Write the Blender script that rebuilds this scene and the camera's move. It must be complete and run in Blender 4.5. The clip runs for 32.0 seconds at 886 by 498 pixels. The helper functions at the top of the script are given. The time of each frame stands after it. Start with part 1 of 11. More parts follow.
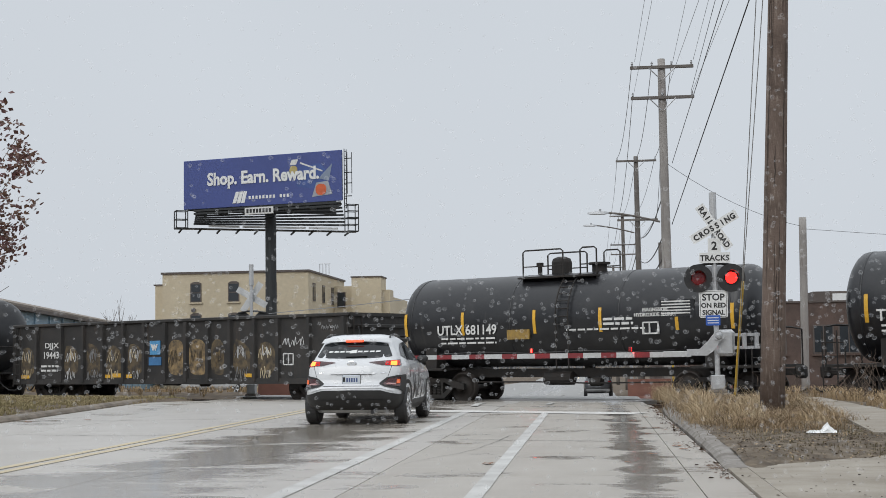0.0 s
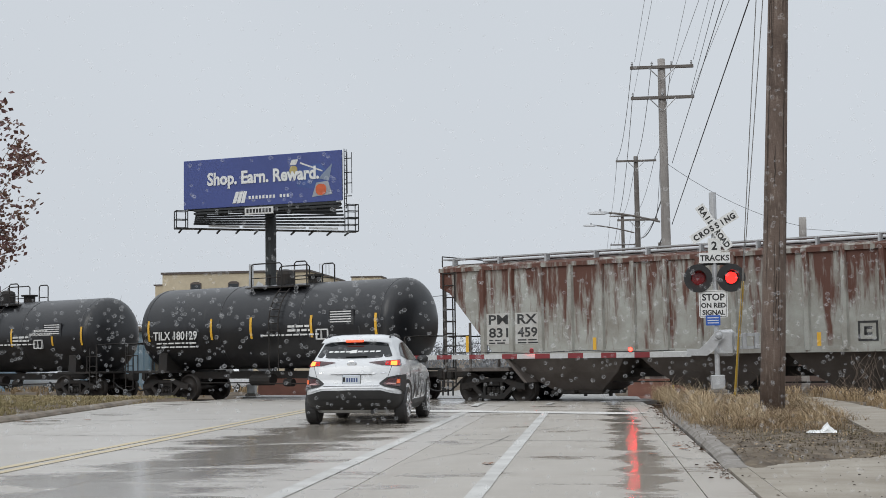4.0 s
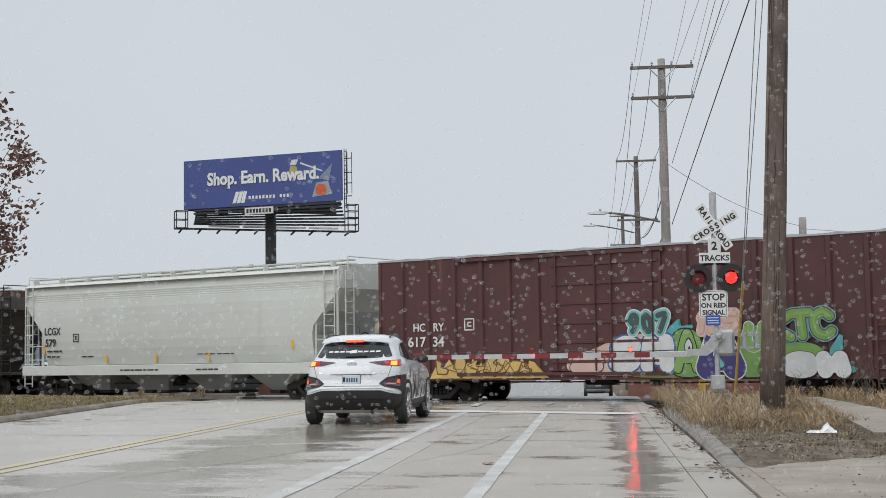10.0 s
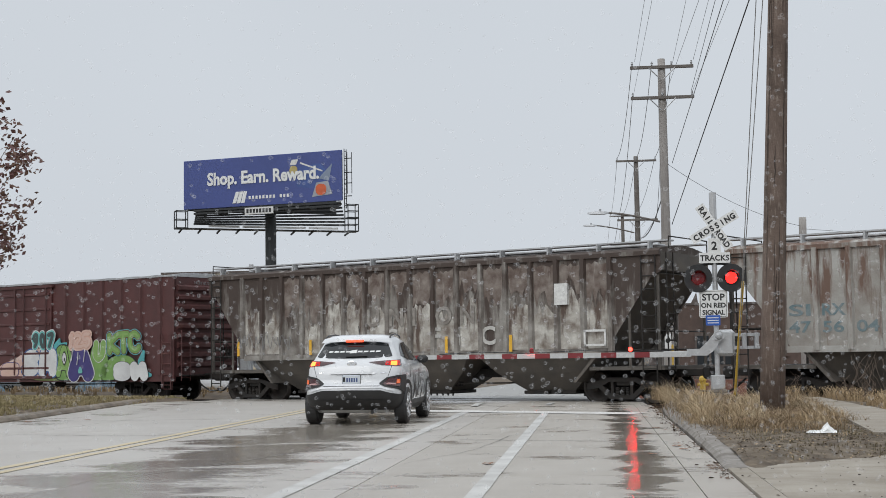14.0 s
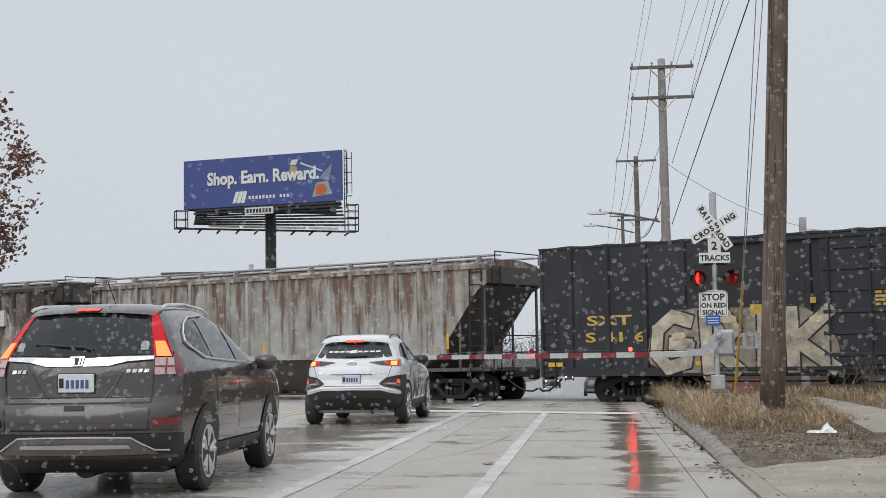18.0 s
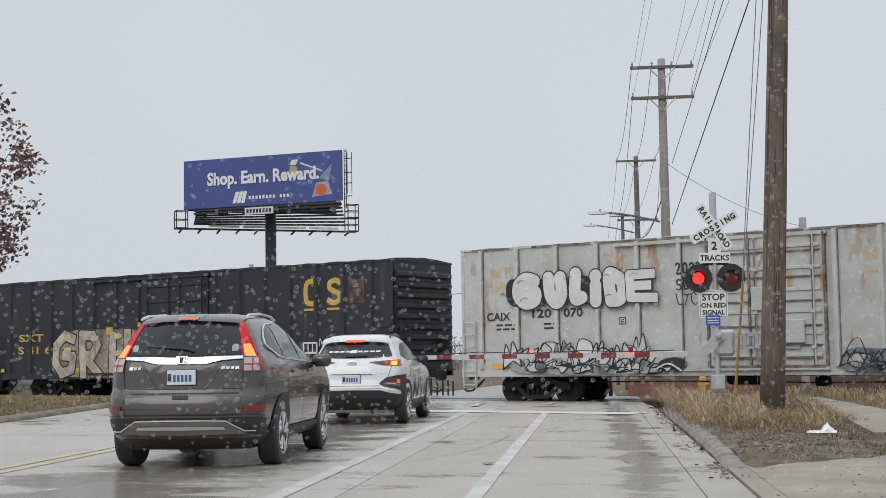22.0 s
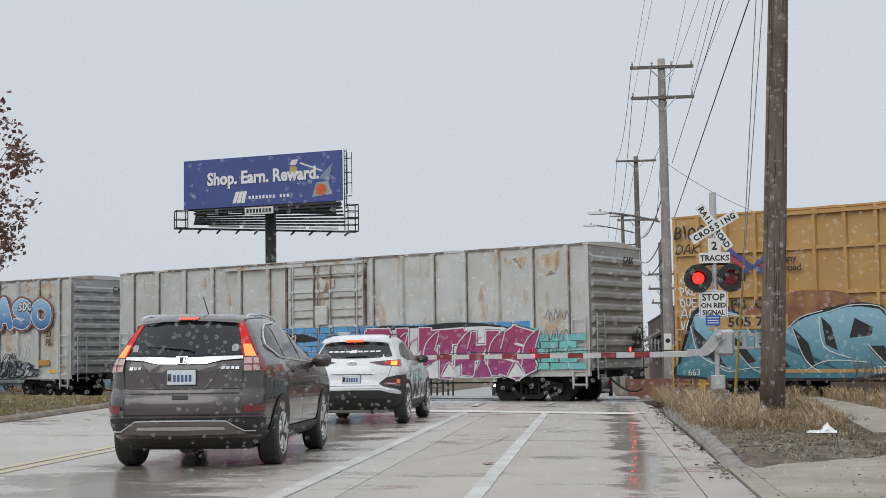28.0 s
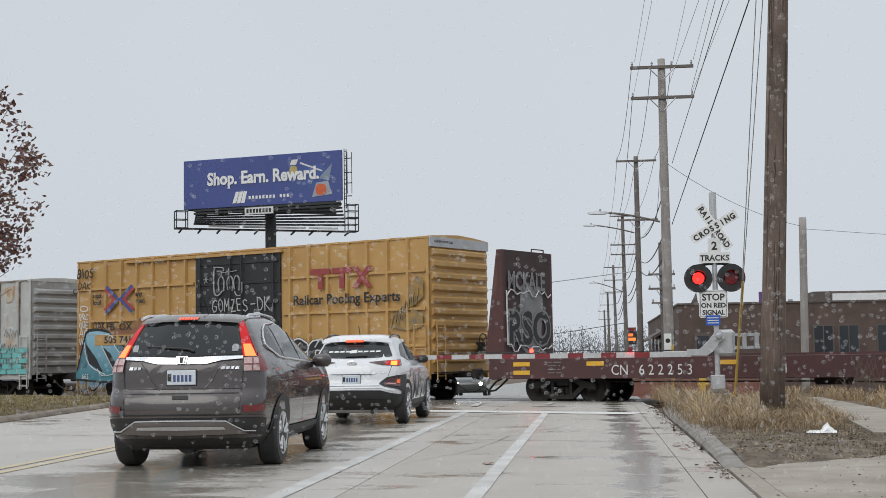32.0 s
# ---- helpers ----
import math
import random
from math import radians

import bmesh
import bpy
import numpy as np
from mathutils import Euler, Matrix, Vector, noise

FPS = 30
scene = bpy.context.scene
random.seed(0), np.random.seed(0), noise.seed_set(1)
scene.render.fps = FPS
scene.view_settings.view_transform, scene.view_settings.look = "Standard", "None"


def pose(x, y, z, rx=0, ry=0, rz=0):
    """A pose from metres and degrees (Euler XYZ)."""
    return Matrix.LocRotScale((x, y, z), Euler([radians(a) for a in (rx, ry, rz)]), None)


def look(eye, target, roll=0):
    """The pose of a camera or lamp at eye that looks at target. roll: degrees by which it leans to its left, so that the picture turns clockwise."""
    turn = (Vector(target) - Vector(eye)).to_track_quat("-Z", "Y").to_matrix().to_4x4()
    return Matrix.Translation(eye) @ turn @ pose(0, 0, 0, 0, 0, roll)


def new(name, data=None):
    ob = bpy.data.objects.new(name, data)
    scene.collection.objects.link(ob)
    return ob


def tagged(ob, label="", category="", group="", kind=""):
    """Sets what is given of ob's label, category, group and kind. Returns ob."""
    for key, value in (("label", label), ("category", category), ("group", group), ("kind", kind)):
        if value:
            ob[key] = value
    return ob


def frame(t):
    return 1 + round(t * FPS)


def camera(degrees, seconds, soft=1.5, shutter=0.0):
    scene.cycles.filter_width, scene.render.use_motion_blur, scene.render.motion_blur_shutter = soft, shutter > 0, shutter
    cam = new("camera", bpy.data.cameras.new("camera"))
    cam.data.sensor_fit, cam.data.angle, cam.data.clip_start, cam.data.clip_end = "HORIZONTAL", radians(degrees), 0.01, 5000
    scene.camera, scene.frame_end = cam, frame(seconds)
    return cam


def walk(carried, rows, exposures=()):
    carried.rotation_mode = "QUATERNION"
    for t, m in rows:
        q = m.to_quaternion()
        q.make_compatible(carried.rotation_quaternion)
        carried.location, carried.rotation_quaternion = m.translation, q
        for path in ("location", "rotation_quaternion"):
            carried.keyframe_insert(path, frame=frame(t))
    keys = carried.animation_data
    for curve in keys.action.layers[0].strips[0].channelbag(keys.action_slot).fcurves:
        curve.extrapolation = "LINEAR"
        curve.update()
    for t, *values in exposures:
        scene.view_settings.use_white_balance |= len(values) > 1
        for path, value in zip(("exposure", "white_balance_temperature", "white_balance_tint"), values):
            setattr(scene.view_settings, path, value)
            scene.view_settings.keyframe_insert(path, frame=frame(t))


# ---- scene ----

# ---- camera: a phone held still behind a windscreen ----
SECONDS = 32.0
cam = camera(34.84, SECONDS, soft=0.8)
EYE = Vector((0.0, 0.0, 1.141))
VIEW = look(EYE, EYE + Vector((-0.105804, 0.991434, 0.076583)), -0.869)
walk(cam, [(0.0, VIEW), (SECONDS, VIEW)])

# ---- plan: the road runs along +y, the railway crosses it askew ----
PHI = radians(-28.642)
TRACK_Y = 41.22
ALONG = Vector((math.cos(PHI), math.sin(PHI), 0.0))
ACROSS = Vector((-math.sin(PHI), math.cos(PHI), 0.0))
RAIL_Z = -0.23
KERB_R = 1.27
KERB_L = -11.9


def on_track(s, lat=0.0, z=0.0):
    p = Vector((0.0, TRACK_Y, 0.0)) + ALONG * s + ACROSS * lat
    p.z = z
    return p


def road_z(x, y):
    q = -math.sin(PHI) * x + math.cos(PHI) * (y - TRACK_Y)
    if q < -1.4:
        k = min(1.0, max(0.0, (q + 9.0) / 7.6))
        return -0.15 * k * k * (3 - 2 * k)
    if q < 3.5:
        return -0.15
    return -0.15 - 0.034 * min(38.0, q - 3.5) - 0.0145 * max(0.0, min(170.0, q - 41.5))


def travelled(t):
    return 6.36 * t - 0.00725 * t * t


# ---- light: a dull overcast day with thin snow-rain ----
world = bpy.data.worlds.new("world")
scene.world = world
world.use_nodes = True
wn, wl = world.node_tree.nodes, world.node_tree.links
wn.clear()
w_out = wn.new("ShaderNodeOutputWorld")
w_bg = wn.new("ShaderNodeBackground")
w_sky = wn.new("ShaderNodeTexSky")
w_sky.sky_type = "NISHITA"
w_sky.sun_disc = False
w_sky.sun_elevation = radians(38)
w_sky.sun_rotation = radians(200)
w_sky.air_density, w_sky.dust_density = 1.0, 5.0
w_hsv = wn.new("ShaderNodeHueSaturation")
w_hsv.inputs["Saturation"].default_value = 0.15
w_hsv.inputs["Value"].default_value = 0.08
w_co = wn.new("ShaderNodeTexCoord")
w_sep = wn.new("ShaderNodeSeparateXYZ")
w_ramp = wn.new("ShaderNodeValToRGB")
w_ramp.color_ramp.elements[0].position = 0.0
w_ramp.color_ramp.elements[0].color = (0.635, 0.68, 0.735, 1)
w_ramp.color_ramp.elements[1].position = 1.0
w_ramp.color_ramp.elements[1].color = (1.4, 1.47, 1.55, 1)
e = w_ramp.color_ramp.elements.new(0.27)
e.color = (0.625, 0.672, 0.727, 1)
e = w_ramp.color_ramp.elements.new(0.6)
e.color = (0.95, 1.0, 1.06, 1)
w_noise = wn.new("ShaderNodeTexNoise")
w_noise.inputs["Scale"].default_value = 1.6
w_noise.inputs["Detail"].default_value = 3.0
w_map = wn.new("ShaderNodeMapRange")
w_map.inputs["To Min"].default_value = 0.90
w_map.inputs["To Max"].default_value = 1.12
w_mul = wn.new("ShaderNodeMix")
w_mul.data_type, w_mul.blend_type = "RGBA", "MULTIPLY"
w_mul.inputs[0].default_value = 1.0
w_mix = wn.new("ShaderNodeMix")
w_mix.data_type = "RGBA"
w_mix.inputs[0].default_value = 0.93
wl.new(w_sky.outputs[0], w_hsv.inputs["Color"])
wl.new(w_co.outputs["Generated"], w_sep.inputs[0])
wl.new(w_sep.outputs["Z"], w_ramp.inputs[0])
wl.new(w_co.outputs["Generated"], w_noise.inputs["Vector"])
wl.new(w_noise.outputs["Fac"], w_map.inputs["Value"])
wl.new(w_ramp.outputs[0], w_mul.inputs[6])
wl.new(w_map.outputs[0], w_mul.inputs[7])
wl.new(w_hsv.outputs[0], w_mix.inputs[6])
wl.new(w_mul.outputs[2], w_mix.inputs[7])
wl.new(w_mix.outputs[2], w_bg.inputs["Color"])
w_bg.inputs["Strength"].default_value = 1.0
wl.new(w_bg.outputs[0], w_out.inputs["Surface"])

sun_data = bpy.data.lights.new("sun", "SUN")
sun_data.energy, sun_data.angle, sun_data.color = 0.75, radians(40), (1.0, 0.98, 0.95)
sun = new("sun", sun_data)
sun.matrix_world = look((-20, -30, 40), (0, 20, 0))

# ---- materials ----
def mat(name, color, rough=0.6, metal=0.0, color2=None, scale=2.0, amount=0.5, bump=0.15, fine=40.0, coat=0.0, streak=None, spec=0.5):
    """A procedural surface: a base colour with blotches of color2 at one scale and grain at another, in the thing's own space.
    streak: (colour, scale, threshold) runs of rust or dirt down the surface."""
    m = bpy.data.materials.new(name)
    m.use_nodes = True
    n, l = m.node_tree.nodes, m.node_tree.links
    b = n["Principled BSDF"]
    co = n.new("ShaderNodeTexCoord")
    n1 = n.new("ShaderNodeTexNoise")
    n1.inputs["Scale"].default_value, n1.inputs["Detail"].default_value, n1.inputs["Roughness"].default_value = scale, 5.0, 0.6
    n2 = n.new("ShaderNodeTexNoise")
    n2.inputs["Scale"].default_value, n2.inputs["Detail"].default_value = fine, 3.0
    info = n.new("ShaderNodeObjectInfo")
    shift = n.new("ShaderNodeVectorMath")
    shift.operation = "MULTIPLY_ADD"
    shift.inputs[0].default_value = (1, 1, 1)
    l.new(info.outputs["Random"], shift.inputs[0])
    shift.inputs[1].default_value = (61.0, 37.0, 3.0)
    l.new(co.outputs["Object"], shift.inputs[2])
    l.new(shift.outputs[0], n1.inputs["Vector"])
    l.new(shift.outputs[0], n2.inputs["Vector"])
    c2 = color2 or tuple(c * 0.7 for c in color)
    r1 = n.new("ShaderNodeMapRange")
    r1.inputs["From Min"].default_value, r1.inputs["From Max"].default_value = 0.35, 0.7
    r1.inputs["To Max"].default_value = amount
    l.new(n1.outputs["Fac"], r1.inputs["Value"])
    mx = n.new("ShaderNodeMix")
    mx.data_type = "RGBA"
    mx.inputs[6].default_value, mx.inputs[7].default_value = (*color, 1), (*c2, 1)
    l.new(r1.outputs[0], mx.inputs[0])
    r2 = n.new("ShaderNodeMapRange")
    r2.inputs["To Min"].default_value, r2.inputs["To Max"].default_value = 0.86, 1.14
    l.new(n2.outputs["Fac"], r2.inputs["Value"])
    mg = n.new("ShaderNodeMix")
    mg.data_type, mg.blend_type = "RGBA", "MULTIPLY"
    mg.inputs[0].default_value = 1.0
    l.new(mx.outputs[2], mg.inputs[6])
    l.new(r2.outputs[0], mg.inputs[7])
    last = mg.outputs[2]
    if streak:
        mp = n.new("ShaderNodeMapping")
        mp.inputs["Scale"].default_value = (streak[1], streak[1], streak[1] * (streak[5] if len(streak) > 5 else 0.11))
        l.new(shift.outputs[0], mp.inputs["Vector"])
        n3 = n.new("ShaderNodeTexNoise")
        n3.inputs["Scale"].default_value, n3.inputs["Detail"].default_value, n3.inputs["Roughness"].default_value = 1.0, 6.0, 0.65
        l.new(mp.outputs[0], n3.inputs["Vector"])
        r3 = n.new("ShaderNodeMapRange")
        r3.inputs["From Min"].default_value, r3.inputs["From Max"].default_value = streak[2], streak[2] + 0.13
        grade = n3.outputs["Fac"]
        if len(streak) > 3:
            # runs start at the top edge and thin out on their way down
            sp = n.new("ShaderNodeSeparateXYZ")
            l.new(co.outputs["Object"], sp.inputs[0])
            hm = n.new("ShaderNodeMath")
            hm.operation = "MULTIPLY_ADD"
            l.new(sp.outputs["Z"], hm.inputs[0])
            hm.inputs[1].default_value, hm.inputs[2].default_value = streak[3], -streak[3] * streak[4]
            ad = n.new("ShaderNodeMath")
            l.new(hm.outputs[0], ad.inputs[0])
            l.new(n3.outputs["Fac"], ad.inputs[1])
            grade = ad.outputs[0]
        l.new(grade, r3.inputs["Value"])
        ms = n.new("ShaderNodeMix")
        ms.data_type = "RGBA"
        ms.inputs[7].default_value = (*streak[0], 1)
        l.new(r3.outputs[0], ms.inputs[0])
        l.new(last, ms.inputs[6])
        last = ms.outputs[2]
    l.new(last, b.inputs["Base Color"])
    rr = n.new("ShaderNodeMapRange")
    rr.inputs["To Min"].default_value, rr.inputs["To Max"].default_value = max(0.02, rough - 0.12), min(1.0, rough + 0.12)
    l.new(n1.outputs["Fac"], rr.inputs["Value"])
    l.new(rr.outputs[0], b.inputs["Roughness"])
    b.inputs["Metallic"].default_value = metal
    b.inputs["Coat Weight"].default_value = coat
    b.inputs["Specular IOR Level"].default_value = spec
    if bump:
        bp = n.new("ShaderNodeBump")
        bp.inputs["Strength"].default_value, bp.inputs["Distance"].default_value = bump, 0.01
        l.new(n2.outputs["Fac"], bp.inputs["Height"])
        l.new(bp.outputs[0], b.inputs["Normal"])
    return m


def glow(name, color, strength, base=(0.2, 0.02, 0.02)):
    m = bpy.data.materials.new(name)
    m.use_nodes = True
    b = m.node_tree.nodes["Principled BSDF"]
    b.inputs["Base Color"].default_value = (*base, 1)
    b.inputs["Emission Color"].default_value = (*color, 1)
    b.inputs["Emission Strength"].default_value = strength
    b.inputs["Roughness"].default_value = 0.35
    b.inputs["Specular IOR Level"].default_value = 0.15
    return m


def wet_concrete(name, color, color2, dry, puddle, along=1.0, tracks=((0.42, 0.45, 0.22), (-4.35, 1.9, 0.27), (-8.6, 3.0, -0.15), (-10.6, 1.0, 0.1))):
    """Wet concrete: a pale slab with darker soaked bands and glossy films of water."""
    m = mat(name, color, 0.5, 0.0, color2, 0.9, 0.7, 0.08, 90.0)
    n, l = m.node_tree.nodes, m.node_tree.links
    b = n["Principled BSDF"]
    geo = n.new("ShaderNodeNewGeometry")
    mp = n.new("ShaderNodeMapping")
    mp.inputs["Scale"].default_value = (0.5, 0.75 * along, 1.0)
    l.new(geo.outputs["Position"], mp.inputs["Vector"])
    nz = n.new("ShaderNodeTexNoise")
    nz.inputs["Scale"].default_value, nz.inputs["Detail"].default_value, nz.inputs["Roughness"].default_value = 1.3, 6.0, 0.62
    l.new(mp.outputs[0], nz.inputs["Vector"])
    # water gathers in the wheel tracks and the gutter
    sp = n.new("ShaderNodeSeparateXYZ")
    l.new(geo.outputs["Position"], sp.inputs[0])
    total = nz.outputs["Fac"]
    # a negative gain keeps the left lane paler, standing in for sky sheen
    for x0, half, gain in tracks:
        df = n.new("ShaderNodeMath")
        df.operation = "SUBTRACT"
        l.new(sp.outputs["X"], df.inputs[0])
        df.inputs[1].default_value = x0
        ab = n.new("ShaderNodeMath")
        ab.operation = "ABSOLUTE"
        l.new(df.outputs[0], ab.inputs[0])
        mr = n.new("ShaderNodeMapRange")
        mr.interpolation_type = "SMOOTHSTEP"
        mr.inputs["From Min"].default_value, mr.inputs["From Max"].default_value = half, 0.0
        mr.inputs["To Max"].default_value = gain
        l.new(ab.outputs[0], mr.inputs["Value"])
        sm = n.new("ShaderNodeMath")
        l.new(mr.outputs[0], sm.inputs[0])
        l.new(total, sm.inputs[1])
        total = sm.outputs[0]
    fm = n.new("ShaderNodeMapRange")
    fm.interpolation_type = "SMOOTHSTEP"
    fm.inputs["From Min"].default_value, fm.inputs["From Max"].default_value = 0.52, 0.72
    l.new(total, fm.inputs["Value"])
    rr = n.new("ShaderNodeMapRange")
    rr.inputs["To Min"].default_value, rr.inputs["To Max"].default_value = dry, puddle
    l.new(fm.outputs[0], rr.inputs["Value"])
    for k in list(l):
        if k.to_socket == b.inputs["Roughness"]:
            l.remove(k)
    l.new(rr.outputs[0], b.inputs["Roughness"])
    old = b.inputs["Base Color"].links[0].from_socket
    mm = n.new("ShaderNodeMix")
    mm.data_type, mm.blend_type = "RGBA", "MULTIPLY"
    mm.inputs[7].default_value = (0.71, 0.68, 0.64, 1)
    l.new(fm.outputs[0], mm.inputs[0])
    l.new(old, mm.inputs[6])
    l.new(mm.outputs[2], b.inputs["Base Color"])
    b.inputs["IOR"].default_value = 1.33
    return m


def fade(name, low, high, z0, z1):
    """Spray paint that shades from one colour to another up the letter."""
    m = mat(name, low, 0.5)
    n, l = m.node_tree.nodes, m.node_tree.links
    co, sp, mr, mx = n.new("ShaderNodeTexCoord"), n.new("ShaderNodeSeparateXYZ"), n.new("ShaderNodeMapRange"), n.new("ShaderNodeMix")
    mr.inputs["From Min"].default_value, mr.inputs["From Max"].default_value = z0, z1
    mx.data_type = "RGBA"
    mx.inputs[6].default_value, mx.inputs[7].default_value = (*low, 1), (*high, 1)
    l.new(co.outputs["Object"], sp.inputs[0])
    l.new(sp.outputs["Y"], mr.inputs["Value"])
    l.new(mr.outputs[0], mx.inputs[0])
    l.new(mx.outputs[2], n["Principled BSDF"].inputs["Base Color"])
    return m


def glass(name, tint=(0.02, 0.025, 0.03), rough=0.05):
    m = bpy.data.materials.new(name)
    m.use_nodes = True
    b = m.node_tree.nodes["Principled BSDF"]
    b.inputs["Base Color"].default_value = (*tint, 1)
    b.inputs["Roughness"].default_value = rough
    b.inputs["Specular IOR Level"].default_value = 0.4
    return m


def clear(name, share, color):
    """A faint film: mostly see-through, with a small share of pale scatter."""
    m = bpy.data.materials.new(name)
    m.use_nodes = True
    n, l = m.node_tree.nodes, m.node_tree.links
    n.remove(n["Principled BSDF"])
    t, d, x = n.new("ShaderNodeBsdfTransparent"), n.new("ShaderNodeBsdfDiffuse"), n.new("ShaderNodeMixShader")
    d.inputs["Color"].default_value = (*color, 1)
    x.inputs[0].default_value = share
    l.new(t.outputs[0], x.inputs[1])
    l.new(d.outputs[0], x.inputs[2])
    l.new(x.outputs[0], n["Material Output"].inputs["Surface"])
    return m


# ---- mesh helpers ----
def as_mesh(name, bm, material, smooth=False):
    bmesh.ops.recalc_face_normals(bm, faces=bm.faces)
    me = bpy.data.meshes.new(name)
    bm.to_mesh(me)
    bm.free()
    if smooth:
        me.polygons.foreach_set("use_smooth", [True] * len(me.polygons))
    for m in material if isinstance(material, (list, tuple)) else [material]:
        me.materials.append(m)
    return me


def part(name, bm, material, parent, label="", at=None, smooth=False):
    """Links a bmesh, or a mesh that is shared, as one mesh object under a thing or a part."""
    me = bm if isinstance(bm, bpy.types.Mesh) else as_mesh(name, bm, material, smooth)
    ob = new(name, me)
    ob.parent = parent
    if at is not None:
        ob.matrix_basis = at
    if label:
        ob["label"] = label
    return ob


def thing(name, label, category, m=None, group="", kind=""):
    ob = new(name)
    ob.empty_display_size = 0.2
    if m is not None:
        ob.matrix_basis = m
    return tagged(ob, label, category, group, kind)


def solid(name, bm, material, label, category="", group="", kind="", m=None, smooth=False):
    ob = new(name, bm if isinstance(bm, bpy.types.Mesh) else as_mesh(name, bm, material, smooth))
    if m is not None:
        ob.matrix_basis = m
    return tagged(ob, label, category, group, kind)


def box(bm, x0, x1, y0, y1, z0, z1, bevel=0.0):
    vs = [bm.verts.new((x, y, z)) for x in (x0, x1) for y in (y0, y1) for z in (z0, z1)]
    fs = [bm.faces.new([vs[i] for i in q]) for q in ((0, 1, 3, 2), (4, 6, 7, 5), (0, 4, 5, 1), (2, 3, 7, 6), (0, 2, 6, 4), (1, 5, 7, 3))]
    if bevel:
        edges = list({e for f in fs for e in f.edges})
        bmesh.ops.bevel(bm, geom=edges, offset=bevel, segments=1, affect="EDGES", profile=0.5)
    return bm


def rod(bm, a, b, r, seg=8, r2=None):
    """A capped cylinder or cone from a to b."""
    a, b = Vector(a), Vector(b)
    d = (b - a).normalized()
    u = d.orthogonal().normalized()
    w = d.cross(u)
    r2 = r if r2 is None else r2
    ra = [bm.verts.new(a + (u * math.cos(k) + w * math.sin(k)) * r) for k in [2 * math.pi * i / seg for i in range(seg)]]
    rb = [bm.verts.new(b + (u * math.cos(k) + w * math.sin(k)) * r2) for k in [2 * math.pi * i / seg for i in range(seg)]]
    for i in range(seg):
        bm.faces.new((ra[i], ra[(i + 1) % seg], rb[(i + 1) % seg], rb[i]))
    bm.faces.new(ra[::-1])
    bm.faces.new(rb)
    return bm


def pipe(bm, pts, r, seg=6):
    pts = [Vector(p) for p in pts]
    rings = []
    side = (pts[1] - pts[0]).orthogonal().normalized()
    for k, p in enumerate(pts):
        d = (pts[min(k + 1, len(pts) - 1)] - pts[max(k - 1, 0)]).normalized()
        side = (side - d * side.dot(d)).normalized()
        up = d.cross(side)
        rings.append([p + (side * math.cos(a) + up * math.sin(a)) * r for a in [2 * math.pi * i / seg for i in range(seg)]])
    return loft(bm, rings)


def prism(bm, pts, axis, a, b):
    """A closed outline drawn out along an axis: for x the outline is (y, z), for y (x, z), for z (x, y)."""
    def at(p, k):
        return {"x": (k, p[0], p[1]), "y": (p[0], k, p[1]), "z": (p[0], p[1], k)}[axis]
    va = [bm.verts.new(at(p, a)) for p in pts]
    vb = [bm.verts.new(at(p, b)) for p in pts]
    n = len(pts)
    for i in range(n):
        bm.faces.new((va[i], va[(i + 1) % n], vb[(i + 1) % n], vb[i]))
    bm.faces.new(va[::-1])
    bm.faces.new(vb)
    return bm


def lathe(bm, prof, seg=24, axis="y", at=(0, 0, 0)):
    """Turns (radius, height) pairs about an axis."""
    rings = []
    for r, h in prof:
        ring = []
        for i in range(seg):
            k = 2 * math.pi * i / seg
            c, s = r * math.cos(k), r * math.sin(k)
            p = {"y": (c, h, s), "z": (c, s, h), "x": (h, c, s)}[axis]
            ring.append(bm.verts.new((p[0] + at[0], p[1] + at[1], p[2] + at[2])))
        rings.append(ring)
    for a, b in zip(rings, rings[1:]):
        for i in range(seg):
            bm.faces.new((a[i], a[(i + 1) % seg], b[(i + 1) % seg], b[i]))
    bm.faces.new(rings[0][::-1])
    bm.faces.new(rings[-1])
    return bm


def loft(bm, sections):
    """Skins rings of equal count, capped at both ends."""
    rings = [[bm.verts.new(p) for p in s] for s in sections]
    n = len(rings[0])
    for a, b in zip(rings, rings[1:]):
        for i in range(n):
            bm.faces.new((a[i], a[(i + 1) % n], b[(i + 1) % n], b[i]))
    bm.faces.new(rings[0][::-1])
    bm.faces.new(rings[-1])
    return bm


def letters(text, size, material, parent, at, name="lettering", bold=0.0, wide=1.0, thick=0.004, label="", align="LEFT"):
    """Writing in the built-in font, as a mesh: its baseline runs along the local x of at, and it faces the local z."""
    cu = bpy.data.curves.new("text", "FONT")
    cu.body, cu.size, cu.extrude, cu.offset, cu.align_x = text, size, thick, bold, align
    cu.resolution_u = 3
    tmp = bpy.data.objects.new("text", cu)
    me = bpy.data.meshes.new_from_object(tmp)
    bpy.data.objects.remove(tmp)
    bpy.data.curves.remove(cu)
    me.materials.clear()
    me.materials.append(material)
    ob = new(name, me)
    ob.parent = parent
    ob.matrix_basis = at @ Matrix.Diagonal((wide, 1, 1, 1))
    if label:
        ob["label"] = label
    return ob

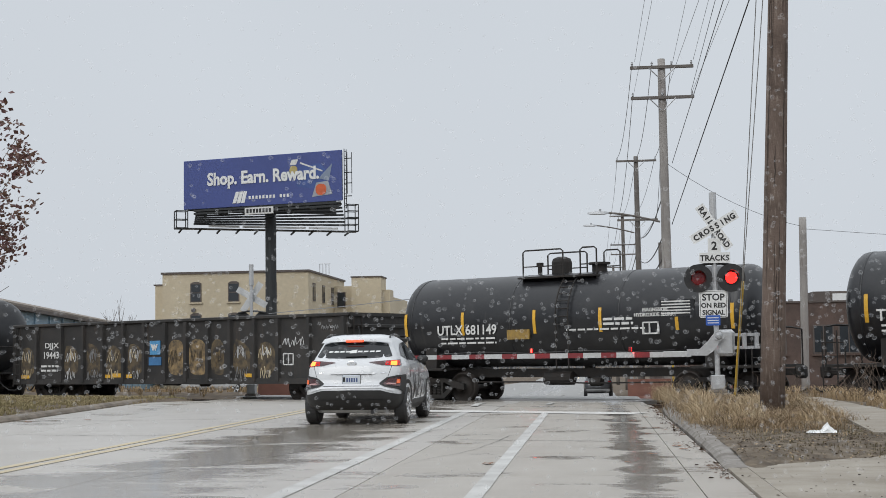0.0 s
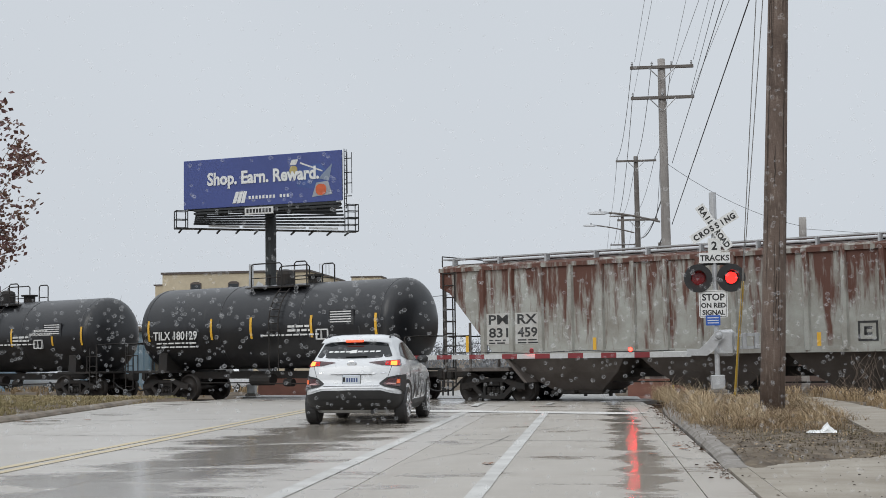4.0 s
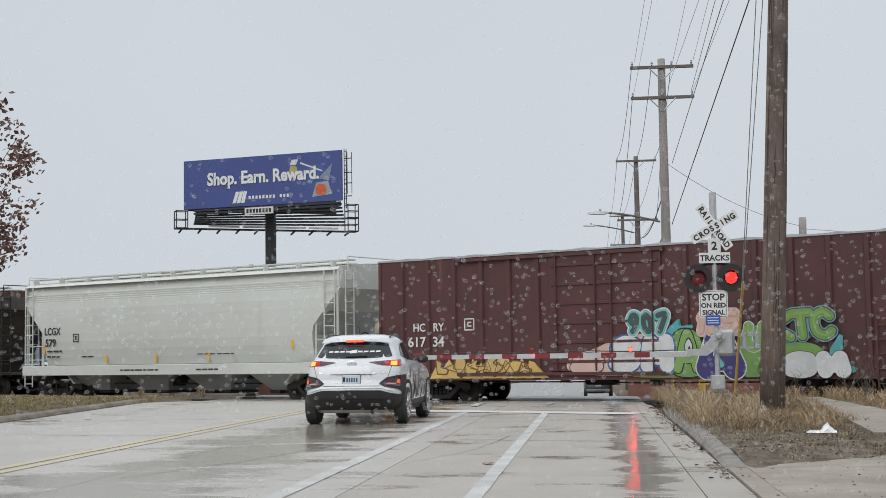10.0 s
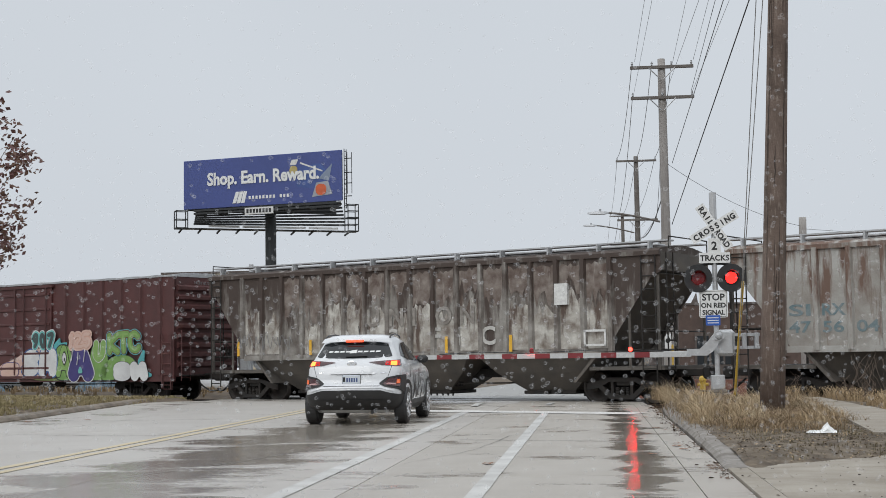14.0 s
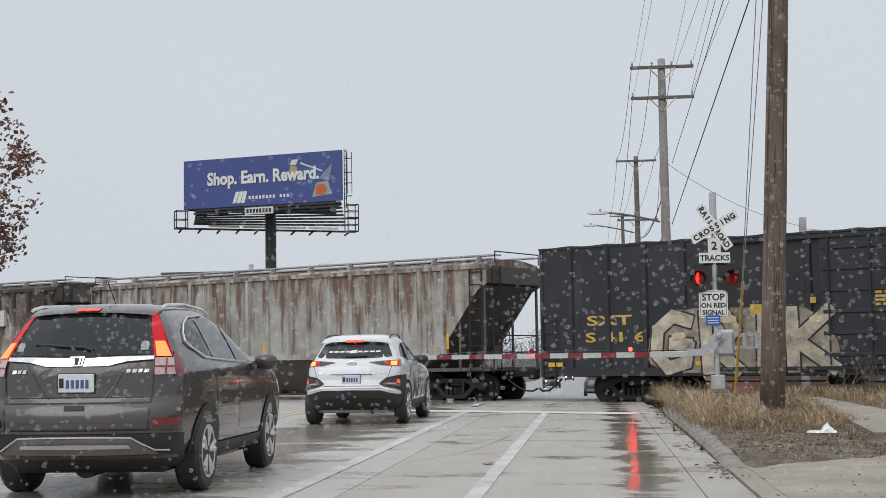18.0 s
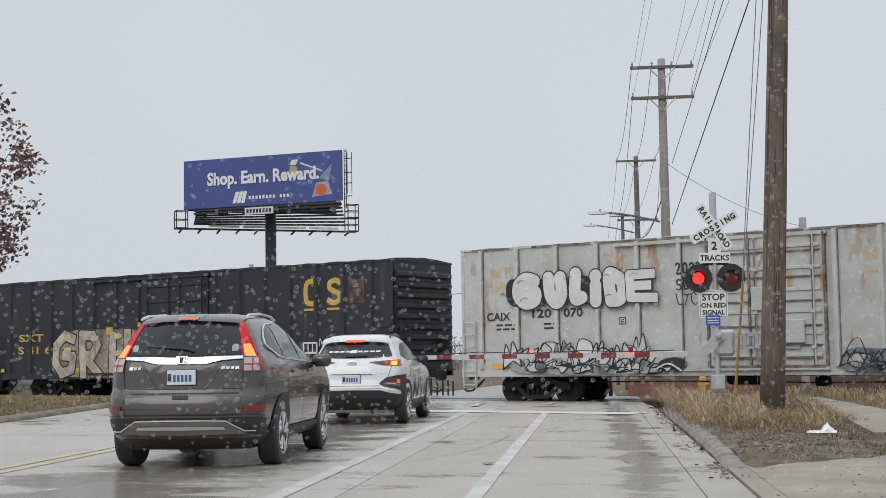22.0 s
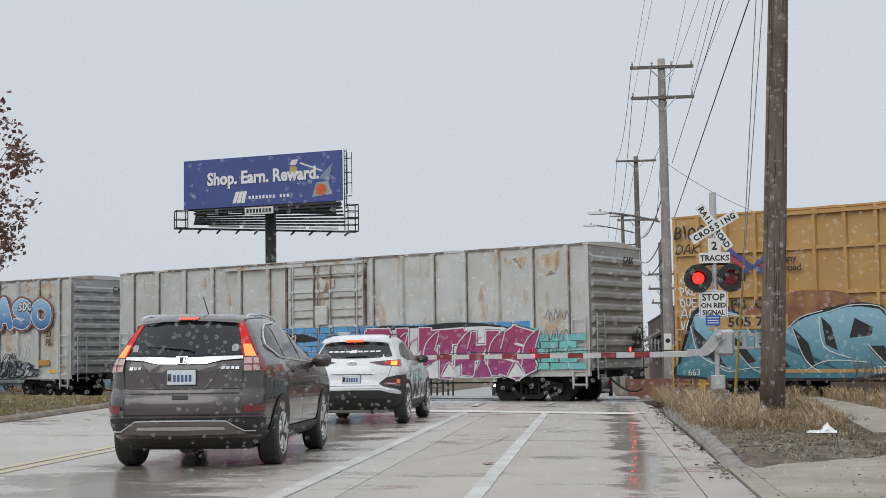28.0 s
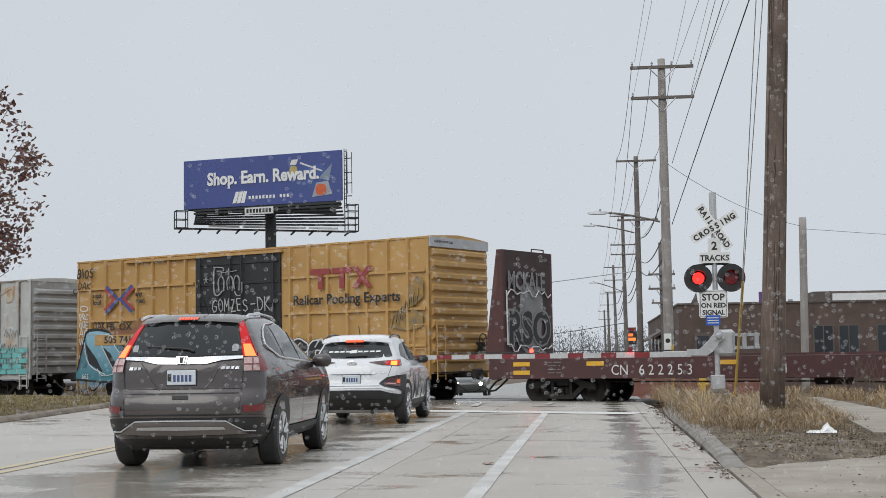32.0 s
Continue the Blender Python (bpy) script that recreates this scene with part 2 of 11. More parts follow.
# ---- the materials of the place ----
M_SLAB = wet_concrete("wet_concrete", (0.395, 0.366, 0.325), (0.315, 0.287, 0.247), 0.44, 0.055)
# left lanes: rougher film, and a paler base colour in place of sky sheen
M_SLAB_SHEEN = wet_concrete("sky_sheen_concrete", (0.45, 0.425, 0.39), (0.37, 0.342, 0.305), 0.36, 0.10)
M_ROAD_FAR = wet_concrete("wet_road_far", (0.31, 0.305, 0.29), (0.25, 0.245, 0.235), 0.5, 0.25)
M_WALK = mat("pavement_concrete", (0.32, 0.285, 0.235), 0.7, 0, (0.205, 0.175, 0.135), 1.3, 0.9, 0.35, 45)
M_KERB_LEFT = mat("muddy_kerb_concrete", (0.23, 0.19, 0.145), 0.7, 0, (0.12, 0.095, 0.07), 2.0, 1.1, 0.6, 30)
M_KERB = mat("kerb_concrete", (0.27, 0.25, 0.225), 0.6, 0, (0.12, 0.10, 0.08), 3.0, 1.1, 0.6, 30)
M_SOIL = mat("winter_turf", (0.15, 0.11, 0.07), 0.95, 0, (0.055, 0.042, 0.03), 1.6, 1.0, 1.0, 18)
M_STRAW = mat("dry_grass", (0.43, 0.32, 0.19), 0.85, 0, (0.24, 0.165, 0.09), 1.6, 0.9, 0, 20)
M_STRAW_PALE = mat("bleached_grass", (0.50, 0.41, 0.28), 0.85, 0, (0.36, 0.27, 0.16), 1.6, 0.9, 0, 20)
M_WEED = mat("brown_weeds", (0.15, 0.125, 0.065), 0.9, 0, (0.085, 0.06, 0.035), 1.6, 0.9, 0, 20)
M_DIRT = mat("brown_dirt", (0.165, 0.13, 0.09), 0.95, 0, (0.07, 0.052, 0.036), 2.4, 1.2, 1.0, 60, streak=((0.23, 0.18, 0.12), 5.0, 0.57, 0.0, 0.0, 1.0))
M_STOP_LINE = mat("white_stop_line", (0.68, 0.67, 0.64), 0.5, 0, (0.45, 0.43, 0.40), 2.6, 0.9, 0.1, 60)
M_GREENGRASS = mat("dull_grass", (0.25, 0.215, 0.105), 0.9, 0, (0.31, 0.24, 0.135), 0.5, 0.8, 0, 20)
M_BALLAST = mat("ballast", (0.17, 0.155, 0.14), 0.9, 0, (0.09, 0.085, 0.08), 6.0, 0.8, 1.0, 30)
M_RAIL = mat("rail_steel", (0.16, 0.12, 0.10), 0.45, 0.7, (0.10, 0.06, 0.04), 4, 0.7, 0.1)
M_TIE = mat("tarred_wood", (0.07, 0.055, 0.045), 0.85)
M_WHITE_LINE = mat("worn_white_paint", (0.56, 0.555, 0.53), 0.5, 0, (0.36, 0.35, 0.33), 1.6, 1.0, 0.1, 60)
M_YELLOW_LINE = mat("worn_yellow_paint", (0.56, 0.45, 0.24), 0.5, 0, (0.46, 0.41, 0.32), 3.0, 1.1, 0.1, 60)
M_TAR = mat("joint_tar", (0.11, 0.105, 0.095), 0.6)
M_LEAF_DEAD = mat("dead_leaf", (0.24, 0.10, 0.045), 0.7, 0, (0.13, 0.06, 0.03), 30, 0.8, 0)

# ---- ground: one sheet to the horizon ----
def ground_sheet():
    def axis(lo, hi, near0, near1, fine, grow):
        v, k = [near0], fine
        while v[-1] < near1:
            v.append(v[-1] + fine)
        while v[-1] < hi:
            k *= grow
            v.append(v[-1] + k)
        k = fine
        while v[0] > lo:
            k *= grow
            v.insert(0, v[0] - k)
        return v
    xs = axis(-1500, 1500, -16, 14, 1.0, 1.35)
    ys = axis(-300, 2600, -6, 80, 1.0, 1.25)
    verts, faces = [], []
    for y in ys:
        for x in xs:
            z = road_z(x, y) - 0.12
            q = -math.sin(PHI) * x + math.cos(PHI) * (y - TRACK_Y)
            if abs(q) < 2.6:
                z = RAIL_Z - 0.22
            elif x > KERB_R + 0.4 or x < KERB_L - 0.9:
                k = min(1.0, (abs(q) - 2.6) / 2.0)
                z += k * ((0.225 if (y > 13.5 and x > 5.4) or x < 0 else 0.03) + 0.04 * noise.noise((x * 0.35, y * 0.35, 0)))
            verts.append((x, y, z))
    w = len(xs)
    for j in range(len(ys) - 1):
        for i in range(w - 1):
            faces.append((j * w + i, j * w + i + 1, (j + 1) * w + i + 1, (j + 1) * w + i))
    me = bpy.data.meshes.new("ground")
    me.from_pydata(verts, [], faces)
    me.materials.append(M_SOIL)
    me.polygons.foreach_set("use_smooth", [True] * len(faces))
    return tagged(new("ground", me), "rough brown winter turf and soil", "ground", kind="structure")


ground = ground_sheet()

# road beyond the crossing, and the near bed below the slabs
def road_strip(name, y0, y1, step, dz, material, x0, x1, label, cut=0):
    verts, faces = [], []
    n = int((y1 - y0) / step)
    xs = [x0 + (x1 - x0) * i / 12 for i in range(13)]
    for j in range(n + 1):
        for x in xs:
            y = y0 + (y1 - y0) * j / n
            if cut:
                y += math.tan(PHI) * x
            verts.append((x, y, road_z(x, y) + dz))
    for j in range(n):
        for i in range(12):
            k = j * 13 + i
            faces.append((k, k + 1, k + 14, k + 13))
    me = bpy.data.meshes.new(name)
    me.from_pydata(verts, [], faces)
    me.materials.append(material)
    return tagged(new(name, me), label, "road", kind="structure")


road_bed = road_strip("road_bed", -14.0, TRACK_Y - 1.2, 1.0, -0.05, M_TAR, KERB_L - 0.6, KERB_R, "dark joint filler below the concrete slabs", 1)
road_strip("road", TRACK_Y + 1.0, 420.0, 2.5, 0.0, M_ROAD_FAR, KERB_L - 1.0, KERB_R, "wet grey road running on beyond the railway", 1)

# slabs of the near road
road_near = thing("road", "wet pale concrete road in jointed slabs", "road", kind="structure")
SLAB_X = [-12.55, -9.35, -6.28, -4.9, -2.17, 0.855, 1.25]
SLAB_Y = [-12.0, -4.0, 1.0, 5.2, 9.6, 13.6, 18.1, 22.6, 27.1, 31.6]
rnd = random.Random(4)


def slab(x0, x1, y0, y1, skew0=False, skew1=False):
    bm = bmesh.new()
    g = 0.005
    nx, ny = (8, 24) if skew1 else (2, 6)
    top, low = {}, {}
    for j in range(ny + 1):
        for i in range(nx + 1):
            x = x0 + g + (x1 - x0 - 2 * g) * i / nx
            ya = y0 + (math.tan(PHI) * x if skew0 else 0) + g
            yb = y1 + (math.tan(PHI) * x if skew1 else 0) - g
            y = ya + (yb - ya) * j / ny
            top[i, j] = bm.verts.new((x, y, road_z(x, y)))
            if i in (0, nx) or j in (0, ny):
                low[i, j] = bm.verts.new((x, y, road_z(x, y) - 0.09))
    for j in range(ny):
        for i in range(nx):
            bm.faces.new((top[i, j], top[i + 1, j], top[i + 1, j + 1], top[i, j + 1]))
    rim = [(i, 0) for i in range(nx)] + [(nx, j) for j in range(ny)] + [(i, ny) for i in range(nx, 0, -1)] + [(0, j) for j in range(ny, 0, -1)]
    for a, b in zip(rim, rim[1:] + rim[:1]):
        bm.faces.new((top[a], low[a], low[b], top[b]))
    # left-lane slabs take the copy with sky sheen in its colour
    part("slab", bm, M_SLAB if x0 > -2.5 else M_SLAB_SHEEN, road_near)


for x0, x1 in zip(SLAB_X, SLAB_X[1:]):
    for y0, y1 in zip(SLAB_Y, SLAB_Y[1:]):
        slab(x0, x1, y0, y1)
    slab(x0, x1, SLAB_Y[-1], TRACK_Y - 1.35, False, True)

# crossing panels of rubber and concrete between and beside the rails
M_PANEL = wet_concrete("crossing_panel", (0.24, 0.225, 0.21), (0.15, 0.14, 0.13), 0.5, 0.25)
crossing = thing("level_crossing", "concrete panels set between the rails of the crossing", "crossing", pose(0, TRACK_Y, 0, 0, 0, math.degrees(PHI)), kind="structure")
for lat0, lat1, zt in ((-1.34, -0.85, -0.153), (-0.66, 0.66, -0.158), (0.85, 1.6, -0.157)):
    for k in range(8):
        s0 = -13.6 + k * 1.9
        part("panel", box(bmesh.new(), s0 + 0.01, s0 + 1.89, lat0, lat1, zt - 0.14, zt, 0.012), M_PANEL, crossing)

# rails, sleepers and ballast
railway = thing("railway_track", "rusty steel rails on dark sleepers in grey ballast", "railway", pose(0, TRACK_Y, 0, 0, 0, math.degrees(PHI)), kind="structure")
RAIL_PROFILE = [(-0.075, -0.17), (0.075, -0.17), (0.075, -0.155), (0.012, -0.13), (0.012, -0.04), (0.036, -0.03), (0.036, 0), (-0.036, 0), (-0.036, -0.03), (-0.012, -0.04), (-0.012, -0.13), (-0.075, -0.155)]
for y in (-0.755, 0.755):
    part("rail", prism(bmesh.new(), [(y + a, RAIL_Z + b) for a, b in RAIL_PROFILE], "x", -260, 260), M_RAIL, railway)
bm = bmesh.new()
prism(bm, [(-2.7, RAIL_Z - 0.42), (-1.75, RAIL_Z - 0.2), (1.75, RAIL_Z - 0.2), (2.7, RAIL_Z - 0.42)], "x", -260, 260)
part("ballast", bm, M_BALLAST, railway)["kind"] = "stuff"
tie = as_mesh("sleeper", box(bmesh.new(), -0.11, 0.11, -1.3, 1.3, RAIL_Z - 0.3, RAIL_Z - 0.165, 0.01), M_TIE)
for k in range(90):
    s = -40 + k * 0.62
    if not -13.8 < s < 1.8:
        part("sleeper", tie, None, railway, at=pose(s, 0, 0))

# lines on the road
def stripe(name, x0, y0, x1, y1, w, material, parent, dz=0.006):
    bm = bmesh.new()
    a, b = Vector((x0, y0, 0)), Vector((x1, y1, 0))
    d = (b - a).normalized()
    s = Vector((d.y, -d.x, 0)) * w / 2
    steps = max(2, int((b - a).length / 0.5))
    prev = None
    for i in range(steps + 1):
        c = a.lerp(b, i / steps)
        e = s * (1 + 0.12 * noise.noise((c.x * 3, c.y * 3, 0)))
        cur = []
        for p in (c - e, c + e):
            cur.append(bm.verts.new((p.x, p.y, road_z(p.x, p.y) + dz)))
        if prev:
            bm.faces.new((prev[0], prev[1], cur[1], cur[0]))
        prev = cur
    return part(name, bm, material, parent)


markings = thing("road_markings", "worn white and yellow lines on wet concrete", "road marking", kind="structure")
stripe("edge_line", -2.66, 3.0, -2.72, 30.0, 0.17, M_WHITE_LINE, markings)
stripe("edge_line", -2.8, 32.5, -3.0, 37.6, 0.17, M_WHITE_LINE, markings, 0.02)
stripe("lane_line", -1.01, 4.0, -1.03, 28.6, 0.15, M_WHITE_LINE, markings)
stripe("lane_line", -1.15, 33.5, -1.2, 38.2, 0.15, M_WHITE_LINE, markings, 0.02)
stripe("stop_line", -4.6, 30.75, 0.82, 27.6, 0.8, M_STOP_LINE, markings, 0.010)
stripe("centre_line", -6.20, 2.0, -6.35, 34.0, 0.13, M_YELLOW_LINE, markings)
stripe("centre_line", -6.45, 2.0, -6.60, 34.0, 0.13, M_YELLOW_LINE, markings)
for k in range(6):
    stripe("lane_line", -1.2, 50.0 + k * 12, -1.2, 54.0 + k * 12, 0.14, M_WHITE_LINE, markings, 0.02)
    stripe("lane_line", -3.4, 48.0 + k * 12, -3.4, 54.0 + k * 12, 0.14, M_WHITE_LINE, markings, 0.02)

# wandering cracks across the slabs
for pts, w in (([(-1.9, 19.6), (-1.0, 19.35), (0.0, 19.0), (0.5, 18.75), (0.84, 18.9)], 0.035), ([(0.87, 15.9), (1.0, 15.6), (1.24, 15.65)], 0.025), ([(-4.7, 13.6), (-3.9, 16.2), (-3.3, 19.5), (-2.2, 23.2)], 0.03), ([(-9.2, 22.0), (-7.4, 21.4), (-6.4, 21.6)], 0.03), ([(-2.1, 15.2), (-1.5, 17.4), (-1.25, 20.4), (-0.4, 23.6)], 0.02), ([(-12.3, 27.4), (-9.5, 26.9), (-7.0, 27.3)], 0.04)):
    bm = bmesh.new()
    prev = None
    line = []
    for (x0, y0), (x1, y1) in zip(pts, pts[1:]):
        for k in range(8):
            line.append((x0 + (x1 - x0) * k / 8, y0 + (y1 - y0) * k / 8))
    for k, (x, y) in enumerate(line):
        x, y = x + 0.05 * noise.noise((k * 0.7, w * 90, 0)), y + 0.09 * noise.noise((k * 0.6, w * 70, 5))
        h = w * (0.35 + 0.5 * abs(noise.noise((k * 0.9, 3, w * 50))))
        across = abs(pts[-1][0] - pts[0][0]) > abs(pts[-1][1] - pts[0][1]) * 0.7
        cur = [bm.verts.new((x + (0 if across else s * h * 0.5), y + (s * h * 1.2 if across else 0), road_z(x, y) + 0.006)) for s in (-1, 1)]
        if prev:
            bm.faces.new((prev[0], cur[0], cur[1], prev[1]))
        prev = cur
    part("crack", bm, M_TAR, road_near)

# kerbs: real steps
kerb = thing("kerb", "worn grey concrete kerb with chipped edge", "kerb", kind="structure")


def kerb_run(pts, side, high=0.1):
    for (x0, y0, h0), (x1, y1, h1) in zip(pts, pts[1:]):
        bm = bmesh.new()
        d = Vector((x1 - x0, y1 - y0, 0)).normalized() * 0.006
        prof = [(0, -1.0), (0.0, 0.2), (0.045, 0.7), (0.11, 0.95), (0.24, 1.0), (0.24, -1.0)]
        rings = []
        n = 5
        for k in range(n + 1):
            t = k / n
            x, y, h = x0 + d.x + (x1 - x0 - 2 * d.x) * t, y0 + d.y + (y1 - y0 - 2 * d.y) * t, h0 + (h1 - h0) * t
            e = [noise.noise((x * 5 + i, y * 2.3, 2)) for i in range(6)]
            rings.append([(x + side * (a + 0.004 * e[i]), y, road_z(x, y) + b * h + (0.004 * e[5 - i] if b > 0.5 else 0)) for i, (a, b) in enumerate(prof)])
        loft(bm, rings)
        part("kerbstone", bm, M_KERB if side > 0 else M_KERB_LEFT, kerb)


kerb_run([(1.24, 14.2, 0.02), (1.25, 15.0, 0.05), (1.27, 16.2, 0.085), (1.28, 18.0, 0.09), (1.29, 21.0, 0.09), (1.27, 24.0, 0.09), (1.28, 27.0, 0.09), (1.36, 30.0, 0.09), (1.6, 33.0, 0.09), (2.3, 35.5, 0.06)], 1)
kerb_run([(-11.2, 12.0, 0.11), (-11.25, 16.0, 0.11), (-11.3, 20.0, 0.11), (-11.4, 24.0, 0.11), (-11.6, 28.0, 0.11), (-12.0, 32.0, 0.11), (-12.4, 36.0, 0.11), (-12.8, 40.0, 0.11), (-13.6, 43.0, 0.11)], -1)

# the dirt verge behind the kerb
def verge_z(x, y):
    q = -math.sin(PHI) * x + math.cos(PHI) * (y - TRACK_Y)
    k = max(0.0, min(1.0, (-q - 2.4) / 2.0))
    edge = 13.7 + 1.5 * max(0.0, min(1.0, (x - 1.5) / 1.6)) + 0.5 * max(0.0, x - 3.4) + 0.45 * noise.noise((x * 1.7, 0.3, 1))
    t = max(0.0, min(1.0, (y - edge + 0.4) / 2.2))
    z = -0.02 + 0.115 * t * t * (3 - 2 * t)
    z += 0.03 * t * noise.noise((x * 1.1, y * 0.8, 4)) + 0.018 * noise.noise((x * 5, y * 4, 8)) * (0.3 + 0.7 * t) + 0.008 * noise.noise((x * 13, y * 7, 2)) * (0.2 + 0.8 * t)
    return -0.26 + (z + 0.26) * k


def verge_sheet():
    verts, faces = [], []
    nx, ny = 66, 230
    for j in range(ny + 1):
        for i in range(nx + 1):
            y = 13.3 + 22.5 * j / ny
            left = 1.46 + (0.9 * max(0.0, y - 30.0) / 5.5 if y > 30 else 0)
            x = left + (5.6 - left) * i / nx
            verts.append((x, y, verge_z(x, y) - (0.02 if i == 0 else 0)))
    for j in range(ny):
        for i in range(nx):
            k = j * (nx + 1) + i
            faces.append((k, k + 1, k + nx + 2, k + nx + 1))
    me = bpy.data.meshes.new("verge")
    me.from_pydata(verts, [], faces)
    me.materials.append(M_DIRT)
    me.polygons.foreach_set("use_smooth", [True] * len(faces))
    return tagged(new("verge", me), "bare brown dirt verge with leaf litter", "ground", kind="structure")


verge = verge_sheet()

# pavement: the apron by the kerb and the footpath behind the pole
pavement = thing("pavement", "stained pale concrete footpath slabs", "pavement", kind="structure")


def flag(pts, dz=0.15):
    bm = bmesh.new()
    rings = [[(x, y, dz - 0.25) for x, y in pts], [(x, y, dz) for x, y in pts]]
    loft(bm, rings)
    part("paving_slab", bm, M_WALK, pavement)


for k in range(5):
    y0 = 1.0 + k * 3.3
    for x0, x1 in ((1.258, 1.447), (1.453, 3.6), (3.612, 5.8), (5.812, 8.0)):
        y1 = min(14.15, y0 + 3.285) if x0 < 1.3 else y0 + 3.285
        if y1 > y0 + 0.2:
            flag([(x0, y0), (x1, y0), (x1, y1), (x0, y1)], 0.022)
for k in range(6):
    y0 = 15.6 + k * 2.9
    x0 = 3.35 + 0.085 * (y0 - 17)
    x1 = min(x0 + 2.5, 5.0 + max(0.0, 19.0 - y0) * 0.3)
    flag([(x0, y0), (x1, y0), (min(x0 + 2.74, 5.05), y0 + 2.88), (x0 + 0.24, y0 + 2.88)], 0.118 if k else 0.07)

# ---- the train ----
M_IRON = mat("running_gear_iron", (0.019, 0.018, 0.017), 0.75, 0.1, (0.038, 0.029, 0.024), 3, 0.7, 0.4)
M_WHEEL = mat("wheel_steel", (0.024, 0.021, 0.019), 0.6, 0.3, (0.045, 0.034, 0.028), 5, 0.7, 0.2)
M_TANK = mat("black_tank_paint", (0.014, 0.015, 0.018), 0.33, 0.0, (0.032, 0.032, 0.033), 1.2, 0.7, 0.12, streak=((0.05, 0.048, 0.046), 2.2, 0.6))
M_GONDOLA = mat("dirty_black_paint", (0.022, 0.0215, 0.021), 0.6, 0, (0.045, 0.04, 0.036), 1.5, 0.9, 0.3, streak=((0.06, 0.045, 0.035), 3.0, 0.58))
M_RUSTY_PALE = mat("rusted_pale_paint", (0.37, 0.375, 0.345), 0.65, 0, (0.23, 0.215, 0.185), 1.6, 0.9, 0.3, streak=((0.105, 0.042, 0.028), 3.4, 0.47, 0.085, 2.9, 0.14))
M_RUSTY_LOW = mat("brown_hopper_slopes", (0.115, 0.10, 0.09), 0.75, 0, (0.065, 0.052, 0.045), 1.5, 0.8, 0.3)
M_CREAM = mat("cream_paint", (0.60, 0.615, 0.575), 0.5, 0, (0.53, 0.535, 0.49), 0.8, 0.6, 0.1, streak=((0.52, 0.52, 0.48), 1.2, 0.6))
M_OXIDE_RED = mat("oxide_red_paint", (0.098, 0.034, 0.032), 0.55, 0, (0.062, 0.026, 0.025), 1.0, 0.8, 0.2, streak=((0.17, 0.075, 0.06), 1.8, 0.62))
M_HOPA = mat("sooty_grey_paint", (0.30, 0.285, 0.26), 0.65, 0, (0.09, 0.07, 0.058), 1.4, 1.0, 0.3, streak=((0.06, 0.042, 0.034), 3.0, 0.47, 0.10, 2.7, 0.16))
M_HOPB = mat("stained_grey_paint", (0.43, 0.425, 0.40), 0.65, 0, (0.25, 0.22, 0.19), 1.0, 1.0, 0.3, streak=((0.16, 0.10, 0.075), 3.6, 0.50, 0.06, 2.8, 0.14))
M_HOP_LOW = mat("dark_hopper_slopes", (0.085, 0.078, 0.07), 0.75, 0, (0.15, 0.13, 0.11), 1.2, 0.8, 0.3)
M_DARK_BLUE = mat("dark_blue_paint", (0.018, 0.019, 0.027), 0.5, 0, (0.036, 0.035, 0.038), 1.0, 0.8, 0.2, streak=((0.065, 0.06, 0.06), 1.8, 0.6))
M_STAINED_WHITE = mat("rust_stained_white_paint", (0.53, 0.545, 0.53), 0.55, 0, (0.42, 0.42, 0.395), 1.2, 0.9, 0.2, streak=((0.38, 0.22, 0.11), 2.0, 0.575, 0.014, 2.4, 0.35))
# ends of the white box cars, a darker grey than their sides
M_PALE_END = mat("grey_box_car_end", (0.36, 0.37, 0.37), 0.6, 0, (0.25, 0.24, 0.23), 1.0, 0.8, 0.2, streak=((0.2, 0.15, 0.11), 2, 0.62))
M_OCHRE = mat("yellow_ochre_paint", (0.50, 0.305, 0.11), 0.5, 0, (0.41, 0.235, 0.08), 0.9, 0.8, 0.15, streak=((0.38, 0.20, 0.07), 1.8, 0.63))
M_BLACK_DOOR = mat("black_door_paint", (0.017, 0.018, 0.021), 0.5, 0, (0.034, 0.032, 0.033), 2, 0.7, 0.2)
M_BROWN_RED = mat("brown_red_paint", (0.085, 0.032, 0.03), 0.6, 0, (0.055, 0.026, 0.025), 1.2, 0.8, 0.2, streak=((0.15, 0.07, 0.055), 2, 0.6))
M_ROOF_W = mat("galvanised_roof", (0.50, 0.51, 0.52), 0.45, 0.5, (0.36, 0.36, 0.36), 2, 0.7, 0.1)
M_REFLECT = mat("yellow_reflector", (0.75, 0.42, 0.04), 0.35, 0, (0.6, 0.35, 0.05), 6, 0.5, 0)
M_INK_W = mat("white_stencil", (0.72, 0.72, 0.70), 0.6, 0, (0.45, 0.45, 0.44), 8, 0.7, 0)
M_INK_K = mat("black_stencil", (0.02, 0.02, 0.02), 0.6, 0, (0.06, 0.06, 0.06), 8, 0.6, 0)
M_INK_Y = mat("yellow_stencil", (0.62, 0.38, 0.06), 0.6, 0, (0.4, 0.26, 0.08), 8, 0.7, 0)
M_INK_R = mat("red_stencil", (0.30, 0.05, 0.05), 0.6, 0, (0.22, 0.05, 0.05), 8, 0.6, 0)
M_HOSE = mat("black_rubber_hose", (0.015, 0.015, 0.015), 0.6)

WHEELSETS = []
CARS = []


